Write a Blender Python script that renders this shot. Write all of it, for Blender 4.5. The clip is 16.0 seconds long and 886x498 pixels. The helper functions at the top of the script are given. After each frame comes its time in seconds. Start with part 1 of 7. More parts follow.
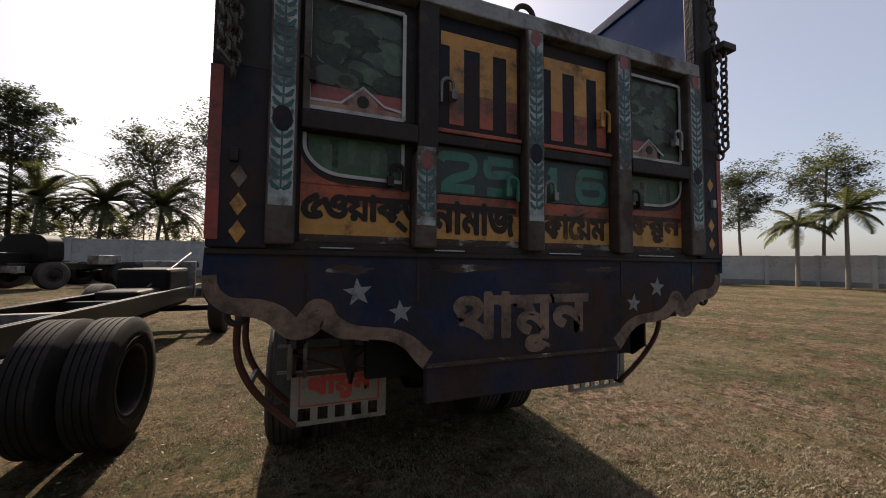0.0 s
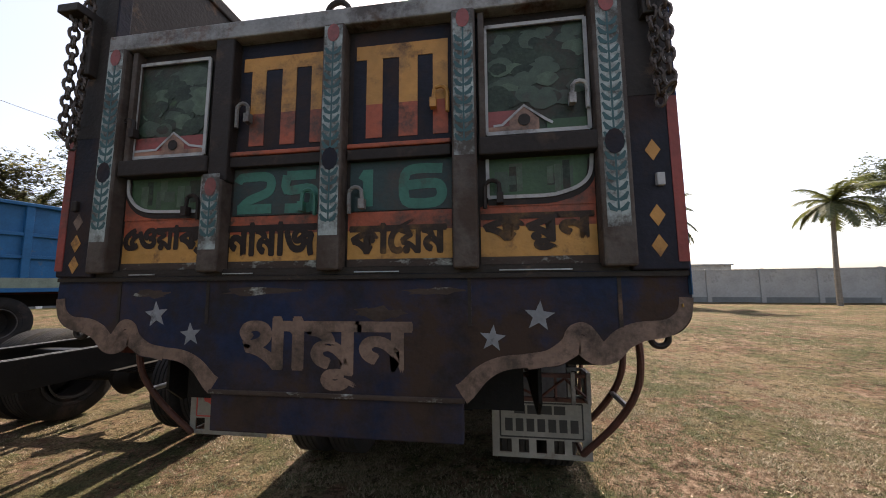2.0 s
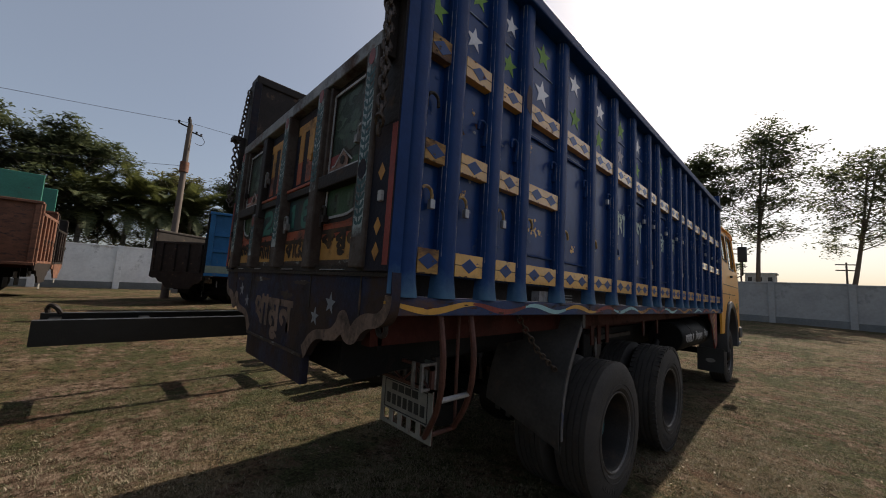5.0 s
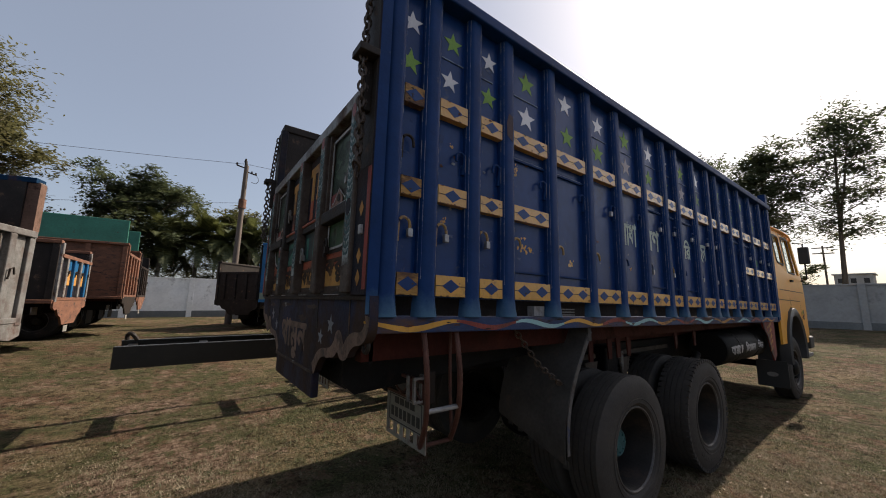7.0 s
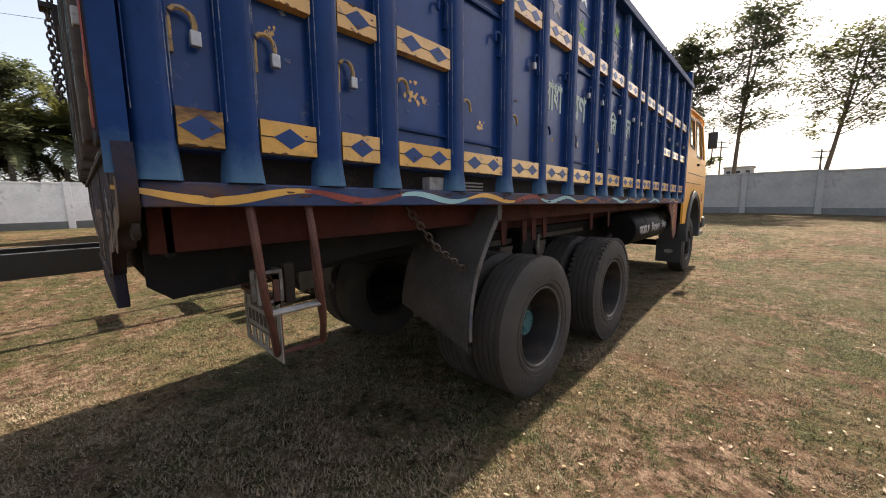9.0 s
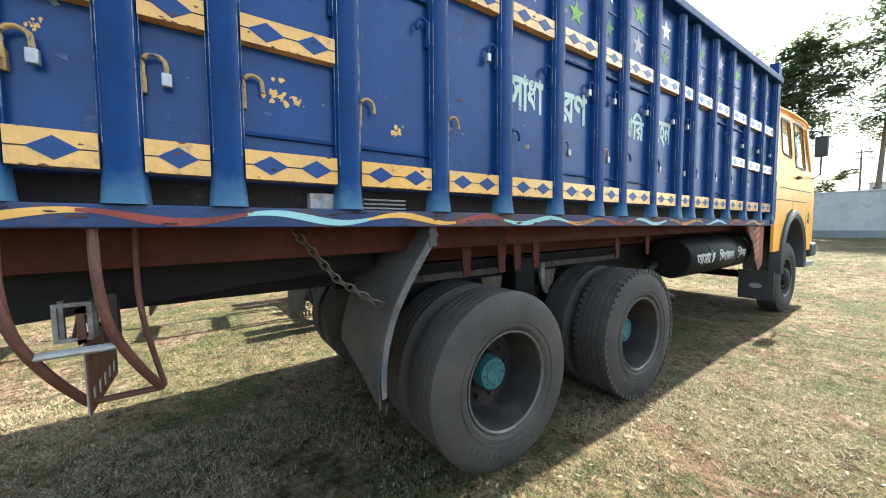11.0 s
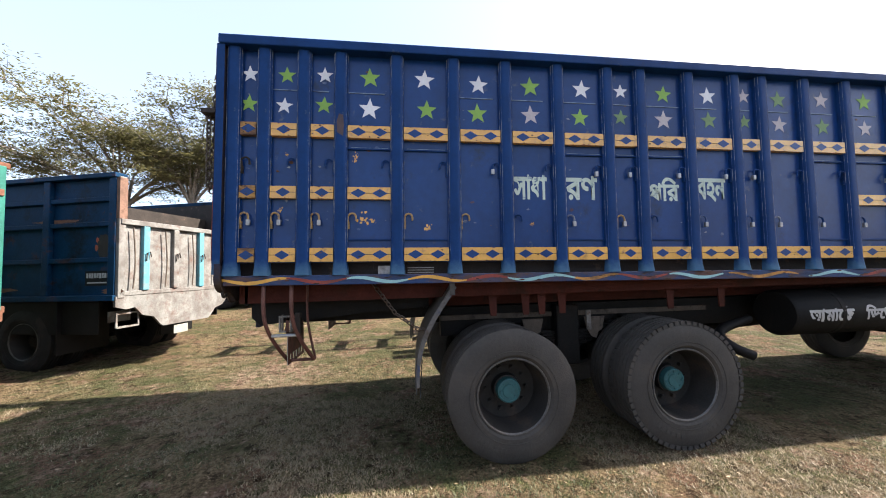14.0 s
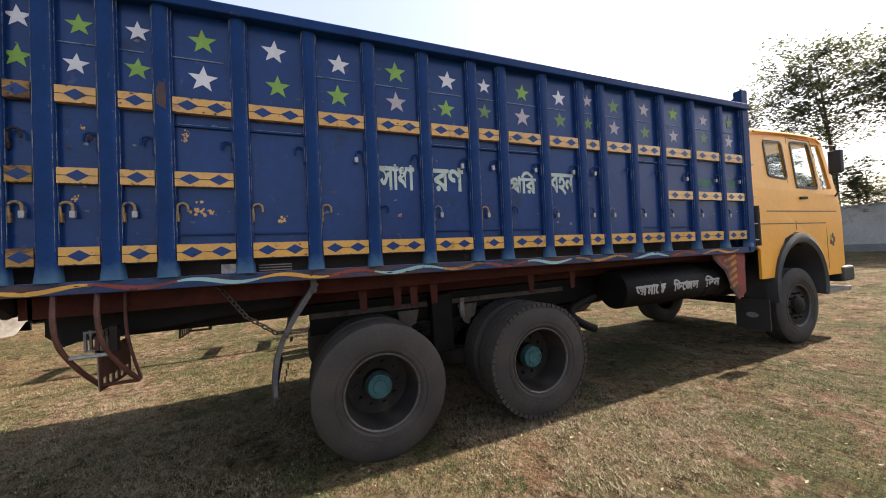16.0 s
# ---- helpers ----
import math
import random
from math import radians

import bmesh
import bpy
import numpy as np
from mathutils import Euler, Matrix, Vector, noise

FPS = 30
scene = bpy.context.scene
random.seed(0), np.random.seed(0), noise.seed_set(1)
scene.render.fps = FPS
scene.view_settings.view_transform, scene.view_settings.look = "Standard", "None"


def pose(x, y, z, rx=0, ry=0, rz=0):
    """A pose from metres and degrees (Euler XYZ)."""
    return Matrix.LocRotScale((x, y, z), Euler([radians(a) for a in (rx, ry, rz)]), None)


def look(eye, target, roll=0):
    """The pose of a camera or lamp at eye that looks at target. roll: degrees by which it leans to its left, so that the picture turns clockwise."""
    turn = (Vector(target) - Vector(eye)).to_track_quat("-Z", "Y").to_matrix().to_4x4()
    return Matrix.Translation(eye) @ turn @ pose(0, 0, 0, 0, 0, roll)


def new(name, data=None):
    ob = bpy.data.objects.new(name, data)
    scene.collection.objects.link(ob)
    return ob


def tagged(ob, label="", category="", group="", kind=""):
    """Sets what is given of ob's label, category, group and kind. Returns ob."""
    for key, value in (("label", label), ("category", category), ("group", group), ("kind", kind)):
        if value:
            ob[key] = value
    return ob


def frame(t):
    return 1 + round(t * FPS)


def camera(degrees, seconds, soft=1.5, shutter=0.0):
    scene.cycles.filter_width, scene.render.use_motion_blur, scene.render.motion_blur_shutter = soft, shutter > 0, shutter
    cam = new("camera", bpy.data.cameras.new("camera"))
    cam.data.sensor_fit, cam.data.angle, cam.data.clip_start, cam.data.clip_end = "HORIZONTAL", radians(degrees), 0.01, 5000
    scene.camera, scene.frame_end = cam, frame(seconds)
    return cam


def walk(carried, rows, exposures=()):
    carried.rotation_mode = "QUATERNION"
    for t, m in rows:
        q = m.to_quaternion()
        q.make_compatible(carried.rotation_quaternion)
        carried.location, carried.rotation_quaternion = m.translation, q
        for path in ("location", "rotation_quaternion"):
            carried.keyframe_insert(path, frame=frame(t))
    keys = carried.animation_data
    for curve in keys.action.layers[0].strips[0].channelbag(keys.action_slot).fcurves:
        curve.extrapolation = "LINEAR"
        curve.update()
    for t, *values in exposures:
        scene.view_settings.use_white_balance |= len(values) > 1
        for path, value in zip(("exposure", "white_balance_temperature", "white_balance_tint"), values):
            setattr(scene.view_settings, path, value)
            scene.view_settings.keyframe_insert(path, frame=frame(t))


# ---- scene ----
cam = camera(103.2, 16.0, soft=1.0)
METRES, EYE, TILT, LEAN, TURN = 6.757, 1.5, 0.0, 0.0, -20.3
ROWS = [
    (0.0, 0.0, 0.0, 0.0, -0.03, 2.15, -0.75),
    (0.5, 0.0499, 0.0172, -0.0015, 7.97, 3.76, 1.6),
    (1.0, 0.1019, 0.0291, 0.0018, 14.83, 4.68, 0.93),
    (1.5, 0.1493, 0.0533, -0.0001, 21.89, 4.39, 0.68),
    (2.0, 0.1931, 0.08, -0.0003, 28.52, 5.71, 0.48),
    (2.5, 0.2376, 0.104, 0.0022, 37.66, 5.23, -1.71),
    (3.0, 0.2755, 0.1115, 0.0005, 46.76, 5.75, -2.23),
    (3.5, 0.3119, 0.1304, 0.002, 54.12, 6.59, 0.18),
    (4.0, 0.3439, 0.1662, 0.0013, 58.54, 6.51, -1.22),
    (6.5, 0.4307, 0.2578, -0.0006, 74.4, 6.49, -1.36),
    (7.0, 0.4316, 0.2578, 0.0026, 74.14, 8.43, -0.8),
    (7.5, 0.4306, 0.2566, 0.0067, 73.93, 11.92, -1.03),
    (8.0, 0.425, 0.2632, 0.0017, 73.79, 7.39, -0.45),
    (8.5, 0.4039, 0.2849, -0.0106, 67.97, -3.61, 2.12),
    (9.0, 0.3774, 0.3223, -0.0179, 64.2, -7.74, 1.06),
    (11.5, 0.3812, 0.4829, -0.0205, 83.25, -2.09, 0.25),
    (12.0, 0.4128, 0.5127, -0.0123, 90.61, -0.55, -1.19),
    (12.5, 0.4533, 0.527, -0.0108, 94.62, 0.24, -2.29),
    (13.0, 0.481, 0.5448, -0.0085, 95.42, 2.57, 0.46),
    (13.5, 0.498, 0.5676, -0.007, 100.87, 3.3, 0.17),
    (14.0, 0.5076, 0.5866, -0.0052, 103.84, 3.14, 1.45),
    (14.5, 0.51, 0.587, -0.0039, 103.08, 3.78, 1.46),
    (15.0, 0.5101, 0.5887, -0.0038, 102.97, 4.29, 0.87),
    (15.5, 0.5014, 0.6069, -0.0045, 97.13, 2.42, 0.8),
    (16.0, 0.4876, 0.6288, -0.0024, 88.7, 0.7, 3.33),
]
EXPOSURES = [
    (0.0, 0.72, 7300, 16), (0.5, 1.05, 7400, 18), (1.0, 1.55, 7400, 17), (1.6, 1.72, 7300, 15), (2.0, 1.54, 7300, 15), (2.4, 1.29, 7100, 13), (3.0, 0.43, 6900, 11), (3.6, 0.16, 6900, 10),
    (4.0, 0.13, 6900, 10), (6.3, 0.47, 6950, 12), (7.0, 0.52, 6950, 12), (7.5, 0.39, 6950, 12), (8.0, 0.17, 7000, 12), (8.5, 0.92, 7500, 14), (9.2, 1.82, 7550, 14), (11.3, 2.97, 6350, -3), (12.0, 3.15, 6400, 3),
    (12.5, 3.07, 6350, 6), (13.2, 2.57, 6500, 8), (14.0, 2.04, 6600, 10), (15.0, 1.96, 6700, 11), (16.0, 1.73, 7200, 12),
]
walk(cam, [(t, pose(0, 0, EYE, TILT, LEAN, TURN) @ pose(METRES * x, METRES * y, METRES * z, 90 + pitch, roll, yaw)) for t, x, y, z, yaw, pitch, roll in ROWS], EXPOSURES)

# ---------------------------------------------------------------- light
SUN_EL, SUN_AZ = 42.0, -2.0   # degrees above the horizon; from +y towards +x
world = bpy.data.worlds.new("world")
scene.world = world
world.use_nodes = True
wn = world.node_tree
sky = wn.nodes.new("ShaderNodeTexSky")
sky.sky_type = "NISHITA"
sky.sun_disc = False
sky.sun_elevation, sky.sun_rotation = radians(SUN_EL), radians(SUN_AZ)
sky.air_density, sky.dust_density, sky.ozone_density, sky.altitude = 0.9, 2.8, 2.2, 20
haze = wn.nodes.new("ShaderNodeMix")   # thin even haze over the clear sky
haze.data_type, haze.blend_type = "RGBA", "ADD"
haze.inputs[0].default_value = 1.0
haze.inputs[7].default_value = (1.92, 2.12, 2.42, 1)
wn.links.new(sky.outputs[0], haze.inputs[6])
wn.links.new(haze.outputs[2], wn.nodes["Background"].inputs[0])
wn.nodes["Background"].inputs[1].default_value = 0.068
sun_data = bpy.data.lights.new("sun", "SUN")
sun_data.energy, sun_data.angle, sun_data.color = 5.2, radians(0.6), (1.0, 0.93, 0.82)
sun = new("sun", sun_data)
a, e = radians(SUN_AZ), radians(SUN_EL)
sun_way = Vector((math.sin(a) * math.cos(e), math.cos(a) * math.cos(e), math.sin(e)))
sun.matrix_world = look(sun_way * 50, (0, 0, 0))


# ---------------------------------------------------------------- materials
def mat(name, base, rough=0.6, metal=0.0, var=0.25, scale=6.0, wear=None, wear_amount=0.5, wear_scale=5.0, wear_soft=0.12, bump=0.15, bump_scale=60.0, spec=0.5, stretch=(1, 1, 1), random_tint=0.0, grime=0.0, grime_colour=(0.040, 0.025, 0.018), grime_scale=3.4, coat=0.0, coat_rough=0.10):
    """Paint, metal, wood or rubber with broad stains, fine grain and worn or rusty patches."""
    m = bpy.data.materials.new(name)
    m.use_nodes = True
    nt = m.node_tree
    n, l = nt.nodes, nt.links
    bsdf = n["Principled BSDF"]
    tc = n.new("ShaderNodeTexCoord")
    mp = n.new("ShaderNodeMapping")
    mp.inputs["Scale"].default_value = stretch
    l.new(tc.outputs["Object"], mp.inputs[0])
    big = n.new("ShaderNodeTexNoise")
    big.inputs["Scale"].default_value, big.inputs["Detail"].default_value = scale, 6
    l.new(mp.outputs[0], big.inputs["Vector"])
    fine = n.new("ShaderNodeTexNoise")
    fine.inputs["Scale"].default_value, fine.inputs["Detail"].default_value = scale * 9, 4
    l.new(mp.outputs[0], fine.inputs["Vector"])
    mixn = n.new("ShaderNodeMix")
    mixn.data_type = "FLOAT"
    mixn.inputs[0].default_value = 0.35
    l.new(big.outputs["Fac"], mixn.inputs[2]), l.new(fine.outputs["Fac"], mixn.inputs[3])
    ramp = n.new("ShaderNodeMapRange")
    ramp.inputs[1].default_value, ramp.inputs[2].default_value = 0.3, 0.7
    ramp.inputs[3].default_value, ramp.inputs[4].default_value = 1 - var, 1 + var
    l.new(mixn.outputs[0], ramp.inputs[0])
    hsv = n.new("ShaderNodeHueSaturation")
    hsv.inputs["Color"].default_value = (*base, 1)
    value = ramp.outputs[0]
    if random_tint:
        oi = n.new("ShaderNodeObjectInfo")
        rr = n.new("ShaderNodeMapRange")
        rr.inputs[3].default_value, rr.inputs[4].default_value = 1 - random_tint, 1 + random_tint
        l.new(oi.outputs["Random"], rr.inputs[0])
        mu = n.new("ShaderNodeMath")
        mu.operation = "MULTIPLY"
        l.new(value, mu.inputs[0]), l.new(rr.outputs[0], mu.inputs[1])
        value = mu.outputs[0]
    l.new(value, hsv.inputs["Value"])
    colour = hsv.outputs[0]
    rough_out = None
    if wear:
        wnz = n.new("ShaderNodeTexNoise")
        wnz.inputs["Scale"].default_value, wnz.inputs["Detail"].default_value, wnz.inputs["Roughness"].default_value = wear_scale, 9, 0.68
        l.new(mp.outputs[0], wnz.inputs["Vector"])
        wr = n.new("ShaderNodeMapRange")
        edge = 0.72 - 0.36 * wear_amount
        wr.inputs[1].default_value, wr.inputs[2].default_value = edge, edge + wear_soft
        l.new(wnz.outputs["Fac"], wr.inputs[0])
        wm = n.new("ShaderNodeMix")
        wm.data_type = "RGBA"
        l.new(wr.outputs[0], wm.inputs[0]), l.new(colour, wm.inputs[6])
        wm.inputs[7].default_value = (*wear, 1)
        colour = wm.outputs[2]
        rm = n.new("ShaderNodeMapRange")
        rm.inputs[3].default_value, rm.inputs[4].default_value = rough, min(0.95, rough + 0.3)
        l.new(wr.outputs[0], rm.inputs[0])
        rough_out = rm.outputs[0]
    if grime:
        # oily dirt that lies over neighbouring paints alike, broken up by scratches
        g1 = n.new("ShaderNodeTexNoise")
        g1.inputs["Scale"].default_value, g1.inputs["Detail"].default_value, g1.inputs["Roughness"].default_value = grime_scale, 10, 0.72
        l.new(tc.outputs["Object"], g1.inputs["Vector"])
        g2 = n.new("ShaderNodeMapRange")
        g2.inputs[1].default_value, g2.inputs[2].default_value, g2.inputs[4].default_value = 0.66 - 0.32 * grime, 0.80 - 0.32 * grime, 0.93
        l.new(g1.outputs["Fac"], g2.inputs[0])
        g3 = n.new("ShaderNodeMix")
        g3.data_type = "RGBA"
        l.new(g2.outputs[0], g3.inputs[0]), l.new(colour, g3.inputs[6])
        g3.inputs[7].default_value = (*grime_colour, 1)
        colour = g3.outputs[2]
    l.new(colour, bsdf.inputs["Base Color"])
    if rough_out:
        l.new(rough_out, bsdf.inputs["Roughness"])
    else:
        bsdf.inputs["Roughness"].default_value = rough
    bsdf.inputs["Metallic"].default_value = metal
    bsdf.inputs["Coat Weight"].default_value, bsdf.inputs["Coat Roughness"].default_value = coat, coat_rough
    bsdf.inputs["Specular IOR Level"].default_value = spec
    if bump:
        bn = n.new("ShaderNodeTexNoise")
        bn.inputs["Scale"].default_value, bn.inputs["Detail"].default_value = bump_scale, 5
        l.new(mp.outputs[0], bn.inputs["Vector"])
        bp = n.new("ShaderNodeBump")
        bp.inputs["Strength"].default_value, bp.inputs["Distance"].default_value = bump, 0.02
        l.new(bn.outputs["Fac"], bp.inputs["Height"])
        l.new(bp.outputs[0], bsdf.inputs["Normal"])
    return m


def leaf_mat(name, base, tip, lit=(1.25, 1.2, 0.95), share=0.40):
    m = bpy.data.materials.new(name)
    m.use_nodes = True
    n, l = m.node_tree.nodes, m.node_tree.links
    bsdf = n["Principled BSDF"]
    geo = n.new("ShaderNodeNewGeometry")
    mx = n.new("ShaderNodeMix")
    mx.data_type = "RGBA"
    mx.inputs[6].default_value, mx.inputs[7].default_value = (*base, 1), (*tip, 1)
    l.new(geo.outputs["Random Per Island"], mx.inputs[0])
    l.new(mx.outputs[2], bsdf.inputs["Base Color"])
    bsdf.inputs["Roughness"].default_value = 0.6
    tr = n.new("ShaderNodeBsdfTranslucent")
    thin = n.new("ShaderNodeMix")   # light through a leaf comes out yellower
    thin.data_type, thin.blend_type = "RGBA", "MULTIPLY"
    thin.inputs[0].default_value, thin.inputs[7].default_value = 1.0, (*lit, 1)
    l.new(mx.outputs[2], thin.inputs[6])
    l.new(thin.outputs[2], tr.inputs[0])
    ms = n.new("ShaderNodeMixShader")
    ms.inputs[0].default_value = share
    l.new(bsdf.outputs[0], ms.inputs[1]), l.new(tr.outputs[0], ms.inputs[2])
    l.new(ms.outputs[0], n["Material Output"].inputs["Surface"])
    return m


def ground_mat():
    m = bpy.data.materials.new("dry_grass_ground")
    m.use_nodes = True
    n, l = m.node_tree.nodes, m.node_tree.links
    bsdf = n["Principled BSDF"]
    tc = n.new("ShaderNodeTexCoord")

    def noise_node(s, detail=6, rough=0.6):
        k = n.new("ShaderNodeTexNoise")
        k.inputs["Scale"].default_value, k.inputs["Detail"].default_value, k.inputs["Roughness"].default_value = s, detail, rough
        l.new(tc.outputs["Object"], k.inputs["Vector"])
        return k.outputs["Fac"]

    def mask(src, lo, hi):
        k = n.new("ShaderNodeMapRange")
        k.inputs[1].default_value, k.inputs[2].default_value = lo, hi
        l.new(src, k.inputs[0])
        return k.outputs[0]

    def mix(fac, c1, c2):
        k = n.new("ShaderNodeMix")
        k.data_type = "RGBA"
        l.new(fac, k.inputs[0])
        for c, i in ((c1, 6), (c2, 7)):
            if isinstance(c, tuple):
                k.inputs[i].default_value = (*c, 1)
            else:
                l.new(c, k.inputs[i])
        return k.outputs[2]

    straw = mix(mask(noise_node(38, 7, 0.75), 0.40, 0.62), (0.106, 0.076, 0.042), (0.324, 0.239, 0.141))
    green = mix(mask(noise_node(45, 7, 0.75), 0.40, 0.62), (0.037, 0.042, 0.017), (0.141, 0.144, 0.062))
    earth = mix(mask(noise_node(30, 8, 0.75), 0.38, 0.64), (0.084, 0.045, 0.030), (0.260, 0.155, 0.099))
    c = mix(mask(noise_node(0.42, 10, 0.66), 0.43, 0.54), straw, green)
    c = mix(mask(noise_node(1.1, 10, 0.74), 0.51, 0.58), c, earth)
    bare = mix(mask(noise_node(11, 9, 0.78), 0.42, 0.60), (0.127, 0.074, 0.049), (0.380, 0.268, 0.197))
    c = mix(mask(noise_node(0.46, 9, 0.66), 0.50, 0.60), c, mix(mask(noise_node(3.1, 9, 0.75), 0.40, 0.56), bare, c))
    for zx, zy, zr in ((3.1, 2.9, 1.3), (-0.9, 0.7, 1.0), (4.9, 2.3, 0.9), (-3.2, 0.4, 0.7)):   # trampled bare spots
        dist = n.new("ShaderNodeVectorMath")
        dist.operation = "DISTANCE"
        l.new(tc.outputs["Object"], dist.inputs[0])
        dist.inputs[1].default_value = (zx, zy, 0)
        near = n.new("ShaderNodeMapRange")
        near.inputs[1].default_value, near.inputs[2].default_value, near.inputs[3].default_value, near.inputs[4].default_value = 0, zr * 1.5, 0.36, -0.30
        l.new(dist.outputs["Value"], near.inputs[0])
        both = n.new("ShaderNodeMath")
        both.operation = "ADD"
        l.new(near.outputs[0], both.inputs[0]), l.new(noise_node(2.4, 10, 0.75), both.inputs[1])
        c = mix(mask(both.outputs[0], 0.50, 0.66), c, bare)
    c = mix(mask(noise_node(3.4, 10, 0.78), 0.525, 0.585), c, green)
    c = mix(mask(noise_node(2.3, 10, 0.80), 0.545, 0.600), c, bare)
    c = mix(mask(noise_node(8.5, 10, 0.80), 0.535, 0.600), c, (0.042, 0.033, 0.016))
    c = mix(mask(noise_node(5, 10, 0.8), 0.52, 0.62), c, (0.039, 0.024, 0.012))
    c = mix(mask(noise_node(14, 8, 0.8), 0.57, 0.68), c, (0.018, 0.013, 0.007))
    c = mix(mask(noise_node(26, 7, 0.75), 0.62, 0.70), c, (0.282, 0.218, 0.127))
    l.new(c, bsdf.inputs["Base Color"])
    bsdf.inputs["Roughness"].default_value = 0.95
    bsdf.inputs["Specular IOR Level"].default_value = 0.1
    bp = n.new("ShaderNodeBump")
    bp.inputs["Strength"].default_value, bp.inputs["Distance"].default_value = 1.0, 0.15
    l.new(noise_node(20, 9, 0.8), bp.inputs["Height"])
    l.new(bp.outputs[0], bsdf.inputs["Normal"])
    return m


RUST = (0.11, 0.05, 0.03)
GREY = (0.20, 0.19, 0.17)
M_GROUND = ground_mat()
M_BLUE = mat("blue_truck_paint", (0.0045, 0.032, 0.134), 0.42, spec=0.12, coat=0.42, coat_rough=0.24, var=0.30, scale=2.2, wear=(0.09, 0.10, 0.13), wear_amount=0.26, wear_scale=9, bump=0.16, bump_scale=5, grime=0.26, grime_colour=(0.010, 0.016, 0.034), grime_scale=2.2)
M_BLUE_RIB = mat("blue_rib_paint", (0.0045, 0.030, 0.115), 0.5, spec=0.12, var=0.30, scale=2.5, wear=(0.12, 0.14, 0.17), wear_amount=0.22, wear_scale=11, bump=0.05, grime=0.24, grime_colour=(0.02, 0.018, 0.028), grime_scale=2.6)
M_NAVY = mat("dark_navy_grimy_paint", (0.010, 0.010, 0.017), 0.6, spec=0.2, var=0.5, scale=5, wear=(0.046, 0.027, 0.021), wear_amount=0.74, wear_scale=3.5, wear_soft=0.25)
M_YELLOW = mat("ochre_band_paint", (0.56, 0.285, 0.042), 0.45, spec=0.4, coat=1.0, coat_rough=0.16, grime=0.30, grime_colour=(0.10, 0.055, 0.035), grime_scale=6, var=0.2, scale=5, wear=(0.22, 0.12, 0.06), wear_amount=0.30, wear_scale=14)
M_GREENP = mat("lime_green_paint", (0.20, 0.36, 0.06), 0.6, var=0.15, wear=(0.03, 0.07, 0.25), wear_amount=0.12, wear_scale=25)
M_WHITEP = mat("white_star_paint", (0.60, 0.58, 0.60), 0.4, coat=0.8, var=0.12, wear=(0.03, 0.07, 0.25), wear_amount=0.12, wear_scale=25)
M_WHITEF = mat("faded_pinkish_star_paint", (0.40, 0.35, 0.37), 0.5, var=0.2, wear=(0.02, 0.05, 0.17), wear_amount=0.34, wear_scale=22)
M_SCENERYL = mat("painted_light_foliage", (0.046, 0.074, 0.042), 0.55, grime=0.42, var=0.5, scale=30)
M_SCENERYM = mat("painted_mid_foliage", (0.030, 0.050, 0.029), 0.55, grime=0.42, var=0.5, scale=24)
M_CHASSIS = mat("glossy_black_chassis_paint", (0.012, 0.0115, 0.0115), 0.32, spec=0.5, var=0.35, scale=5, wear=(0.035, 0.024, 0.020), wear_amount=0.36, wear_scale=7, bump=0.06)
# paler than the cab sides: the sun on the roof is put into its colour
M_CABROOF = mat("sunlit_cab_roof_paint", (0.80, 0.58, 0.30), 0.45, var=0.12, scale=2, wear=(0.35, 0.2, 0.1), wear_amount=0.12, wear_scale=7, bump=0.03)
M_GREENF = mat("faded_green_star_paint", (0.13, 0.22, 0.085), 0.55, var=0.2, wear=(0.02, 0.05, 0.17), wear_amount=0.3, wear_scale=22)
M_BANDWORN = mat("rubbed_brown_band_paint", (0.40, 0.21, 0.045), 0.6, var=0.35, scale=6, wear=(0.10, 0.053, 0.034), wear_amount=0.78, wear_scale=7, stretch=(1, 0.5, 2.0))
M_WELD = mat("bare_pale_weld", (0.15, 0.20, 0.28), 0.5, var=0.4, scale=20, wear=(0.02, 0.05, 0.17), wear_amount=0.5, wear_scale=14)
M_LETTER = mat("pale_lettering_paint", (0.45, 0.52, 0.46), 0.65, var=0.15, wear=(0.05, 0.09, 0.22), wear_amount=0.42, wear_scale=30)
M_RED = mat("worn_red_paint", (0.21, 0.032, 0.023), 0.6, grime=0.45, var=0.3, wear=(0.04, 0.03, 0.035), wear_amount=0.45, wear_scale=9)
M_REDLETTER = mat("red_letter_paint", (0.42, 0.05, 0.04), 0.6, var=0.15)
M_ORANGE = mat("orange_red_paint", (0.30, 0.060, 0.024), 0.6, grime=0.62, var=0.3, wear=(0.09, 0.045, 0.03), wear_amount=0.42, wear_scale=10)
M_AMBER = mat("amber_paint", (0.42, 0.19, 0.04), 0.6, grime=0.48, var=0.3, scale=3, wear=(0.13, 0.065, 0.035), wear_amount=0.42, wear_scale=9)
M_CYANP = mat("pale_cyan_paint", (0.24, 0.42, 0.44), 0.6, var=0.15, wear=(0.05, 0.05, 0.12), wear_amount=0.3, wear_scale=20)
M_TEAL = mat("teal_paint", (0.026, 0.125, 0.092), 0.6, grime=0.42, var=0.3, scale=5, wear=(0.05, 0.06, 0.06), wear_amount=0.3, wear_scale=8)
M_TEALD = mat("dark_green_paint", (0.010, 0.028, 0.028), 0.6, grime=0.55, var=0.3, scale=5)
M_BROWN = mat("grimy_brown_black_steel", (0.026, 0.020, 0.017), 0.6, spec=0.2, var=0.4, scale=6, wear=(0.15, 0.09, 0.06), wear_amount=0.35, wear_scale=6)
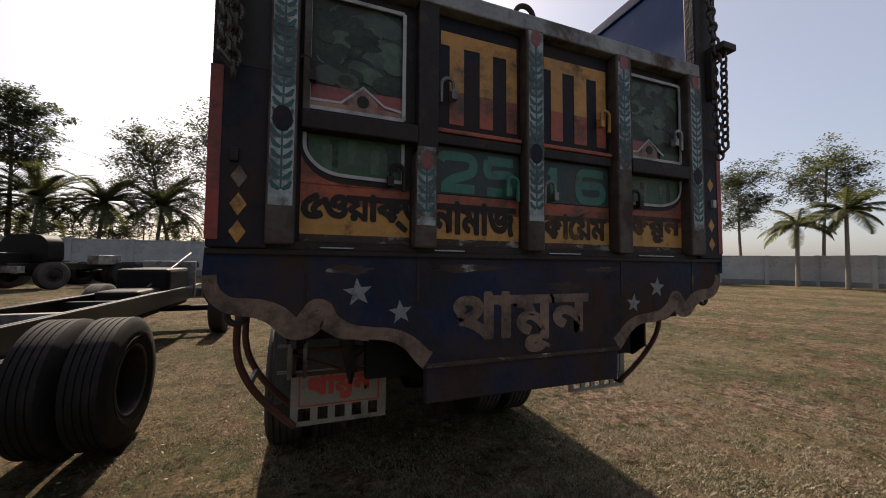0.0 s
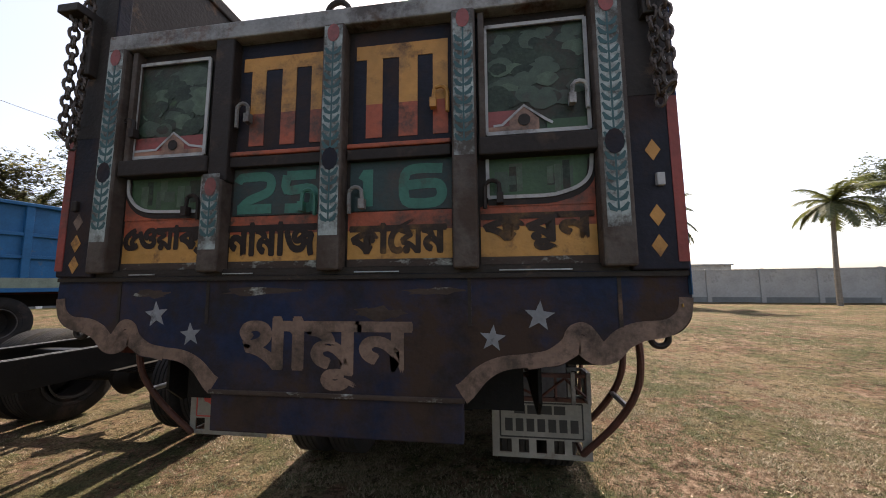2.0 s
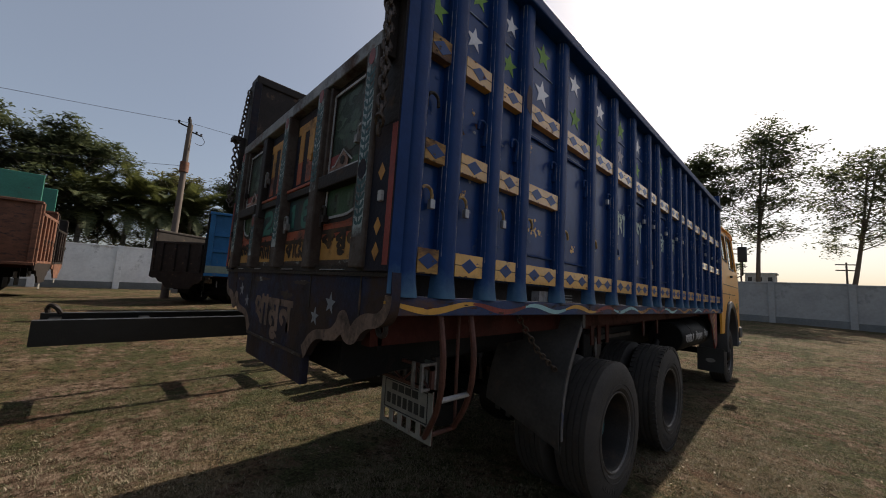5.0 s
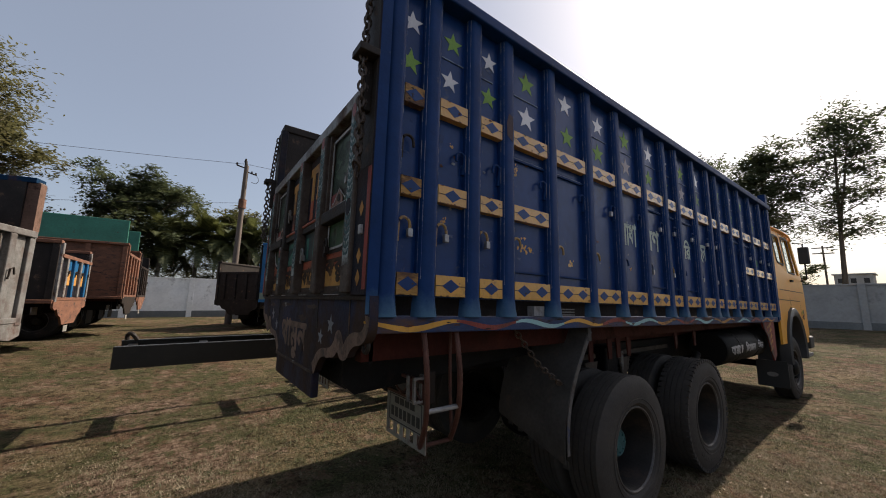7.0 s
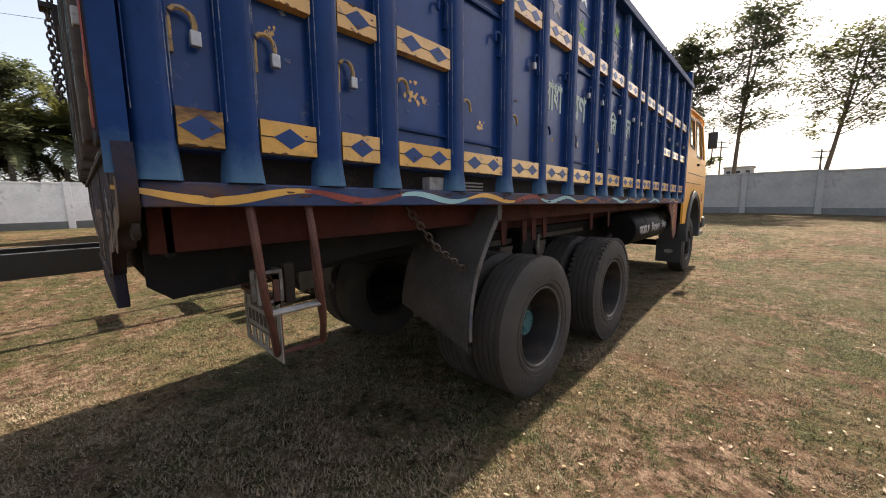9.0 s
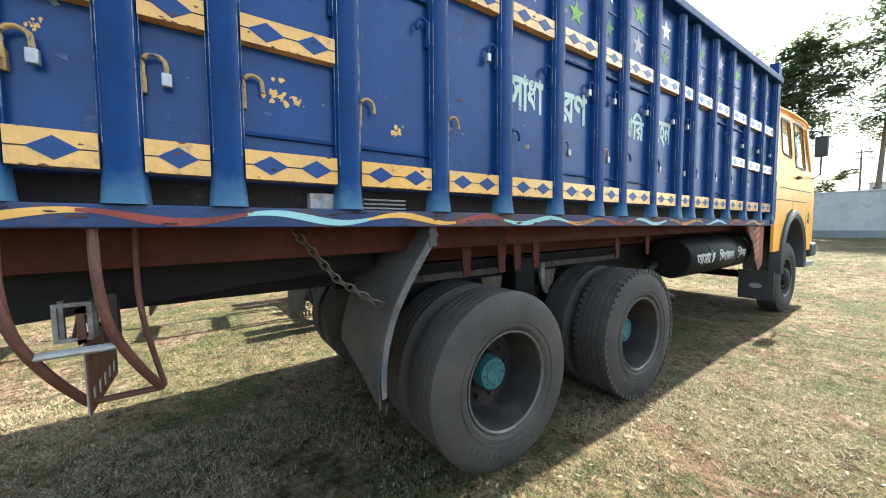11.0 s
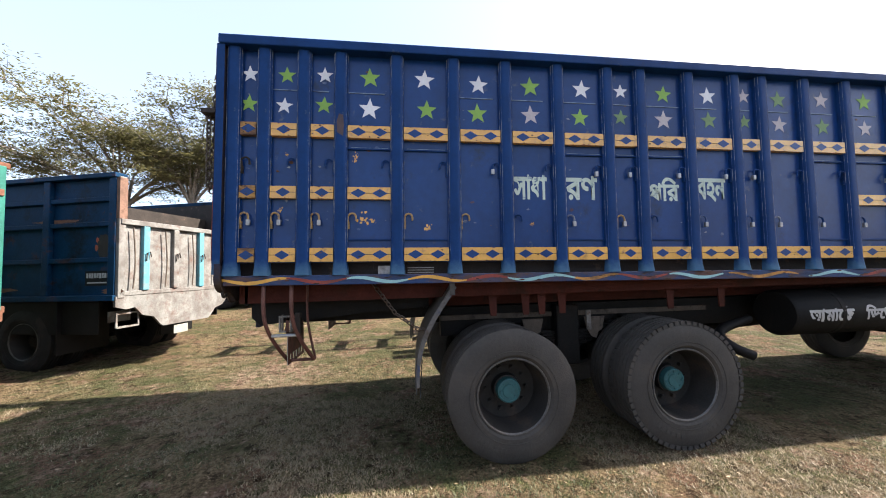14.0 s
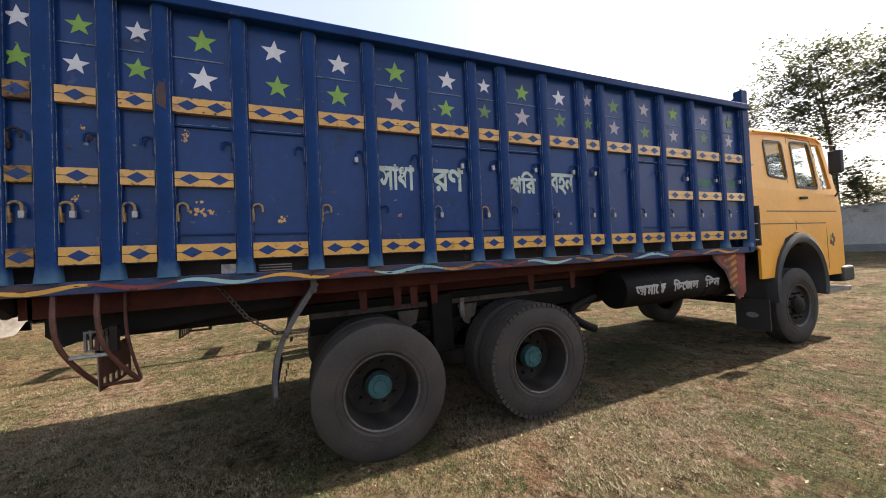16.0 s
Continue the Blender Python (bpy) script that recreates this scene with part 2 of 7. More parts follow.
M_GATE = mat("dark_grimy_gate_paint", (0.022, 0.016, 0.014), 0.6, spec=0.2, var=0.35, scale=5, wear=(0.10, 0.062, 0.045), wear_amount=0.46, wear_scale=6, wear_soft=0.2)
M_POST = mat("pale_painted_post", (0.066, 0.048, 0.038), 0.65, grime=0.66, var=0.4, scale=6, wear=(0.050, 0.031, 0.023), wear_amount=0.68, wear_scale=5)
M_DARKLEAF = mat("dark_leaf_paint", (0.02, 0.07, 0.075), 0.6, var=0.2)
M_GREYRAIL = mat("worn_grey_steel_rail", (0.20, 0.19, 0.18), 0.55, grime=0.5, metal=0.2, var=0.35, scale=8, wear=RUST, wear_amount=0.5, wear_scale=7)
M_SCENERY = mat("painted_foliage_picture", (0.022, 0.034, 0.022), 0.5, spec=0.25, grime=0.55, var=0.8, scale=9, wear=(0.055, 0.085, 0.048), wear_amount=0.4, wear_scale=11)
M_LAWN = mat("painted_lawn_picture", (0.022, 0.058, 0.020), 0.55, var=0.4, scale=10)
M_ROOFP = mat("painted_red_roof", (0.22, 0.045, 0.04), 0.55, grime=0.5, var=0.2)
M_PEACH = mat("painted_peach_wall", (0.30, 0.15, 0.10), 0.55, grime=0.55, var=0.2)
M_FRAMEP = mat("chipped_white_frame_paint", (0.34, 0.325, 0.32), 0.6, grime=0.42, var=0.2, wear=(0.08, 0.07, 0.06), wear_amount=0.3, wear_scale=14)
M_TAN = mat("tan_border_paint", (0.165, 0.102, 0.075), 0.65, grime=0.58, grime_scale=6, var=0.35, scale=7, wear=(0.06, 0.042, 0.036), wear_amount=0.5, wear_scale=8)
M_PLATE = mat("dirty_white_plate", (0.21, 0.20, 0.178), 0.6, grime=0.22, var=0.25, wear=(0.15, 0.11, 0.09), wear_amount=0.35, wear_scale=9)
M_BLACK = mat("black_chassis_steel", (0.007, 0.0065, 0.0065), 0.6, spec=0.15, var=0.4, scale=5, wear=(0.022, 0.015, 0.013), wear_amount=0.4, wear_scale=7)
M_STARF = mat("faded_star_paint", (0.18, 0.185, 0.20), 0.65, var=0.3, wear=(0.05, 0.045, 0.05), wear_amount=0.45, wear_scale=12)
M_INK = mat("dark_lettering_paint", (0.020, 0.012, 0.010), 0.6, spec=0.25, var=0.3, wear=(0.10, 0.055, 0.025), wear_amount=0.25, wear_scale=16)
M_INKWORN = mat("rubbed_dark_lettering_paint", (0.030, 0.018, 0.013), 0.6, spec=0.25, var=0.3, wear=(0.16, 0.085, 0.035), wear_amount=0.62, wear_scale=9, wear_soft=0.2)
M_AMBERL = mat("amber_lettering_ground", (0.42, 0.20, 0.045), 0.6, var=0.3, scale=3, wear=(0.13, 0.065, 0.035), wear_amount=0.42, wear_scale=9, grime=0.18)
M_SKIRT = mat("scuffed_blue_brown_skirt_paint", (0.010, 0.019, 0.052), 0.6, spec=0.2, var=0.5, scale=4, wear=(0.044, 0.027, 0.020), wear_amount=0.80, wear_scale=2.0, wear_soft=0.16, grime=0.52, grime_colour=(0.017, 0.013, 0.012), grime_scale=3.0)
M_CHIP = mat("chipped_pale_and_brown_strip", (0.050, 0.034, 0.027), 0.7, spec=0.2, var=0.4, scale=9, wear=(0.36, 0.37, 0.34), wear_amount=0.42, wear_scale=15, stretch=(0.6, 1, 1.2))
M_VEIN = mat("white_vine_paint", (0.27, 0.30, 0.29), 0.65, var=0.4, scale=9, wear=(0.080, 0.055, 0.043), wear_amount=0.62, wear_scale=8, wear_soft=0.25, grime=0.72, grime_colour=(0.045, 0.034, 0.028), grime_scale=8)
M_RAILB = mat("worn_blue_bottom_rail", (0.016, 0.036, 0.100), 0.55, spec=0.3, var=0.4, scale=6, wear=(0.085, 0.050, 0.042), wear_amount=0.62, wear_scale=4, stretch=(1, 0.5, 1))
M_RUSTPANEL = mat("brown_rust_bloom", (0.10, 0.045, 0.025), 0.8, spec=0.2, var=0.5, scale=9, wear=(0.012, 0.045, 0.15), wear_amount=0.62, wear_scale=7, wear_soft=0.3)
M_SILLRED = mat("red_oxide_bed_sill", (0.052, 0.013, 0.009), 0.65, spec=0.12, var=0.4, scale=4, wear=(0.034, 0.017, 0.013), wear_amount=0.5, wear_scale=5)
M_RIMLIP = mat("worn_bare_rim_lip", (0.085, 0.08, 0.078), 0.45, metal=0.4, var=0.4, scale=9, wear=(0.05, 0.045, 0.04), wear_amount=0.5, wear_scale=9)
M_SUB = mat("red_oxide_subframe", (0.055, 0.014, 0.010), 0.65, spec=0.15, var=0.35, scale=4, wear=(0.03, 0.017, 0.014), wear_amount=0.45, wear_scale=5)
M_BRIGHT = mat("sun_glint_steel", (0.42, 0.41, 0.40), 0.38, metal=0.85, var=0.3, scale=20, wear=(0.03, 0.025, 0.022), wear_amount=0.42, wear_scale=5)
M_DUSTY = mat("dusty_brown_grey_steel", (0.085, 0.068, 0.056), 0.8, spec=0.2, var=0.4, scale=8, wear=(0.03, 0.022, 0.018), wear_amount=0.5, wear_scale=7)
M_TUBE = mat("brown_rusty_tube", (0.085, 0.034, 0.026), 0.55, spec=0.3, var=0.4, scale=12, wear=(0.05, 0.035, 0.03), wear_amount=0.4, wear_scale=14)
M_RUBBER = mat("worn_tyre_rubber", (0.040, 0.036, 0.033), 0.75, spec=0.25, var=0.30, scale=5, wear=(0.074, 0.060, 0.051), wear_amount=0.55, wear_scale=3, wear_soft=0.35, bump=0.2, bump_scale=90)
# darker copy of the tyre rubber, with the shade on these wheels in its colour
M_RUBBERD = mat("shaded_tyre_rubber", (0.016, 0.015, 0.015), 0.75, spec=0.2, var=0.35, scale=7, wear=(0.075, 0.050, 0.040), wear_amount=0.50, wear_scale=4, wear_soft=0.3, bump=0.3, bump_scale=90)
M_RIM = mat("dusty_dark_wheel_rim", (0.020, 0.018, 0.017), 0.6, spec=0.25, metal=0.1, var=0.35, scale=9, wear=(0.075, 0.050, 0.036), wear_amount=0.48, wear_scale=5, wear_soft=0.25)
M_HOOK = mat("worn_gold_hook_paint", (0.30, 0.185, 0.06), 0.5, var=0.35, scale=20, wear=(0.02, 0.05, 0.14), wear_amount=0.55, wear_scale=30)
M_HUB = mat("teal_hub_cap_paint", (0.017, 0.082, 0.090), 0.6, var=0.3, scale=12, wear=(0.08, 0.07, 0.06), wear_amount=0.25, wear_scale=18)
M_CAB = mat("yellow_cab_paint", (0.80, 0.36, 0.045), 0.38, var=0.10, scale=2, wear=(0.30, 0.16, 0.07), wear_amount=0.10, wear_scale=7, bump=0.03)
M_CAB_PALE = mat("pale_yellow_cab_paint", (0.66, 0.41, 0.07), 0.42, var=0.10, scale=2, wear=(0.30, 0.2, 0.1), wear_amount=0.10, wear_scale=7, bump=0.03)
M_FLARE = mat("dark_grey_plastic_wheel_arch", (0.040, 0.040, 0.043), 0.5, var=0.25, scale=5)
M_TRIMB = mat("black_rubber_trim", (0.02, 0.02, 0.02), 0.6, var=0.2)
M_CHAIN = mat("rusty_chain_steel", (0.075, 0.055, 0.045), 0.5, metal=0.5, var=0.35, scale=30)
M_LOCK = mat("dull_grey_metal", (0.32, 0.32, 0.33), 0.45, metal=0.6, var=0.25, scale=30)
M_WALL = mat("weathered_plaster_wall", (0.34, 0.335, 0.32), 0.9, var=0.22, scale=0.9, wear=(0.17, 0.17, 0.165), wear_amount=0.45, wear_scale=0.8, bump=0.3, bump_scale=12)
M_WALLW = mat("pale_limewashed_wall", (0.80, 0.80, 0.79), 0.9, var=0.18, scale=0.9, wear=(0.30, 0.30, 0.29), wear_amount=0.42, wear_scale=1.1, bump=0.3, bump_scale=12)
M_WALLD = mat("dark_wall_base", (0.16, 0.165, 0.16), 0.9, var=0.3, scale=1.2)
M_WHITE_TAIL = mat("peeling_white_paint", (0.132, 0.127, 0.121), 0.7, var=0.4, scale=4, wear=(0.085, 0.050, 0.040), wear_amount=0.62, wear_scale=5, wear_soft=0.2, grime=0.55, grime_colour=(0.07, 0.058, 0.052), grime_scale=3)
M_SKYBLUE = mat("worn_turquoise_paint", (0.055, 0.19, 0.24), 0.65, var=0.3, wear=(0.15, 0.13, 0.12), wear_amount=0.55, wear_scale=7, wear_soft=0.2)
M_BLUE2 = mat("bright_blue_dumper_paint", (0.009, 0.092, 0.215), 0.5, spec=0.3, var=0.25, scale=3, wear=(0.10, 0.11, 0.13), wear_amount=0.28, wear_scale=6)
M_MUDG = mat("dull_grey_mudguard_steel", (0.055, 0.052, 0.050), 0.65, spec=0.25, var=0.4, scale=5, wear=(0.10, 0.08, 0.07), wear_amount=0.4, wear_scale=8)
M_LIP = mat("scraped_mudguard_edge", (0.085, 0.080, 0.078), 0.6, spec=0.25, var=0.4, scale=8, wear=(0.03, 0.045, 0.10), wear_amount=0.55, wear_scale=7, grime=0.45)
M_TEALTRUCK = mat("teal_truck_paint", (0.016, 0.105, 0.085), 0.55, spec=0.2, var=0.3, scale=3, wear=(0.10, 0.045, 0.026), wear_amount=0.36, wear_scale=4)
# the shade on this lorry's side is put into the dark blue
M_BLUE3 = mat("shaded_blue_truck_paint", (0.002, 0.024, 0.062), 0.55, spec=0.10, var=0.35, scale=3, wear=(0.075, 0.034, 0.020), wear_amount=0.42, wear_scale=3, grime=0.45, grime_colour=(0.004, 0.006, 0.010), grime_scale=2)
M_RUSTPOST = mat("rusty_pale_post", (0.13, 0.075, 0.055), 0.75, spec=0.2, var=0.4, scale=5, wear=(0.05, 0.026, 0.018), wear_amount=0.5, wear_scale=6)
M_PALEBARK = mat("pale_grey_bark", (0.20, 0.175, 0.155), 0.9, spec=0.1, var=0.4, scale=5, wear=(0.09, 0.075, 0.062), wear_amount=0.5, wear_scale=6)
M_RUSTY = mat("rusty_brown_board", (0.150, 0.062, 0.034), 0.8, var=0.5, scale=4, wear=(0.045, 0.03, 0.026), wear_amount=0.5, wear_scale=5, stretch=(1, 1, 2.5))
M_RUSTD = mat("dark_rusty_post", (0.105, 0.045, 0.028), 0.8, spec=0.2, var=0.45, scale=5, wear=(0.20, 0.12, 0.10), wear_amount=0.42, wear_scale=6)
M_GREENB = mat("green_board_paint", (0.025, 0.16, 0.11), 0.55, var=0.3, scale=3, wear=(0.07, 0.05, 0.04), wear_amount=0.3, wear_scale=6)
M_POLE = mat("weathered_dark_pole", (0.115, 0.090, 0.075), 0.9, var=0.35, scale=4, stretch=(1, 1, 0.2))
M_WIRE = mat("dark_wire", (0.03, 0.03, 0.03), 0.6, bump=0)
M_BARK = mat("grey_brown_bark", (0.13, 0.10, 0.075), 0.9, var=0.35, scale=5, bump=0.5, bump_scale=25, stretch=(1, 1, 0.3))
M_PALMBARK = mat("pale_palm_bark", (0.18, 0.155, 0.125), 0.9, var=0.3, scale=4, bump=0.5, bump_scale=14, stretch=(0.4, 0.4, 2))
M_LEAF_A = leaf_mat("mid_green_leaves", (0.070, 0.088, 0.050), (0.15, 0.165, 0.095))
M_LEAF_B = leaf_mat("dark_green_leaves", (0.050, 0.068, 0.042), (0.105, 0.125, 0.075))
M_LEAF_C = leaf_mat("olive_dry_leaves", (0.080, 0.084, 0.046), (0.165, 0.155, 0.085))
M_PALM = leaf_mat("palm_leaflets", (0.050, 0.065, 0.028), (0.12, 0.13, 0.055))
M_DRYBLADE = leaf_mat("straw_blades", (0.135, 0.104, 0.063), (0.33, 0.265, 0.172), (1, 1, 1), 0.3)
M_GREENBLADE = leaf_mat("green_blades", (0.042, 0.053, 0.018), (0.122, 0.125, 0.052), (1, 1, 1), 0.3)
M_EDGE = mat("bare_worn_edge", (0.20, 0.21, 0.23), 0.5, var=0.3, scale=20, wear=(0.012, 0.045, 0.16), wear_amount=0.82, wear_scale=12)
M_DARKRUST = mat("dark_rust_stain", (0.055, 0.035, 0.04), 0.8, var=0.4, scale=12)
M_SILL = mat("pale_dirty_sill", (0.16, 0.20, 0.16), 0.7, var=0.3, scale=5, wear=(0.30, 0.25, 0.09), wear_amount=0.35, wear_scale=5)
M_LITTER = leaf_mat("dry_leaf_litter", (0.13, 0.075, 0.04), (0.34, 0.25, 0.15), (1, 1, 1), 0.3)
M_ROOFTIN = mat("faded_tin_roof", (0.30, 0.32, 0.34), 0.6, var=0.2, scale=1)


def rib_mat():
    """Blue rib paint, rubbed to pale blue and bare metal towards the foot, unevenly from rib to rib."""
    m = M_BLUE_RIB.copy()
    m.name = "blue_rib_paint_rubbed_foot"
    n, l = m.node_tree.nodes, m.node_tree.links
    bsdf = n["Principled BSDF"]
    old = bsdf.inputs["Base Color"].links[0].from_socket
    tc, oi = n.new("ShaderNodeTexCoord"), n.new("ShaderNodeObjectInfo")
    sep, nz = n.new("ShaderNodeSeparateXYZ"), n.new("ShaderNodeTexNoise")
    nz.noise_dimensions = "4D"
    nz.inputs["Scale"].default_value, nz.inputs["Detail"].default_value, nz.inputs["Roughness"].default_value = 14, 8, 0.7
    l.new(tc.outputs["Object"], sep.inputs[0]), l.new(tc.outputs["Object"], nz.inputs["Vector"])
    rw_ = n.new("ShaderNodeMath")
    rw_.operation = "MULTIPLY"
    rw_.inputs[1].default_value = 40
    l.new(oi.outputs["Random"], rw_.inputs[0]), l.new(rw_.outputs[0], nz.inputs["W"])
    lo = n.new("ShaderNodeMapRange")
    lo.inputs[1].default_value, lo.inputs[2].default_value, lo.inputs[3].default_value, lo.inputs[4].default_value = 1.455, 1.60, 0.75, -0.15
    l.new(sep.outputs["Z"], lo.inputs[0])
    ad = n.new("ShaderNodeMath")
    l.new(lo.outputs[0], ad.inputs[0]), l.new(nz.outputs["Fac"], ad.inputs[1])
    mk = n.new("ShaderNodeMapRange")
    mk.inputs[1].default_value, mk.inputs[2].default_value, mk.inputs[4].default_value = 0.62, 1.25, 0.85
    l.new(ad.outputs[0], mk.inputs[0])
    mx = n.new("ShaderNodeMix")
    mx.data_type = "RGBA"
    mx.inputs[7].default_value = (0.055, 0.125, 0.20, 1)
    l.new(mk.outputs[0], mx.inputs[0]), l.new(old, mx.inputs[6]), l.new(mx.outputs[2], bsdf.inputs["Base Color"])
    return m


M_RIBFOOT = rib_mat()


def glass_mat(name, tint=(0.55, 0.6, 0.6), rough=0.03):
    m = bpy.data.materials.new(name)
    m.use_nodes = True
    b = m.node_tree.nodes["Principled BSDF"]
    b.inputs["Base Color"].default_value = (*tint, 1)
    b.inputs["Transmission Weight"].default_value = 1.0
    b.inputs["Roughness"].default_value = rough
    b.inputs["IOR"].default_value = 1.1
    return m


M_GLASS = glass_mat("cab_window_glass", (0.8, 0.85, 0.85))
M_MIRROR = mat("mirror_back", (0.03, 0.03, 0.03), 0.4, var=0.1, bump=0)


# ---------------------------------------------------------------- mesh helpers
def mesh_ob(name, bm, material, smooth=False):
    me = bpy.data.meshes.new(name)
    bmesh.ops.recalc_face_normals(bm, faces=bm.faces)
    bm.to_mesh(me)
    bm.free()
    me.materials.append(material)
    if smooth:
        me.polygons.foreach_set("use_smooth", [True] * len(me.polygons))
        me.set_sharp_from_angle(angle=radians(38))
    return new(name, me)


def part(name, bm, material, parent, label="", m=None, smooth=False):
    ob = mesh_ob(name, bm, material, smooth)
    ob.parent = parent
    if m is not None:
        ob.matrix_basis = m
    return tagged(ob, label)


def again(name, ob, parent, m):
    """Another object on the same mesh."""
    o = new(name, ob.data)
    o.parent = parent
    o.matrix_basis = m
    return o


def thing(name, m, label, category, group=""):
    ob = new(name)
    ob.empty_display_size = 0.2
    ob.matrix_basis = m
    return tagged(ob, label, category, group)


def box(bm, x0, x1, y0, y1, z0, z1, bevel=0.0, m=None):
    vs = [bm.verts.new((x, y, z)) for x in (x0, x1) for y in (y0, y1) for z in (z0, z1)]
    fs = [bm.faces.new([vs[i] for i in f]) for f in ((0, 1, 3, 2), (4, 6, 7, 5), (0, 4, 5, 1), (2, 3, 7, 6), (0, 2, 6, 4), (1, 5, 7, 3))]
    if bevel:
        es = list({e for f in fs for e in f.edges})
        out = bmesh.ops.bevel(bm, geom=es, offset=bevel, segments=2, affect="EDGES", profile=0.5)
        vs = list({v for f in out["faces"] for v in f.verts} | {v for v in vs if v.is_valid})
    if m is not None:
        bmesh.ops.transform(bm, matrix=m, verts=[v for v in vs if v.is_valid])
    return bm


def boxed(*args, **kw):
    return box(bmesh.new(), *args, **kw)


def plate(bm, pts, to3, t=0.003):
    """A flat piece from an outline in (u, v), t thick: to3(u, v, w) gives the place, w outwards."""
    front = [bm.verts.new(to3(u, v, t)) for u, v in pts]
    back = [bm.verts.new(to3(u, v, 0)) for u, v in pts]
    bm.faces.new(front)
    bm.faces.new(back[::-1])
    k = len(pts)
    for i in range(k):
        bm.faces.new((front[i], back[i], back[(i + 1) % k], front[(i + 1) % k]))
    return bm


def ribbon(bm, line, width, to3, t=0.003):
    """A flat strip along a line in (u, v)."""
    k = len(line)
    rows = []
    for i, (u, v) in enumerate(line):
        du = line[min(i + 1, k - 1)][0] - line[max(i - 1, 0)][0]
        dv = line[min(i + 1, k - 1)][1] - line[max(i - 1, 0)][1]
        d = math.hypot(du, dv) or 1
        wd = width(i / (k - 1)) if callable(width) else width
        a, b = -dv / d * wd / 2, du / d * wd / 2
        rows.append([bm.verts.new(to3(u + a, v + b, t)), bm.verts.new(to3(u - a, v - b, t)), bm.verts.new(to3(u - a, v - b, 0)), bm.verts.new(to3(u + a, v + b, 0))])
    for r, s in zip(rows, rows[1:]):
        for i in range(4):
            bm.faces.new((r[i], r[(i + 1) % 4], s[(i + 1) % 4], s[i]))
    bm.faces.new(rows[0]), bm.faces.new(rows[-1][::-1])
    return bm


def tube(bm, pts, r, segs=8, r1=None):
    pts = [Vector(p) for p in pts]
    rings = []
    k = len(pts)
    ref = Vector((0.31, 0.17, 0.93))
    for i, p in enumerate(pts):
        d = (pts[min(i + 1, k - 1)] - pts[max(i - 1, 0)]).normalized()
        a = d.cross(ref)
        if a.length < 0.05:
            a = d.cross(Vector((1, 0, 0)))
        a.normalize()
        b = d.cross(a)
        rr = r if r1 is None else r + (r1 - r) * i / (k - 1)
        rings.append([bm.verts.new(p + a * (rr * math.cos(6.2832 * j / segs)) + b * (rr * math.sin(6.2832 * j / segs))) for j in range(segs)])
    for q, s in zip(rings, rings[1:]):
        for j in range(segs):
            bm.faces.new((q[j], q[(j + 1) % segs], s[(j + 1) % segs], s[j]))
    bm.faces.new(rings[0]), bm.faces.new(rings[-1][::-1])
    return bm


def curve_pts(pts, n=6):
    """Smooth points through the given ones."""
    pts = [Vector(p) for p in pts]
    out = []
    for i in range(len(pts) - 1):
        p0, p1, p2, p3 = pts[max(i - 1, 0)], pts[i], pts[i + 1], pts[min(i + 2, len(pts) - 1)]
        for j in range(n):
            t = j / n
            out.append(0.5 * ((2 * p1) + (p2 - p0) * t + (2 * p0 - 5 * p1 + 4 * p2 - p3) * t * t + (3 * p1 - p0 - 3 * p2 + p3) * t ** 3))
    return out + [pts[-1]]


def lathe(bm, profile, segs=40, axis="x", closed=False, caps=False):
    """Turn a profile of (along, radius) round the axis."""
    rings = []
    for a, r in profile:
        ring = []
        for j in range(segs):
            c, s = math.cos(6.2832 * j / segs), math.sin(6.2832 * j / segs)
            ring.append(bm.verts.new((a, r * c, r * s) if axis == "x" else (r * c, a, r * s) if axis == "y" else (r * c, r * s, a)))
        rings.append(ring)
    pairs = list(zip(rings, rings[1:])) + ([(rings[-1], rings[0])] if closed else [])
    for q, s in pairs:
        for j in range(segs):
            bm.faces.new((q[j], q[(j + 1) % segs], s[(j + 1) % segs], s[j]))
    if caps:
        for ring in (rings[0], rings[-1]):
            if (ring[0].co - ring[segs // 2].co).length > 1e-4:
                bm.faces.new(ring)
    return bm


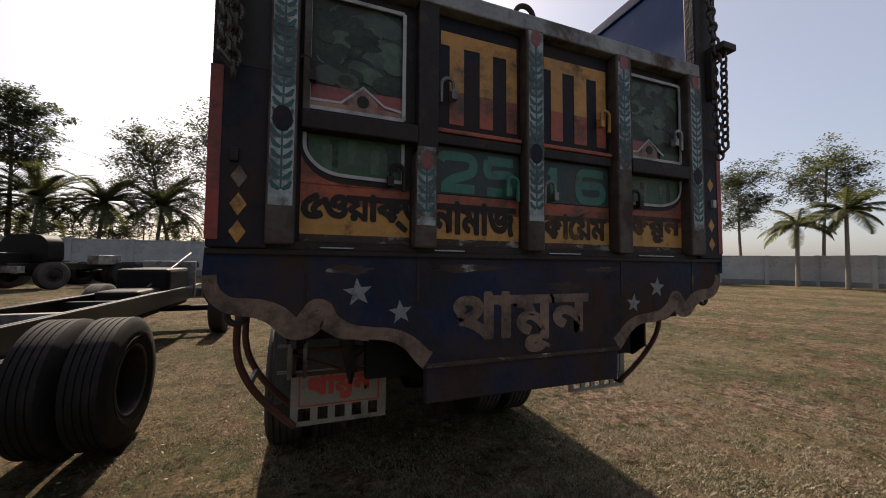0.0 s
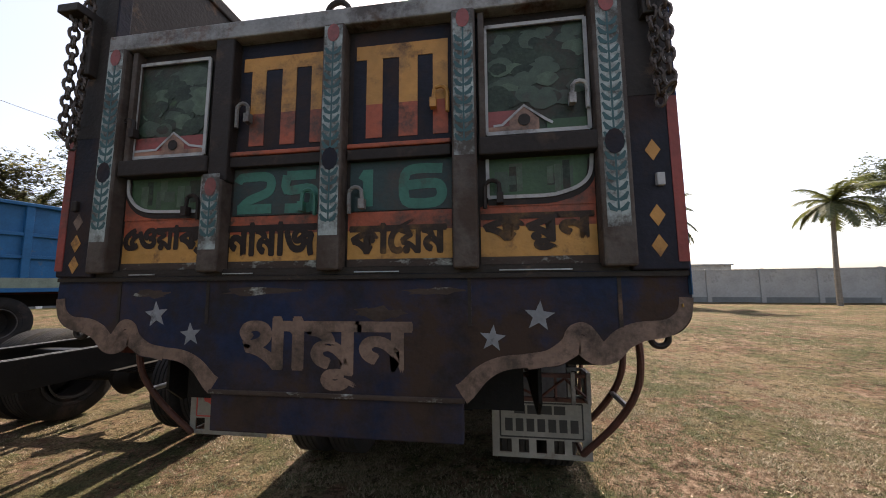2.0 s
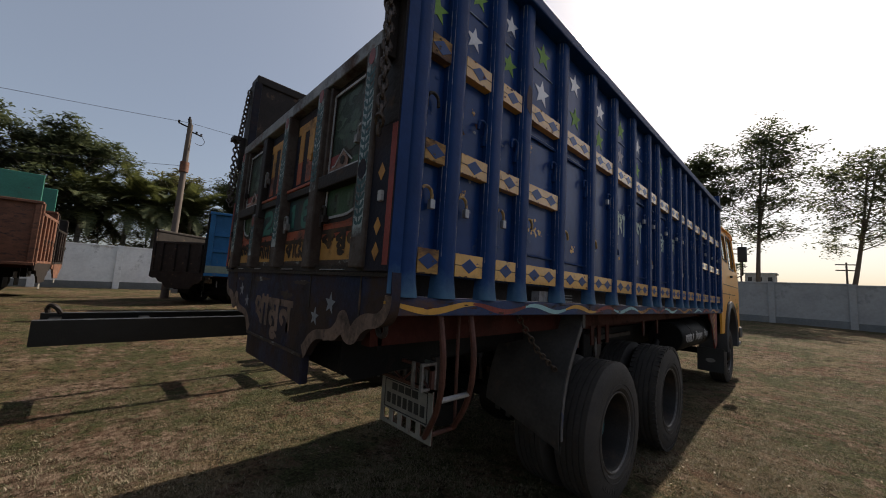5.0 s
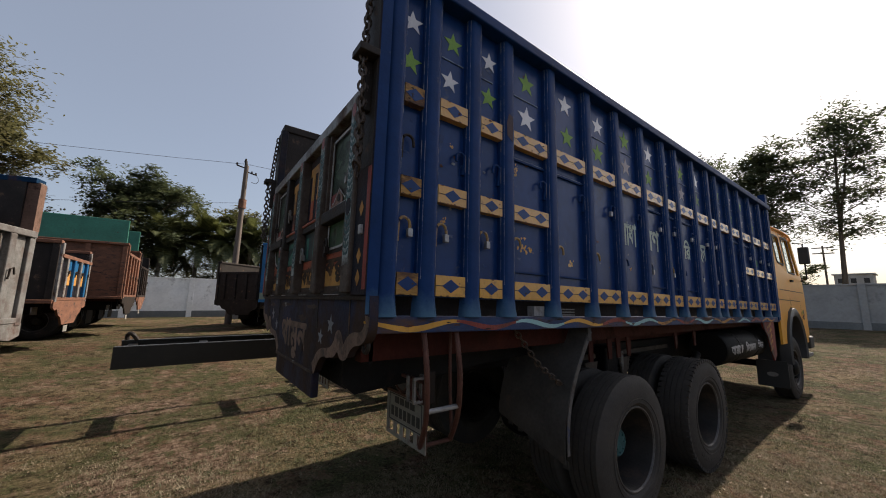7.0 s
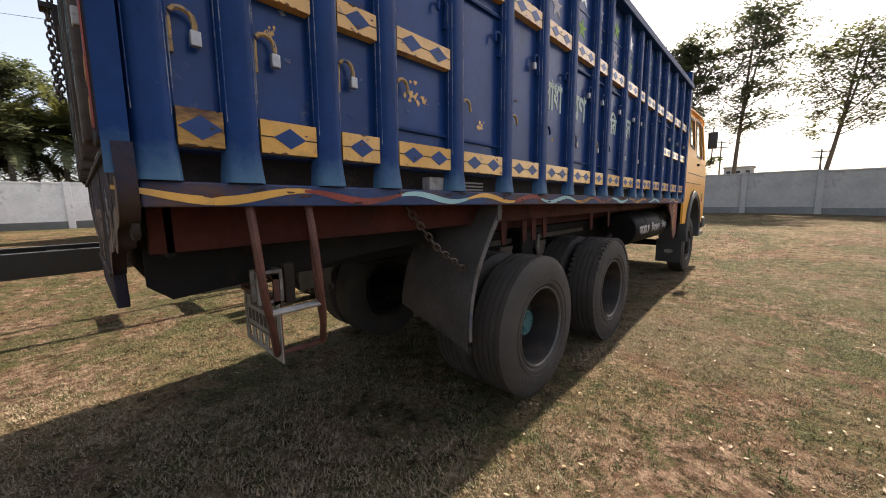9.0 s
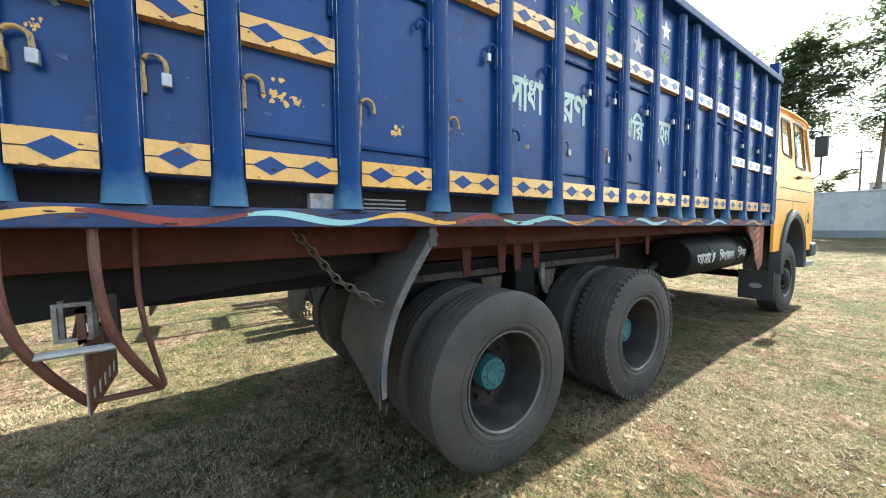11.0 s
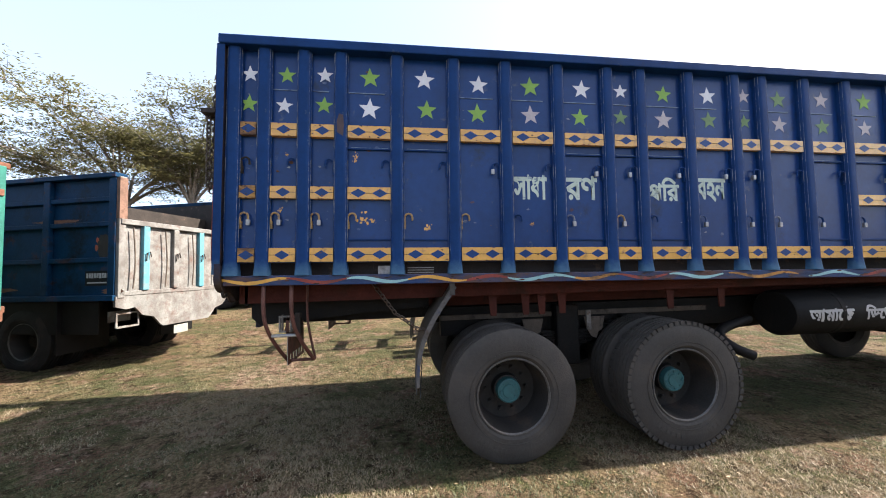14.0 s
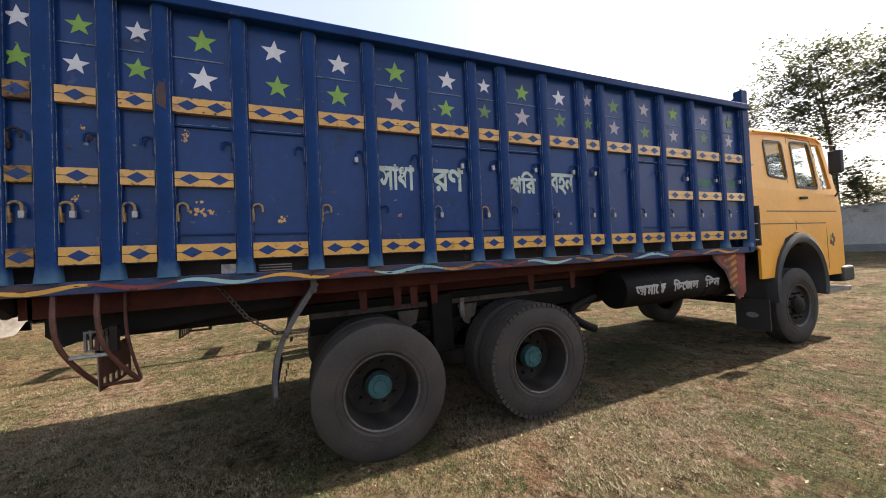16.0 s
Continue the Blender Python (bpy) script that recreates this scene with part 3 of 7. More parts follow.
def text_part(name, s, w, h, to3, material, parent, label="", m=None, t=0.0008, bold=0.0, strips=0):
    """Painted lettering that fills a box w wide and h high, centred; bold: the half width in metres added to the strokes.
    Letters and strokes lie a hair above one another, so that none share a plane."""
    cu = bpy.data.curves.new("letters", "FONT")
    cu.body, cu.resolution_u, cu.offset = s, 2, 0.016
    tmp = bpy.data.objects.new("letters", cu)
    scene.collection.objects.link(tmp)
    flat = bpy.data.meshes.new_from_object(tmp.evaluated_get(bpy.context.evaluated_depsgraph_get()))
    bpy.data.objects.remove(tmp)
    if strips:
        bm = bmesh.new()
        bm.from_mesh(flat)
        ys = [v.co.y for v in bm.verts]
        for k in range(1, strips):
            bmesh.ops.bisect_plane(bm, geom=bm.verts[:] + bm.edges[:] + bm.faces[:], plane_co=(0, min(ys) + (max(ys) - min(ys)) * k / strips, 0), plane_no=(0, 1, 0))
        bm.to_mesh(flat)
        bm.free()
    co = np.empty(len(flat.vertices) * 3)
    flat.vertices.foreach_get("co", co)
    co = co.reshape(-1, 3)[:, :2]
    lo, hi = co.min(0), co.max(0)
    c = (co - (lo + hi) / 2) / np.maximum(hi - lo, 1e-6)
    root = list(range(len(co)))

    def find(i):
        while root[i] != i:
            root[i] = root[root[i]]
            i = root[i]
        return i

    for ed in flat.edges:
        p, q = find(ed.vertices[0]), find(ed.vertices[1])
        root[max(p, q)] = min(p, q)
    order = {r: k for k, r in enumerate(sorted({find(i) for i in range(len(root))}))}
    shifts = [(0, 0)] + ([(bold * math.cos(k * math.pi / 3), bold * math.sin(k * math.pi / 3)) for k in range(6)] if bold else [])
    verts, faces = [], []
    for k, (du, dv) in enumerate(shifts):
        base = len(verts)
        verts += [to3(u * (w - 2 * bold) + du, v * (h - 2 * bold) + dv, t + 0.00022 * (order[find(i)] % 4) + 0.00003 * k) for i, (u, v) in enumerate(c)]
        faces += [tuple(base + i for i in f.vertices) for f in flat.polygons]
    me = bpy.data.meshes.new(name)
    me.from_pydata(verts, [], faces)
    me.materials.append(material)
    bpy.data.meshes.remove(flat)
    ob = new(name, me)
    ob.parent = parent
    if m is not None:
        ob.matrix_basis = m
    return tagged(ob, label)


def star_pts(cu, cv, r, rot=0.0):
    return [(cu + (r if i % 2 == 0 else r * 0.42) * math.sin(rot + i * math.pi / 5), cv + (r if i % 2 == 0 else r * 0.42) * math.cos(rot + i * math.pi / 5)) for i in range(10)]


def smooth01(v):
    v = min(max(v, 0.0), 1.0)
    return v * v * (3 - 2 * v)


def ground_z(x, y):
    """The yard: level round the truck, rising gently towards the far walls."""
    d = math.hypot(x - 1.0, y - 4.0)
    side = smooth01((16.0 - x) / 14.0)
    bumps = 0.018 * noise.noise((x * 0.7, y * 0.7, 0)) + 0.008 * noise.noise((x * 3.1, y * 3.1, 5))
    flat = smooth01((math.hypot((x - 0.9) / 1.6, (y - 5.5) / 5.5) - 0.9) / 0.6)
    clods = 0.010 * noise.noise((x * 6.3, y * 6.3, 2)) + 0.007 * noise.noise((x * 13.0, y * 13.0, 7)) if -6 < x < 9 and -4 < y < 12 else 0.0
    return 0.33 * side * smooth01((d - 6.0) / 5.0) + bumps * flat + clods - 0.004

# ---------------------------------------------------------------- wheels
def tyre_bm(r=0.505, w=0.275, grooves=4, seed=0, lugs=0):
    bm = bmesh.new()
    h = w / 2
    prof = [(-h * 0.78, r * 0.555), (-h * 0.98, r * 0.62), (-h, r * 0.76), (-h * 0.95, r * 0.90), (-h * 0.84, r * 0.965)]
    tw = h * 0.80
    xs = []
    for g in range(grooves + 1):
        a = -tw + 2 * tw * g / (grooves + 1)
        b = -tw + 2 * tw * (g + 1) / (grooves + 1)
        xs += [(a + 0.006, r * 0.998), (b - 0.006, r * 0.998)]
        if g < grooves:
            xs += [(b - 0.004, r * 0.978), (b + 0.004, r * 0.978)]
    prof += xs + [(-a, b) for a, b in prof[::-1]]
    for q in (0.68,):   # moulded ridges of the sidewalls
        for sg in (-1, 1):
            e = sg * h * (0.995 if q < 0.8 else 0.972)
            lathe(bm, [(e - sg * 0.004, r * (q - 0.006)), (e + sg * 0.0035, r * q), (e - sg * 0.004, r * (q + 0.006))], 48)
    for k in range(lugs):
        a = 6.2832 * k / lugs
        for sg in (-1, 1):
            box(bm, min(sg * h * 0.60, sg * h * 0.93), max(sg * h * 0.60, sg * h * 0.93), -0.019, 0.019, r * 0.945, r * 1.004, m=Matrix.Rotation(a, 4, "X"))
    # raised marks on the sidewall, too worn to read
    for k in range(11):
        a = 2.4 + 0.115 * k + (0.5 if k > 5 else 0)
        box(bm, h * 0.985, h * 1.012, -0.014, 0.014, r * 0.745, r * 0.815, m=Matrix.Rotation(a, 4, "X"))
    return lathe(bm, prof, 48)


def wheel(parent, x, y, z, side, dual=True, hub_mat=None, name="wheel", r=0.505, front=False, lugs=0, rubber=None):
    """side: +1 outer face towards +x. A dual pair is one part with its tyres, rims and hub cap below it."""
    rim = bmesh.new()
    h = 0.1375
    if front:
        lathe(rim, [(h * 0.72, 0.275), (h * 0.80, 0.265), (h * 0.55, 0.25), (h * 0.50, 0.20), (h * 0.62, 0.16), (h * 0.62, 0.0)], 40)
    else:
        lathe(rim, [(h * 0.80, 0.285), (h * 0.88, 0.272), (h * 0.70, 0.262), (-h * 0.5, 0.245), (-h * 0.75, 0.235), (-h * 0.80, 0.15), (-h * 0.80, 0.115), (-h * 0.36, 0.110), (-h * 0.36, 0.0)], 40)
        for k in range(10):
            a = 6.2832 * k / 10
            tube(rim, [(-h * 0.82, 0.165 * math.cos(a), 0.165 * math.sin(a)), (-h * 0.55, 0.165 * math.cos(a), 0.165 * math.sin(a))], 0.016, 6)
    turn = pose(x, y, z, 0, 0, 0 if side > 0 else 180)
    w = part(name, rim, M_RIM, parent, "dusty steel truck wheel", turn, True)
    part("tyre", tyre_bm(r, lugs=lugs), rubber or M_RUBBER, w, "worn black rubber tyre", smooth=True)
    part("rim_lip", lathe(bmesh.new(), [(h * 0.78, 0.288), (h * 0.90, 0.283), (h * 0.905, 0.275), (h * 0.84, 0.268), (h * 0.72, 0.270)], 40), M_RIMLIP, w, "bare worn steel rim lip", smooth=True)
    if dual:
        part("tyre", tyre_bm(r), rubber or M_RUBBER, w, "worn black rubber tyre", pose(-0.325, 0, 0), True)
        part("rim", lathe(bmesh.new(), [(-0.46, 0.28), (-0.44, 0.25), (-0.20, 0.25), (-0.19, 0.28)], 32), M_RIM, w, "", smooth=True)
    cap = bmesh.new()
    if front:
        lathe(cap, [(h * 0.6, 0.13), (h * 0.85, 0.125), (h * 1.05, 0.09), (h * 1.1, 0.0)], 24)
        for k in range(10):
            a = 6.2832 * k / 10
            tube(cap, [(h * 0.5, 0.17 * math.cos(a), 0.17 * math.sin(a)), (h * 0.85, 0.17 * math.cos(a), 0.17 * math.sin(a))], 0.014, 6)
        part("hub", cap, M_BLACK, w, "black greasy hub with nuts", smooth=True)
    else:
        lathe(cap, [(-h * 0.36, 0.098), (-h * 0.10, 0.095), (-h * 0.02, 0.090), (0.0, 0.080), (-h * 0.03, 0.076), (-h * 0.03, 0.052), (h * 0.02, 0.048), (h * 0.02, 0.0)], 28)
        for k in range(8):
            a = 6.2832 * k / 8
            tube(cap, [(-h * 0.1, 0.066 * math.cos(a), 0.066 * math.sin(a)), (h * 0.04, 0.066 * math.cos(a), 0.066 * math.sin(a))], 0.0065, 6)
        part("hub_cap", cap, hub_mat or M_HUB, w, "teal painted hub cap", smooth=True)
    return w


# ---------------------------------------------------------------- the painted tipper truck
CX, TY = 0.85, 1.24                      # centre line and tail of the truck
truck = thing("tipper_truck", pose(CX, TY, 0), "blue painted tipper truck with yellow cab, parked on grass", "truck")
TILT_BED = Matrix.Translation((0, 0, 1.41)) @ Matrix.Rotation(radians(-0.86), 4, "X") @ Matrix.Translation((0, 0, -1.41))
LEN = 6.69                               # length of the bed
RIBS = [0.075, 0.285, 0.565, 0.83, 1.245, 1.68, 2.095, 2.525, 2.95, 3.24, 3.675, 4.105, 4.37, 4.79, 5.21, 5.70, 6.20, 6.64]
PX, BX, RX = 1.082, 1.122, 1.136         # panel, band and rib faces from the centre line


def on_side(u, v, w):
    return (PX + 0.001 + w, u, v)


def on_rail(u, v, w):
    return (1.127 + w, u, v)


def on_band(u, v, w):
    return (BX + w, u, v)


side = part("side_wall", boxed(1.00, PX, 0.0, LEN, 1.54, 3.13), M_BLUE, truck, "dark blue steel side wall with stars", TILT_BED)
rib0 = bmesh.new()
# a folded channel, flared at its foot
prof = [(PX - 0.002, -0.050), (PX + 0.028, -0.048), (RX - 0.010, -0.041), (RX - 0.002, -0.031), (RX, -0.018), (RX, 0.018), (RX - 0.002, 0.031), (RX - 0.010, 0.041), (PX + 0.028, 0.048), (PX - 0.002, 0.050)]
rings = []
for z, f, o in ((1.448, 1.18, 0.012), (1.50, 1.10, 0.004), (1.56, 1.0, 0), (3.115, 1.0, 0)):
    rings.append([rib0.verts.new((x + (o if x > PX + 0.04 else 0), y * f, z)) for x, y in prof])
for q, s in zip(rings, rings[1:]):
    for j in range(len(prof)):
        rib0.faces.new((q[j], q[(j + 1) % len(prof)], s[(j + 1) % len(prof)], s[j]))
rib0.faces.new(rings[0]), rib0.faces.new(rings[-1][::-1])
rib = part("rib", rib0, M_RIBFOOT, side, "", pose(0, RIBS[0], 0), True)
for y in RIBS[1:]:
    again("rib", rib, side, pose(0, y, 0))
# bare worn edges of the ribs
edge0 = bmesh.new()
for s_ in (-1, 1):
    box(edge0, RX - 0.0105, RX - 0.0085, s_ * 0.0405 - 0.0012, s_ * 0.0405 + 0.0012, 1.62, 3.11)
    box(edge0, PX + 0.026, PX + 0.0292, s_ * 0.0505 - 0.0014, s_ * 0.0505 + 0.0014, 1.56, 3.11)
edge_ob = part("worn_or_glint_edge", edge0, M_EDGE, side, "bare worn rib edge", pose(0, RIBS[0], 0))
for y in RIBS[1:]:
    again("worn_or_glint_edge", edge_ob, side, pose(0, y, 0))
# back of the slots under the panels: a dark sheet for the shade inside the bed
part("slot_back", boxed(0.93, 0.96, 0.0, LEN, 1.44, 1.56), M_BROWN, side)
part("small_box", boxed(1.02, 1.075, 1.10, 1.20, 1.450, 1.512, bevel=0.004), M_FRAMEP, side, "small pale box in a slot")
for z in (1.456, 1.474, 1.492):
    part("slat", boxed(1.04, 1.07, 1.32, 1.52, z, z + 0.007), M_GREYRAIL, side)
spans = [(a + 0.05, b - 0.05) for a, b in zip(RIBS, RIBS[1:])]


def diamond(cu, cv, w, h):
    return [(cu - w / 2, cv), (cu, cv + h / 2), (cu + w / 2, cv), (cu, cv - h / 2)]


def band(y0, y1, z0, z1, worn=False, paint=None):
    b = bmesh.new()
    box(b, PX - 0.002, BX, y0, y1, z0, z1)
    part("band", b, paint or M_YELLOW, side, "worn ochre band with diamonds" if worn else "")
    k = 1 if y1 - y0 < 0.24 else 2
    for i in range(k):
        c = y0 + (y1 - y0) * (i + 0.5) / k
        part("diamond", plate(bmesh.new(), diamond(c, (z0 + z1) / 2, 0.105 if k == 1 else 0.115, 0.066), on_band, 0.0015), M_BLUE, side)
    if not worn:
        line = bmesh.new()
        plate(line, [(y0, (z0 + z1) / 2 - 0.002), (y1, (z0 + z1) / 2 - 0.002), (y1, (z0 + z1) / 2 + 0.002), (y0, (z0 + z1) / 2 + 0.002)], on_band, 0.0008)
        part("painted_line", line, M_BROWN, side)


rnd = random.Random(4)
def hook(y, z, flip, lock, mtl=None):
    """A rope hook: a bent rod like a walking stick, some with a small metal tag at its end."""
    s = -1 if flip else 1
    b = bmesh.new()
    w = 0.058
    pts = [(PX + 0.018, y, z - 0.055), (PX + 0.022, y, z)]
    pts += [(PX + 0.026, y + s * (w / 2 - w / 2 * math.cos(t)), z + w / 2 * math.sin(t)) for t in [i * math.pi / 6 for i in range(1, 6)]]
    pts += [(PX + 0.028, y + s * w, z - 0.005), (PX + 0.028, y + s * w, z - 0.025)]
    tube(b, pts, 0.0075, 6)
    box(b, PX - 0.002, PX + 0.02, y - 0.008, y + 0.008, z - 0.085, z - 0.03)
    ob = part("rope_hook", b, mtl or M_BLUE_RIB, side)
    if lock:
        part("metal_tag", boxed(PX + 0.016, PX + 0.038, y + s * w - 0.013, y + s * w + 0.013, z - 0.062, z - 0.022, bevel=0.003), M_LOCK, side, "dull grey metal tag on a hook")


upper_green = [0, 1, 0, 1, 0, 0, 1, 0, 0, 1, 0, 0, 1, 0, 1, 0, 1]
for i, (y0, y1) in enumerate(spans):
    tone = M_BANDWORN if i == 0 else M_YELLOW
    band(y0, y1, 1.545, 1.645, i == 0, tone)
    band(y0, y1, 2.465, 2.56, False, tone)
    if i < 4 or i > 13:
        band(y0, y1, 2.005, 2.095, False, tone)
    c, w = (y0 + y1) / 2, y1 - y0
    r = 0.075 if w > 0.24 else 0.067
    if w > 0.3:
        r = 0.082
    for z, green in ((2.945, upper_green[i]), (2.715, not upper_green[i])):
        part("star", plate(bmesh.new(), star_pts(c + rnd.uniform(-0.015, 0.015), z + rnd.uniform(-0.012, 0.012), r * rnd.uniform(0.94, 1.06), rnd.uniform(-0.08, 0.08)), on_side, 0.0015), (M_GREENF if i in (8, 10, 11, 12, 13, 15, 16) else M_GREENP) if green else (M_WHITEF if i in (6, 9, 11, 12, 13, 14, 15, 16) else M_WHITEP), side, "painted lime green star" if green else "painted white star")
    if i > 0 and i != 4:
        part("weld_strip", boxed(PX - 0.002, PX + 0.006, y0, y0 + w * rnd.uniform(0.7, 1.0), 2.823, 2.829), M_WELD, side)
    if i in (3, 4, 7, 8, 9, 13, 14):
        part("hinge_strip", boxed(PX - 0.002, PX + 0.016, y0, y1, 2.385, 2.399), M_BLUE_RIB, side)
        part("bare_edge", boxed(PX + 0.0155, PX + 0.0175, y0 + 0.02, y1 - 0.02, 2.397, 2.400), M_WELD, side)
    if i in (3, 4, 7, 8, 9, 13, 14):
        part("hinge_strip", boxed(PX - 0.002, PX + 0.016, y0, y1, 1.700, 1.712), M_BLUE_RIB, side)
    hook(y0 + 0.004, 1.872, False, i not in (3, 4, 5, 6, 9), M_HOOK if i in (0, 1, 2, 3, 4, 5, 8) else M_EDGE if i in (7, 10, 12) else None)
    if i == 0:
        hook(y0 + 0.006, 2.275, False, False, M_BROWN)
    else:
        hook(y1 - 0.006, 2.275, True, i in (5, 7, 8, 9, 10, 11, 14, 15, 16))
# flaked yellow paint marks: clusters of small flecks
for cy, cz, s in ((1.00, 1.865, 0.055), (1.06, 1.84, 0.03), (0.94, 2.34, 0.03), (0.93, 2.30, 0.02), (1.48, 1.80, 0.04), (0.40, 1.925, 0.022), (0.44, 2.335, 0.02), (2.30, 1.83, 0.018)):
    fb_ = bmesh.new()
    for q in range(16):
        fy, fz, r = cy + rnd.gauss(0, s * 0.45), cz + rnd.gauss(0, s * 0.4), s * rnd.uniform(0.06, 0.28)
        plate(fb_, [(fy + r * rnd.uniform(0.4, 1) * math.cos(6.2832 * w_ / 7), fz + r * rnd.uniform(0.4, 1.3) * math.sin(6.2832 * w_ / 7)) for w_ in range(7)], on_side, 0.0010 + 0.00004 * q)
    tagged(part("paint_flake", fb_, M_YELLOW, side), "flaked patch of ochre paint", kind="stuff")
part("rust_stain", plate(bmesh.new(), [(0.805, 2.50), (0.85, 2.47), (0.855, 2.56), (0.85, 2.63), (0.82, 2.64), (0.803, 2.58)], lambda u, v, w: (RX + 0.001 + w, u, v), 0.001), M_DARKRUST, side, "dark brown rust stain")
# scuffs and bare scratches
for q in range(60):
    i = rnd.randrange(0, 17)
    y0, y1 = spans[i]
    cy, cz, L_, an = rnd.uniform(y0 + 0.03, y1 - 0.03), rnd.choice((rnd.uniform(1.70, 2.0), rnd.uniform(2.12, 2.42), rnd.uniform(2.6, 3.05))), rnd.uniform(0.006, 0.03), rnd.uniform(0, 3.14)
    part("paint_scuff", plate(bmesh.new(), [(cy + L_ * rnd.uniform(0.3, 1) * math.cos(an + 6.2832 * w_ / 7), cz + 0.6 * L_ * rnd.uniform(0.3, 1) * math.sin(an + 6.2832 * w_ / 7)) for w_ in range(7)], on_side, 0.0007), M_EDGE if q % 3 else M_RUSTPANEL, side)
# chipped edges of the bands and of the painted rail
rc = random.Random(12)
for i, (y0, y1) in enumerate(spans):
    rows_ = [(1.545, 1.645), (2.465, 2.56)] + ([(2.005, 2.095)] if i < 4 or i > 13 else [])
    for z0, z1 in rows_:
        ch = bmesh.new()
        for q in range(rc.randint(5, 11) if i < 8 else 4):
            cy, cz, r = rc.uniform(y0 + 0.01, y1 - 0.01), rc.choice((z0, z1, z0, rc.uniform(z0, z1))), rc.uniform(0.002, 0.008)
            plate(ch, [(cy + r * rc.uniform(0.5, 2.0) * math.cos(6.2832 * w_ / 7), min(max(cz + r * rc.uniform(0.4, 1.0) * math.sin(6.2832 * w_ / 7), z0 + 0.0005), z1 - 0.0005)) for w_ in range(7)], on_band, 0.0018 + 0.00005 * q)
        tagged(part("paint_chip", ch, M_RUSTPANEL if i % 3 else M_BROWN, side), "chipped spots on the band", kind="stuff")
# lettering on the side, one syllable group per panel
for i, s in ((6, "সাধা"), (7, "রণ"), (9, "পরি".replace("রি", "ির")), (10, "বহন")):
    y0, y1 = spans[i]
    text_part("lettering", s, (y1 - y0) * 0.84, 0.20, lambda u, v, w, c=(y0 + y1) / 2 - 0.02: (PX + 0.001 + w, c + u, 2.125 + v), M_LETTER, side, "worn pale lettering on blue panel", bold=0.003)
for i in (15, 16):
    y0, y1 = spans[i]
    part("faded_patch", plate(bmesh.new(), [(y0 + 0.06, 2.17), (y1 - 0.1, 2.16), (y1 - 0.1, 2.25), (y0 + 0.06, 2.26)], on_side, 0.001), M_TEAL, side, "faded green paint patch")
# rails
part("top_rail", boxed(0.985, 1.165, -0.02, LEN + 0.02, 3.115, 3.185, bevel=0.008), M_BLUE_RIB, truck, "blue steel top rail", TILT_BED)
rail = part("bottom_rail", boxed(0.93, 1.127, 0.034, LEN + 0.02, 1.378, 1.447, bevel=0.005), M_RAILB, truck, "dark bottom rail with painted coloured waves", TILT_BED)
waves = [(-0.02, 0.52, M_YELLOW), (0.46, 0.88, M_RED), (0.86, 1.34, M_CYANP), (1.32, 1.76, M_YELLOW), (1.72, 2.10, M_RED), (2.08, 2.62, M_CYANP), (2.58, 3.0, M_AMBER), (2.98, 3.4, M_RED), (3.42, 3.9, M_CYANP), (3.95, 4.6, M_AMBER), (4.7, 5.2, M_CYANP), (5.2, 5.7, M_RED), (5.75, 6.4, M_AMBER)]
for i, (a, b, mt) in enumerate(waves):
    line = [(a + (b - a) * j / 14, 1.412 + 0.017 * math.sin(2.2 + 12.5 * (a + (b - a) * j / 14))) for j in range(15)]
    part("painted_wave", ribbon(bmesh.new(), line, lambda f: 0.010 + 0.016 * math.sin(math.pi * min(1, max(0, f))), on_rail, 0.0014 + 0.0007 * (i % 2)), mt, rail)

for q in range(70):
    cy, cz, r = rc.uniform(0.05, LEN), 1.412 + rc.gauss(0, 0.020), rc.uniform(0.004, 0.016)
    cz = min(max(cz, 1.390), 1.436)
    part("paint_chip", plate(bmesh.new(), [(cy + r * rc.uniform(0.6, 2.4) * math.cos(6.2832 * w_ / 8), min(max(cz + 0.45 * r * rc.uniform(0.4, 1.1) * math.sin(6.2832 * w_ / 8), 1.385), 1.441)) for w_ in range(8)], on_rail, 0.0028 + 0.00002 * q), (M_CHIP, M_BROWN, M_RUSTPANEL)[q % 3], rail)

# the far side wall, the floor and the headboard of the bed
left = part("side_wall", boxed(-1.05, -1.00, 0.0, LEN, 1.44, 3.13), M_BROWN, truck, "grimy dark steel side wall, inner face", TILT_BED)
for y in RIBS:
    part("rib", boxed(-1.138, -1.048, y - 0.05, y + 0.05, 1.448, 3.115), M_BLUE_RIB, left)
part("top_rail", boxed(-1.165, -0.985, -0.02, LEN + 0.02, 3.115, 3.185, bevel=0.008), M_BROWN, truck, "grimy dark steel top rail", TILT_BED)
part("bottom_rail", boxed(-1.127, -0.93, 0.034, LEN + 0.02, 1.378, 1.447, bevel=0.005), M_NAVY, truck, "dark bottom rail", TILT_BED)
part("bed_floor", boxed(-1.0, 1.0, 0.03, LEN, 1.40, 1.44), M_BROWN, truck, "grimy steel bed floor", TILT_BED)
hb = bmesh.new()
box(hb, -1.0, 1.0, LEN - 0.06, LEN - 0.01, 1.44, 3.2)
box(hb, -1.14, -1.05, LEN - 0.08, LEN + 0.03, 1.4, 3.36)
box(hb, 1.05, 1.14, LEN - 0.08, LEN + 0.03, 1.4, 3.36)
plate(hb, [(-1.1, 3.18), (-1.1, 3.34), (-0.75, 3.2), (0.75, 3.2), (1.1, 3.34), (1.1, 3.18)], lambda u, v, w: (u, LEN - 0.02 + w, v), 0.03)
part("headboard", hb, M_BLUE_RIB, truck, "blue steel headboard with raised corners", TILT_BED)


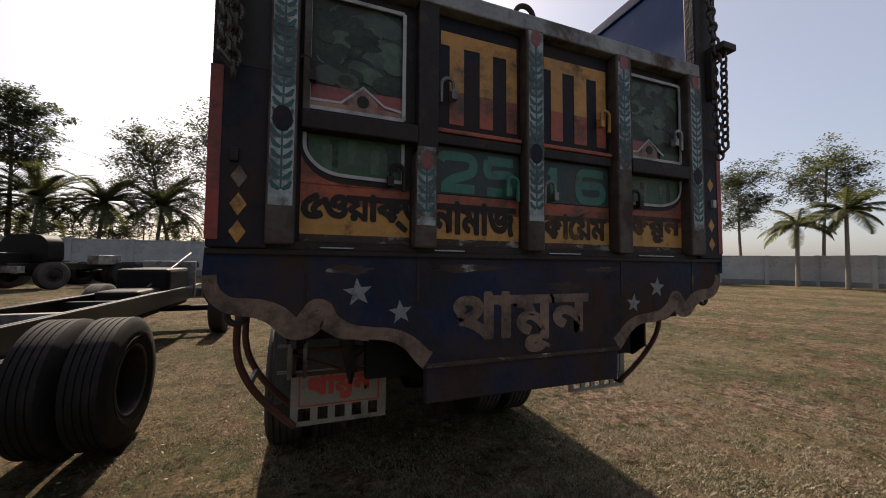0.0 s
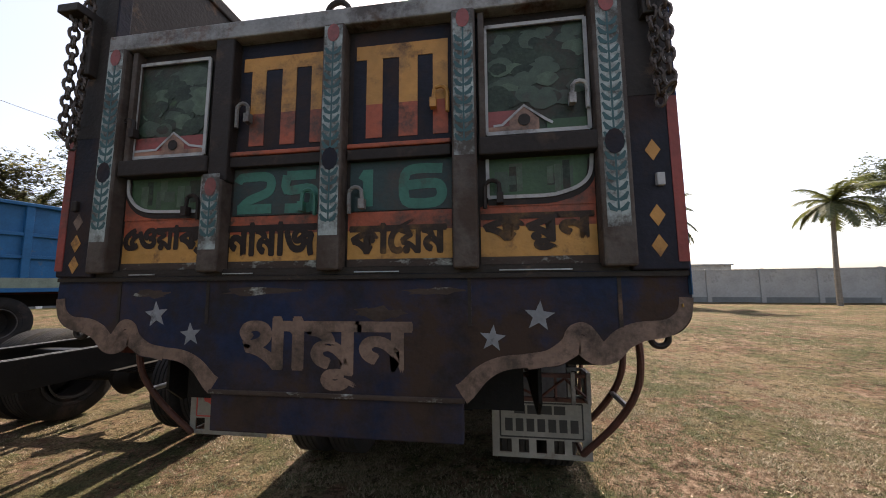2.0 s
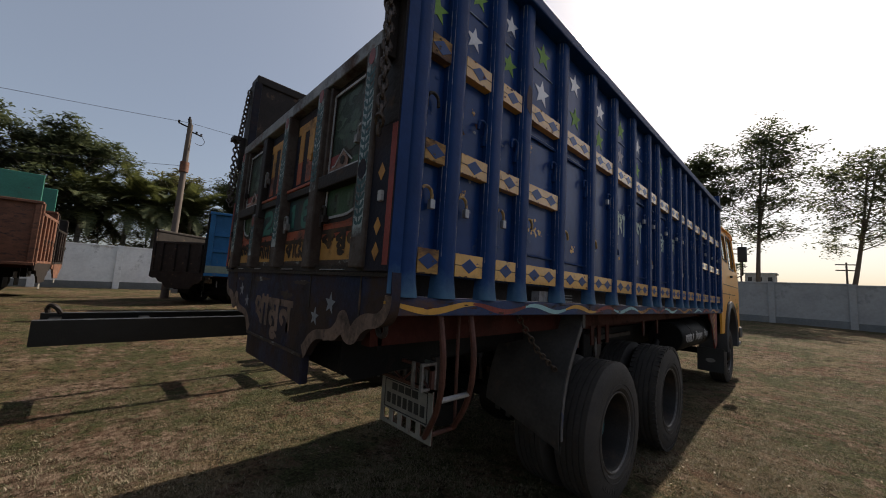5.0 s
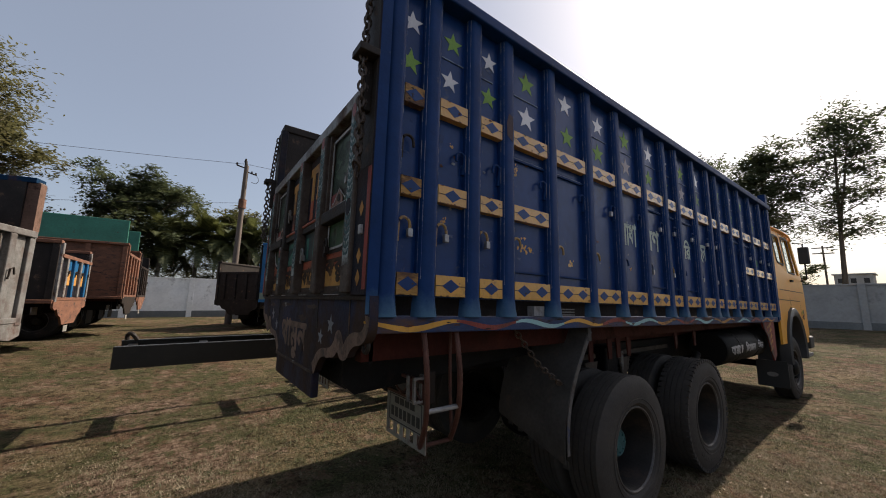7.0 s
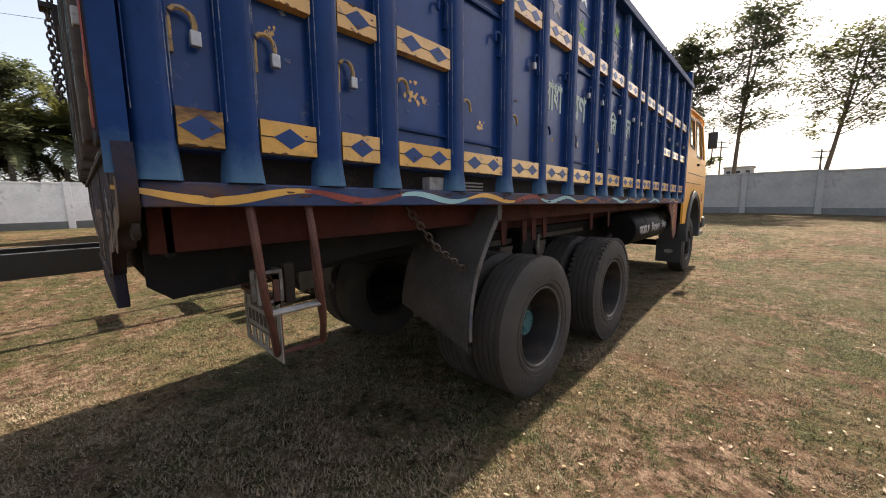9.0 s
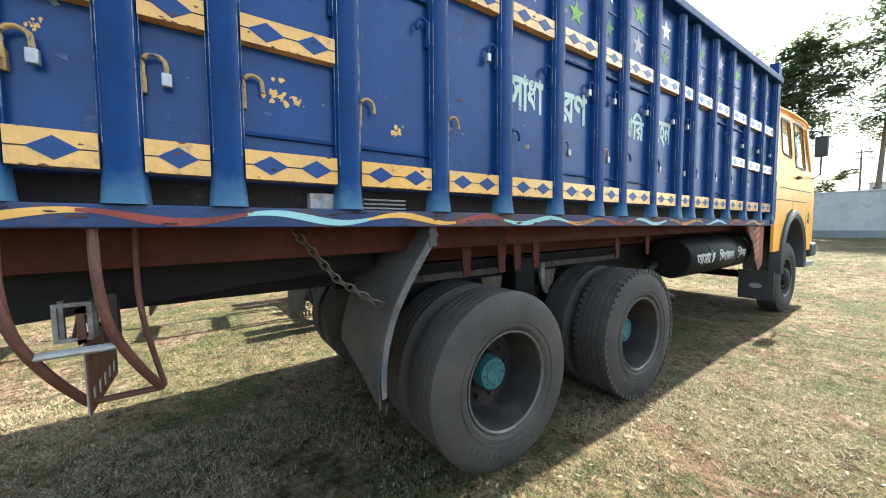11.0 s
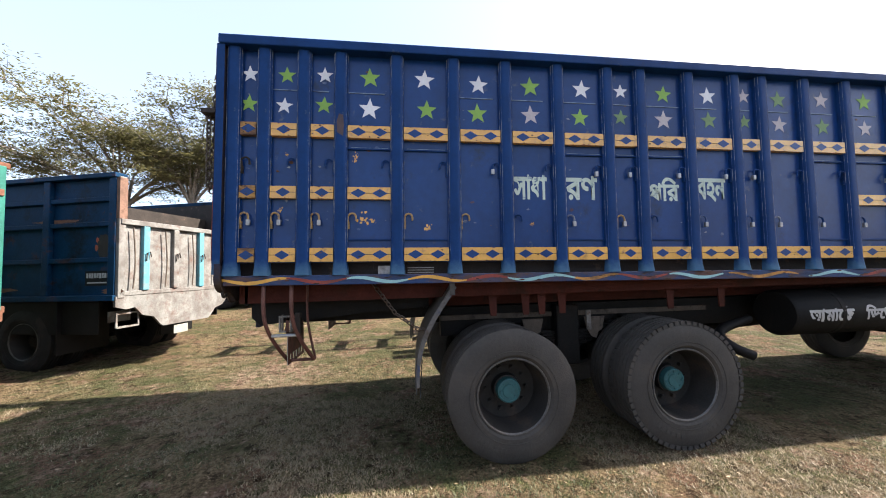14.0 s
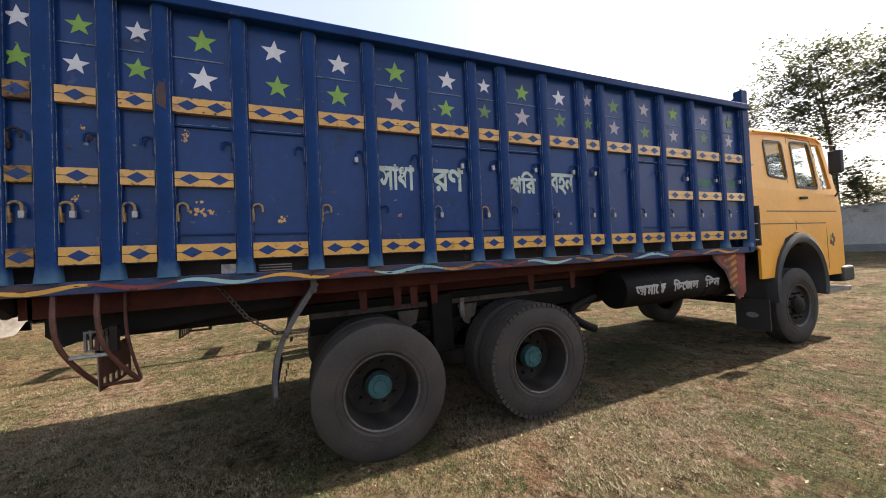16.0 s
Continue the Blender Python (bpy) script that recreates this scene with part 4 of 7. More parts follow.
# rear corner posts
for s in (-1, 1):
    b = bmesh.new()
    x0, x1 = (0.985, 1.15) if s > 0 else (-1.15, -0.985)
    box(b, x0, x1, -0.034, 0.022, 1.535, 3.12, bevel=0.006)
    post = part("corner_post", b, M_NAVY, truck, "grimy navy corner post with orange diamonds", TILT_BED)
    part("bare_steel", boxed(x0 + 0.004, x1 - 0.004, -0.0355, -0.033, 2.10, 3.08), M_BROWN, post, "bare brown steel of the post")
    if s > 0:
        part("blue_face", boxed(1.1502, 1.1532, -0.028, 0.024, 1.46, 3.112), M_RIBFOOT, post, "blue painted outer face")
    xe = (1.118, 1.152) if s > 0 else (-1.152, -1.118)
    part("red_edge", boxed(xe[0], xe[1] - 0.004 * s if s > 0 else xe[1], -0.0365, -0.0335, 1.56, 2.09), M_RED, post, "worn red painted edge")
    for z in ((1.61, 1.705, 1.915) if s > 0 else (1.584, 1.668, 1.753)):
        part("diamond", plate(bmesh.new(), diamond(s * 1.067 + CX, z, 0.046, 0.070), lambda u, v, w: (u - CX, -0.0345 - w, v), 0.0015), M_AMBER if z != 1.753 else M_TAN, post)
    part("marker_lamp", boxed(s * 1.081 - 0.012, s * 1.081 + 0.012, -0.048, -0.03, 1.797, 1.838, bevel=0.003), M_FRAMEP if s > 0 else M_BROWN, post, "small white marker")
    # folded gusset and chain bracket at the top of the gate
    br = bmesh.new()
    box(br, s * 1.11 - 0.05, s * 1.11 + 0.05, -0.125, -0.03, 2.60, 2.635, bevel=0.004)
    box(br, s * 1.075 - 0.02, s * 1.075 + 0.02, -0.07, -0.03, 2.36, 2.60, bevel=0.004)
    part("chain_bracket", br, M_BROWN, truck, "rusty chain bracket", TILT_BED)

# the tailgate
gate = part("tailgate", boxed(-0.985, 0.985, 0.005, 0.045, 1.56, 2.50), M_GATE, truck, "folk painted steel tailgate, scuffed and grimy", TILT_BED)
part("gate_top_beam", boxed(-1.0, 1.0, -0.045, 0.06, 2.465, 2.535, bevel=0.006), M_GREYRAIL, gate, "dented grey top beam")
part("gate_hinge_bar", boxed(-1.0, 1.0, -0.015, 0.05, 1.535, 1.560), M_BROWN, gate)
# pale bars in place of daylight showing through the slit at the gate foot
for a, b in ((0.02, 0.13), (0.42, 0.54), (0.93, 1.09), (1.43, 1.66)):
    part("slit_light", boxed(a - CX, b - CX, -0.021, -0.013, 1.5405, 1.5445), M_LOCK, gate, "pale bar standing in for light through the slit")
POSTS = [(-0.155, -0.045), (0.328, 0.424), (0.792, 0.894), (1.273, 1.371), (1.748, 1.852)]
for i, (a, b) in enumerate(POSTS):
    p = bmesh.new()
    top = 1.895 if i == 1 else 2.47
    a, b = (a + b) / 2 - (0.050 if i == 4 else 0.042), (a + b) / 2 + (0.050 if i == 4 else 0.042)
    box(p, a - CX, b - CX, -0.052, 0.01, 1.548, top, bevel=0.008)
    post = part("gate_post", p, M_POST, gate, "gate post painted with pale leaves" if i != 3 else "bare grey gate post with pale leaves")
    c = (a + b) / 2
    to = lambda u, v, w: (u - CX, -0.0525 - w, v)
    z0 = 1.60 if i in (1, 4, 0) else 1.62
    lo = [(1.72, 2.40)] if i not in (1, 3) else [(1.68, 1.855)] if i == 1 else [(1.98, 2.40)]
    for za, zb in lo:
        part("painted_stem", plate(bmesh.new(), [(c - 0.003, za), (c + 0.003, za), (c + 0.003, zb), (c - 0.003, zb)], to, 0.0012), M_DARKLEAF, post)
        nl = int((zb - za) / 0.033)
        lf = bmesh.new()
        for k in range(nl):
            z = za + 0.033 * k
            for s in (-1, 1):
                ribbon(lf, [(c + s * 0.004, z), (c + s * 0.020, z + 0.008), (c + s * 0.030, z + 0.026)], lambda f: 0.005 + 0.011 * math.sin(math.pi * (0.15 + 0.8 * f)), to, 0.0012)
        part("painted_leaves", lf, M_DARKLEAF, post)
        bg = bmesh.new()
        plate(bg, [(c - 0.035, za - 0.05), (c + 0.035, za - 0.05), (c + 0.035, zb + 0.06), (c - 0.035, zb + 0.06)], lambda u, v, w: (u - CX, -0.0522 - w, v), 0.0004)
        part("pale_ground", bg, M_VEIN, post)
        for z in ([2.43] if i != 1 else [1.865]):
            part("painted_bud", plate(bmesh.new(), [(c + 0.024 * math.sin(t) * (1.0 if t < 3.2 else 1), z + 0.036 * math.cos(t)) for t in [6.2832 * j / 12 for j in range(12)]], lambda u, v, w: (u - CX, -0.0537 - w, v), 0.001), M_ROOFP, post)
        if i in (0, 2, 4):
            part("painted_bud", plate(bmesh.new(), [(c + 0.030 * math.sin(t), 1.945 + 0.042 * math.cos(t)) for t in [6.2832 * j / 12 for j in range(12)]], lambda u, v, w: (u - CX, -0.0537 - w, v), 0.001), M_NAVY, post)
part("gate_stile", boxed(0.345 - CX, 0.425 - CX, -0.04, 0.01, 1.89, 2.47, bevel=0.006), M_GATE, gate)
for a, b in ((-0.045, 0.345), (1.371, 1.80)):
    part("gate_rail", boxed(a - CX, b - CX, -0.048, 0.01, 1.927, 1.992, bevel=0.006), M_GATE, gate, "dark middle rail")
for a, b in ((0.425, 0.792), (0.894, 1.273)):
    part("gate_rail", boxed(a - CX, b - CX, -0.028, 0.01, 1.988, 2.005, bevel=0.004), M_ORANGE, gate, "orange painted rail")
    part("gate_rail", boxed(a - CX, b - CX, -0.024, 0.01, 1.945, 1.986, bevel=0.004), M_GATE, gate)
for x in (-0.045, 1.373):   # narrow upright strips beside the posts
    part("gate_strip", boxed(x - CX, x + 0.022 - CX, -0.030, 0.01, 1.995, 2.462, bevel=0.003), M_POST, gate)


def flat_on(name, pts, material, parent, d=0.0, label=""):
    return part(name, plate(bmesh.new(), pts, lambda u, v, w: (u - CX, 0.004 - d - w, v), 0.0025), material, parent, label)


def rect(a, b, z0, z1):
    return [(a, z0), (b, z0), (b, z1), (a, z1)]


DIGITS = {   # strokes of the wide painted digits in a unit box
    "2": [[(0.02, 0.80), (0.10, 0.93), (0.30, 0.95), (0.75, 0.95), (0.93, 0.85), (0.93, 0.62), (0.80, 0.48), (0.35, 0.30), (0.12, 0.08)], [(0.04, 0.07), (0.98, 0.07)]],
    "5": [[(0.96, 0.94), (0.08, 0.94)], [(0.09, 0.95), (0.09, 0.55), (0.70, 0.58), (0.92, 0.48), (0.92, 0.18), (0.75, 0.06), (0.05, 0.06)]],
    "1": [[(0.55, 0.98), (0.55, 0.02)], [(0.50, 0.92), (0.10, 0.70)]],
    "6": [[(0.96, 0.92), (0.35, 0.94), (0.10, 0.80), (0.07, 0.30), (0.20, 0.07), (0.75, 0.06), (0.93, 0.20), (0.93, 0.42), (0.78, 0.55), (0.12, 0.52)]],
}
for n, (a, b) in enumerate(((-0.045, 0.328), (0.424, 0.792), (0.894, 1.273), (1.371, 1.748))):
    flat_on("lettering_ground", rect(a, b, 1.585, 1.690), M_AMBERL, gate, 0.0, "amber painted strip behind lettering")
    flat_on("lettering_ground", rect(a, b, 1.690, 1.758), M_ORANGE, gate)
    flat_on("worn_strip", rect(a, b, 1.562, 1.588), M_CHIP, gate, 0.0014, "chipped pale strip at the gate foot")
    text_part("lettering", ("৫ও\u09dfাক্ত", "নামাজ", "কাে\u09dfম", "করুন")[n], (0.432, 0.362, 0.355, 0.372)[n], 0.132, lambda u, v, w, c=(0.174, 0.596, 1.078, 1.556)[n]: (c + u - CX, 0.0005 - w, 1.670 + v), M_INK if n < 2 else M_INKWORN, gate, "dark painted lettering on amber ground", bold=0.0045)
    if n in (0, 3):
        fa, fb = (a + 0.017, b - 0.030) if n == 0 else (a + 0.027, b - 0.008)
        w = fb - fa
        flat_on("painted_picture", rect(fa, fb, 2.012, 2.415), M_SCENERY, gate, 0.0, "painted landscape of dark trees")
        deep = 0.0026
        for q in range(52):   # round painted crowns, the nearer ones lower and lighter
            tz = 2.395 - 0.275 * q / 51 + rnd.uniform(-0.02, 0.02)
            bx, sz = rnd.uniform(fa + 0.03, fb - 0.03), rnd.uniform(0.026, 0.050)
            ring = [(min(max(bx + sz * rnd.uniform(0.85, 1.12) * math.cos(t), fa + 0.004), fb - 0.004), min(tz + 0.72 * sz * rnd.uniform(0.85, 1.15) * math.sin(t), 2.41)) for t in [6.2832 * j / 12 for j in range(12)]]
            part("painted_tree", plate(bmesh.new(), ring, lambda u, v, ww, d=deep: (u - CX, 0.004 - d - ww, v), 0.0003), (M_SCENERY, M_SCENERYM, M_SCENERY, M_SCENERYL)[rnd.randrange(4)] if q > 14 else (M_SCENERY, M_SCENERYM)[q % 2], gate)
            deep += 0.00005
        flat_on("painted_lawn", rect(fa + (w * 0.6 if n else 0), fb, 2.016, 2.057), M_LAWN, gate, 0.0052)
        flat_on("painted_roof", [(fa, 2.042), (fa + w * 0.50, 2.042), (fa + w * 0.46, 2.098), (fa, 2.098)] if n else [(fa, 2.040), (fb, 2.040), (fb, 2.098), (fa, 2.098)], M_ROOFP, gate, 0.0056)
        c = 0.152 if n == 0 else 1.527
        flat_on("painted_gable", [(c - 0.050, 2.016), (c + 0.050, 2.016), (c + 0.050, 2.062), (c, 2.108), (c - 0.050, 2.062)], M_PEACH, gate, 0.0082)
        flat_on("painted_wall", rect(fa, c - 0.050, 2.016, 2.040), M_PEACH, gate, 0.0082)
        if n == 0:
            flat_on("painted_wall", rect(c + 0.050, fb, 2.016, 2.040), M_PEACH, gate, 0.0082)
        part("painted_eave", ribbon(bmesh.new(), [(fa if n == 0 else c - 0.105, 2.043), (c - 0.075, 2.045), (c, 2.112), (c + 0.075, 2.055), (fb if n == 0 else c + 0.095, 2.043)], 0.009, lambda u, v, w: (u - CX, -0.0069 - w, v), 0.001), M_FRAMEP, gate)
        flat_on("painted_round_window", [(c + 0.021 * math.cos(t), 2.060 + 0.021 * math.sin(t)) for t in [6.2832 * j / 14 for j in range(14)]], M_BROWN, gate, 0.0108)
        fr = bmesh.new()
        for p, q in (((fa, 2.012), (fa, 2.415)), ((fb, 2.012), (fb, 2.415)), ((fa, 2.415), (fb, 2.415)), ((fa, 2.014), (fb, 2.014))):
            ribbon(fr, [p, q], 0.013, lambda u, v, w: (u - CX, -0.008 - w, v), 0.005)
        part("picture_frame", fr, M_FRAMEP, gate, "chipped white picture frame")
        flat_on("painted_picture", rect(fa, fb, 1.785, 1.927), M_LAWN, gate, 0.0, "dark green painted pond picture")
        for q in range(9):   # dim reflections in the pond
            x0 = fa + 0.02 + (w - 0.08) * rnd.random()
            part("painted_reflection", plate(bmesh.new(), rect(x0, x0 + rnd.uniform(0.02, 0.05), rnd.uniform(1.80, 1.84), rnd.uniform(1.86, 1.92)), lambda u, v, ww, d=0.0026 + 0.0001 * q: (u - CX, 0.004 - d - ww, v), 0.0003), (M_SCENERY, M_SCENERYM, M_SCENERYL)[q % 3], gate)
        lo_ = [(p.x, p.y) for p in curve_pts([(fa - 0.008, 1.927, 0), (fa - 0.004, 1.868, 0), (fa + 0.030, 1.822, 0), (fa + 0.080, 1.797, 0), (fa + 0.15, 1.790, 0)], 4)] + [(fb, 1.786)] if n == 0 else [(fa, 1.790), (fb - 0.16, 1.790)] + [(p.x, p.y) for p in curve_pts([(fb - 0.12, 1.793, 0), (fb - 0.05, 1.815, 0), (fb - 0.008, 1.855, 0), (fb + 0.002, 1.925, 0)], 4)]
        flat_on("orange_corner", [(a, 1.758), (b, 1.758)] + [(u, v - 0.022) for u, v in lo_[::-1]] + ([(a, 1.89)] if n == 0 else []) if n == 0 else [(a, 1.758), (b, 1.758), (b, 1.86)] + [(u, v - 0.022) for u, v in lo_[:-1][::-1]], M_ORANGE, gate, 0.0031)
        dk = bmesh.new()
        ribbon(dk, [(u, v - 0.014) for u, v in lo_], 0.026, lambda u, v, w: (u - CX, -0.0021 - w, v), 0.001)
        part("dark_border", dk, M_GATE, gate)
        fl = bmesh.new()
        ribbon(fl, lo_, 0.012, lambda u, v, w: (u - CX, -0.0034 - w, v), 0.004)
        ribbon(fl, [(fb, 1.79), (fb, 1.927)] if n == 0 else [(fa, 1.79), (fa, 1.925)], 0.012, lambda u, v, w: (u - CX, -0.0038 - w, v), 0.004)
        part("picture_frame", fl, M_FRAMEP, gate, "chipped white rounded frame")
    else:
        flat_on("shape_ground", rect(a + 0.01, b, 2.008, 2.455), M_NAVY, gate)
        # broad amber bars, reddish at the foot, under one amber head
        for x0, x1 in ((0.481, 0.542), (0.611, 0.671), (0.733, 0.783)) if n == 1 else ((0.955, 1.017), (1.080, 1.150), (1.207, 1.262)):
            flat_on("painted_bar", rect(x0, x1, 2.165, 2.345), M_AMBER, gate, 0.0026)
            flat_on("painted_bar", rect(x0, x1, 2.035, 2.165), M_ORANGE, gate, 0.0026)
        flat_on("painted_bar", rect(a + 0.020, b - 0.010, 2.345, 2.40), M_AMBER, gate, 0.0026)
        flat_on("number_ground", rect(a + 0.005, b, 1.762, 1.945), M_TEALD, gate)
        for digit, x0, x1 in (("2", 0.427, 0.609), ("5", 0.622, 0.785)) if n == 1 else (("1", 0.925, 1.005), ("6", 1.074, 1.262)):
            dg = bmesh.new()
            for q, strokes in enumerate(DIGITS[digit]):
                ribbon(dg, [(p.x, p.y) for p in curve_pts([(x0 + 0.016 + (x1 - x0 - 0.032) * u, 1.776 + 0.142 * v, 0) for u, v in strokes], 3)], 0.036, lambda u, v, w, q=q: (u - CX, 0.0012 - 0.0004 * q - w, v), 0.001)
            part("digit", dg, M_TEAL, gate, "faded teal painted digit")
# rope hooks on the gate
for x, z, s, mt in ((0.440, 2.175, 1, M_GREYRAIL), (0.300, 1.82, -1, M_GATE), (0.775, 1.82, -1, M_TEAL), (0.905, 1.82, 1, M_GREYRAIL), (1.262, 2.175, -1, M_AMBER), (1.388, 1.82, 1, M_GATE), (-0.065, 2.15, 1, M_GATE), (1.735, 2.15, -1, M_FRAMEP)):
    b = bmesh.new()
    w = 0.05
    pts = [(x - CX, -0.02, z - 0.07), (x - CX, -0.022, z)] + [(x - CX + s * (w / 2 - w / 2 * math.cos(t)), -0.024, z + w / 2 * math.sin(t)) for t in [i * math.pi / 6 for i in range(1, 6)]] + [(x - CX + s * w, -0.024, z - 0.03)]
    tube(b, pts, 0.0075, 6)
    box(b, x - CX + s * w - 0.011, x - CX + s * w + 0.011, -0.036, -0.012, z - 0.055, z - 0.02)
    part("rope_hook", b, mt, gate)
lift = bmesh.new()
lathe(lift, [(0.0 + 0.011 * math.cos(t), 0.045 + 0.011 * math.sin(t)) for t in [6.2832 * j / 8 for j in range(8)]], 20, "y", closed=True)
part("lifting_ring", lift, M_BROWN, gate, "rusty lifting ring on the top beam", pose(0.83 - CX, 0.01, 2.565), True)

# the skirt below the gate, with a scalloped lower edge
half = [(1.155, 1.535), (1.158, 1.43), (1.145, 1.375), (1.10, 1.338), (1.02, 1.325), (0.965, 1.30), (0.925, 1.262), (0.88, 1.258), (0.835, 1.285), (0.80, 1.262), (0.76, 1.238), (0.70, 1.232), (0.60, 1.222), (0.53, 1.19), (0.475, 1.135), (0.455, 1.12)]
half = [(p.x, p.y) for p in curve_pts([(x, z, 0) for x, z in half], 4)]
outline = [(x + CX, z) for x, z in half] + [(CX - x, z) for x, z in half[::-1]]
skirt = part("tail_skirt", plate(bmesh.new(), outline, lambda u, v, w: (u - CX, 0.03 - w, v), 0.04), M_SKIRT, truck, "scuffed navy tail skirt with scalloped edge")
for s in (-1, 1):
    edge = [(CX + s * x * 0.985, z + 0.022) for x, z in half[4:]]
    part("tan_border", ribbon(bmesh.new(), edge, lambda f: 0.055 - 0.015 * math.cos(9 * f), lambda u, v, w: (u - CX, -0.0101 - w, v), 0.0015), M_TAN, skirt, "worn tan painted border")
    part("painted_curl", ribbon(bmesh.new(), [(p.x, p.y) for p in curve_pts([(CX + s * 0.90, 1.275, 0), (CX + s * 0.872, 1.32, 0), (CX + s * 0.84, 1.355, 0), (CX + s * 0.805, 1.345, 0), (CX + s * 0.785, 1.305, 0), (CX + s * 0.73, 1.265, 0), (CX + s * 0.66, 1.25, 0)])], lambda f: 0.03 + 0.02 * f, lambda u, v, w: (u - CX, -0.0119 - w, v), 0.001), M_TAN, skirt)
    for x, z, r in ((0.703, 1.393, 0.05), (0.553, 1.321, 0.044)):
        part("star", plate(bmesh.new(), star_pts(CX + s * x, z, r, 0.1 * s), lambda u, v, w: (u - CX, -0.0101 - w, v), 0.0015), M_STARF, skirt, "faded white painted star")
part("bumper_board", boxed(-0.455, 0.455, -0.012, 0.028, 0.985, 1.122, bevel=0.006), M_SKIRT, truck, "grimy navy board under the skirt")
text_part("lettering", "\u09a5\u09be\u09ae\u09c1\u09a8", 0.64, 0.255, lambda u, v, w: (0.818 + u - CX, -0.0110 - w, 1.262 + v), M_TAN, skirt, "worn tan painted lettering", bold=0.0065)
for x in (-0.02, 0.36, 1.33, 1.80):
    part("weld_seam", boxed(x - CX - 0.006, x - CX + 0.006, -0.0125, -0.0095, 1.36, 1.518), M_BROWN, skirt)
part("board_lip", boxed(-0.46, 0.46, -0.020, -0.010, 1.114, 1.130, bevel=0.003), M_CHIP, skirt, "bare pale lip above the board")
for cx_, cz_, rx_, rz_ in ((0.56, 1.478, 0.17, 0.020), (1.20, 1.475, 0.12, 0.016), (1.02, 1.40, 0.10, 0.026), (0.12, 1.47, 0.09, 0.018)):
    pts = [(cx_ + rx_ * rnd.uniform(0.6, 1.1) * math.cos(6.2832 * q / 22), cz_ + rz_ * rnd.uniform(0.4, 1.1) * math.sin(6.2832 * q / 22)) for q in range(22)]
    part("grey_scrape", plate(bmesh.new(), pts, lambda u, v, w: (u - CX, -0.0101 - w, v), 0.0006), M_CHIP, skirt, "pale scraped patch")
part("skirt_lip", boxed(-1.15, 1.15, -0.022, 0.03, 1.518, 1.533), M_BROWN, skirt)
eye = bmesh.new()
lathe(eye, [(0.010 * math.cos(t), 0.026 + 0.010 * math.sin(t)) for t in [6.2832 * j / 8 for j in range(8)]], 18, "y", closed=True)
e0 = part("tow_ring", eye, M_BROWN, truck, "small rusty ring under the skirt", pose(1.07, 0.02, 1.325), True)
again("tow_ring", e0, truck, pose(-1.07, 0.02, 1.325))


# chains at the corners
def chain(parent, pts, link=0.075, r=0.009, m=None, name="chain", label="hanging rusty steel chain"):
    bm = bmesh.new()
    pts = [Vector(p) for p in pts]
    total = sum((b - a).length for a, b in zip(pts, pts[1:]))
    k = int(total / (link * 0.72))
    for i in range(k):
        d = (i + 0.5) / k * total
        for a, b in zip(pts, pts[1:]):
            L = (b - a).length
            if d <= L:
                break
            d -= L
        c = a + (b - a) * (d / L)
        q = (b - a).to_track_quat("Z", "Y").to_matrix().to_4x4()
        turn = Matrix.Translation(c) @ q @ Matrix.Rotation(radians(90 * (i % 2) + 20), 4, "Z")
        loop = []
        for j in range(12):
            t = 6.2832 * j / 12
            loop.append(turn @ Vector((link * 0.30 * math.cos(t), 0, link * 0.5 * math.sin(t) * (1 if abs(math.sin(t)) < 0.9 else 1.0))))
        tube(bm, loop + [loop[0]], r, 5)
    return part(name, bm, M_CHAIN, parent, label, m, True)


for s in (-1, 1):
    chain(truck, [(s * 1.06, -0.05, 3.05), (s * 1.08, -0.08, 2.55)], 0.055, 0.007, TILT_BED)
    chain(truck, [(s * 1.115, -0.09, 2.62), (s * 1.108, -0.09, 2.09), (s * 1.085, -0.075, 2.06), (s * 1.08, -0.06, 2.56)], 0.05, 0.006, TILT_BED)
chain(truck, [(0.95, 1.05, 1.36), (1.0, 1.22, 1.13), (1.02, 1.40, 1.0), (1.0, 1.44, 1.0)], 0.05, 0.005, name="chain", label="thin rusty chain under the bed")

# ---- underside
for s in (-1, 1):
    part("subframe_rail", boxed(s * 0.46 - 0.05, s * 0.46 + 0.05, 0.12, 6.9, 1.12, 1.385), M_SUB, truck, "red oxide subframe rail")
    part("outer_sill", boxed(s * 0.90 - 0.03, s * 0.90 + 0.03, 0.06, 6.6, 1.235, 1.385), M_SILLRED, truck, "red oxide bed sill")
    part("chassis_rail", boxed(s * 0.43 - 0.045, s * 0.43 + 0.045, 1.62, 9.0, 0.84, 1.10), M_BLACK, truck, "black chassis rail")
for s in (-1, 1):
    part("rail_end", boxed(s * 0.43 - 0.04, s * 0.43 + 0.04, 0.20, 1.64, 1.02, 1.11), M_BLACK, truck)
for k in range(10):
    y = 0.25 + 0.66 * k
    part("cross_bearer", boxed(-0.865, 0.865, y - 0.035, y + 0.035, 1.30, 1.385), M_SUB, truck)
tb = bmesh.new()
plate(tb, [(0.06, 1.385), (0.06, 1.10), (0.13, 1.04), (0.6, 1.075), (0.95, 1.11), (1.5, 1.14), (1.5, 1.385)], lambda u, v, w: (0.70 + w, u, v), 0.012)
part("tail_bracket", tb, M_BLACK, truck, "black steel tail bracket")
part("tail_cross_member", boxed(-0.655, 0.655, 0.10, 0.14, 1.06, 1.385), M_BLACK, truck, "black steel cross member")
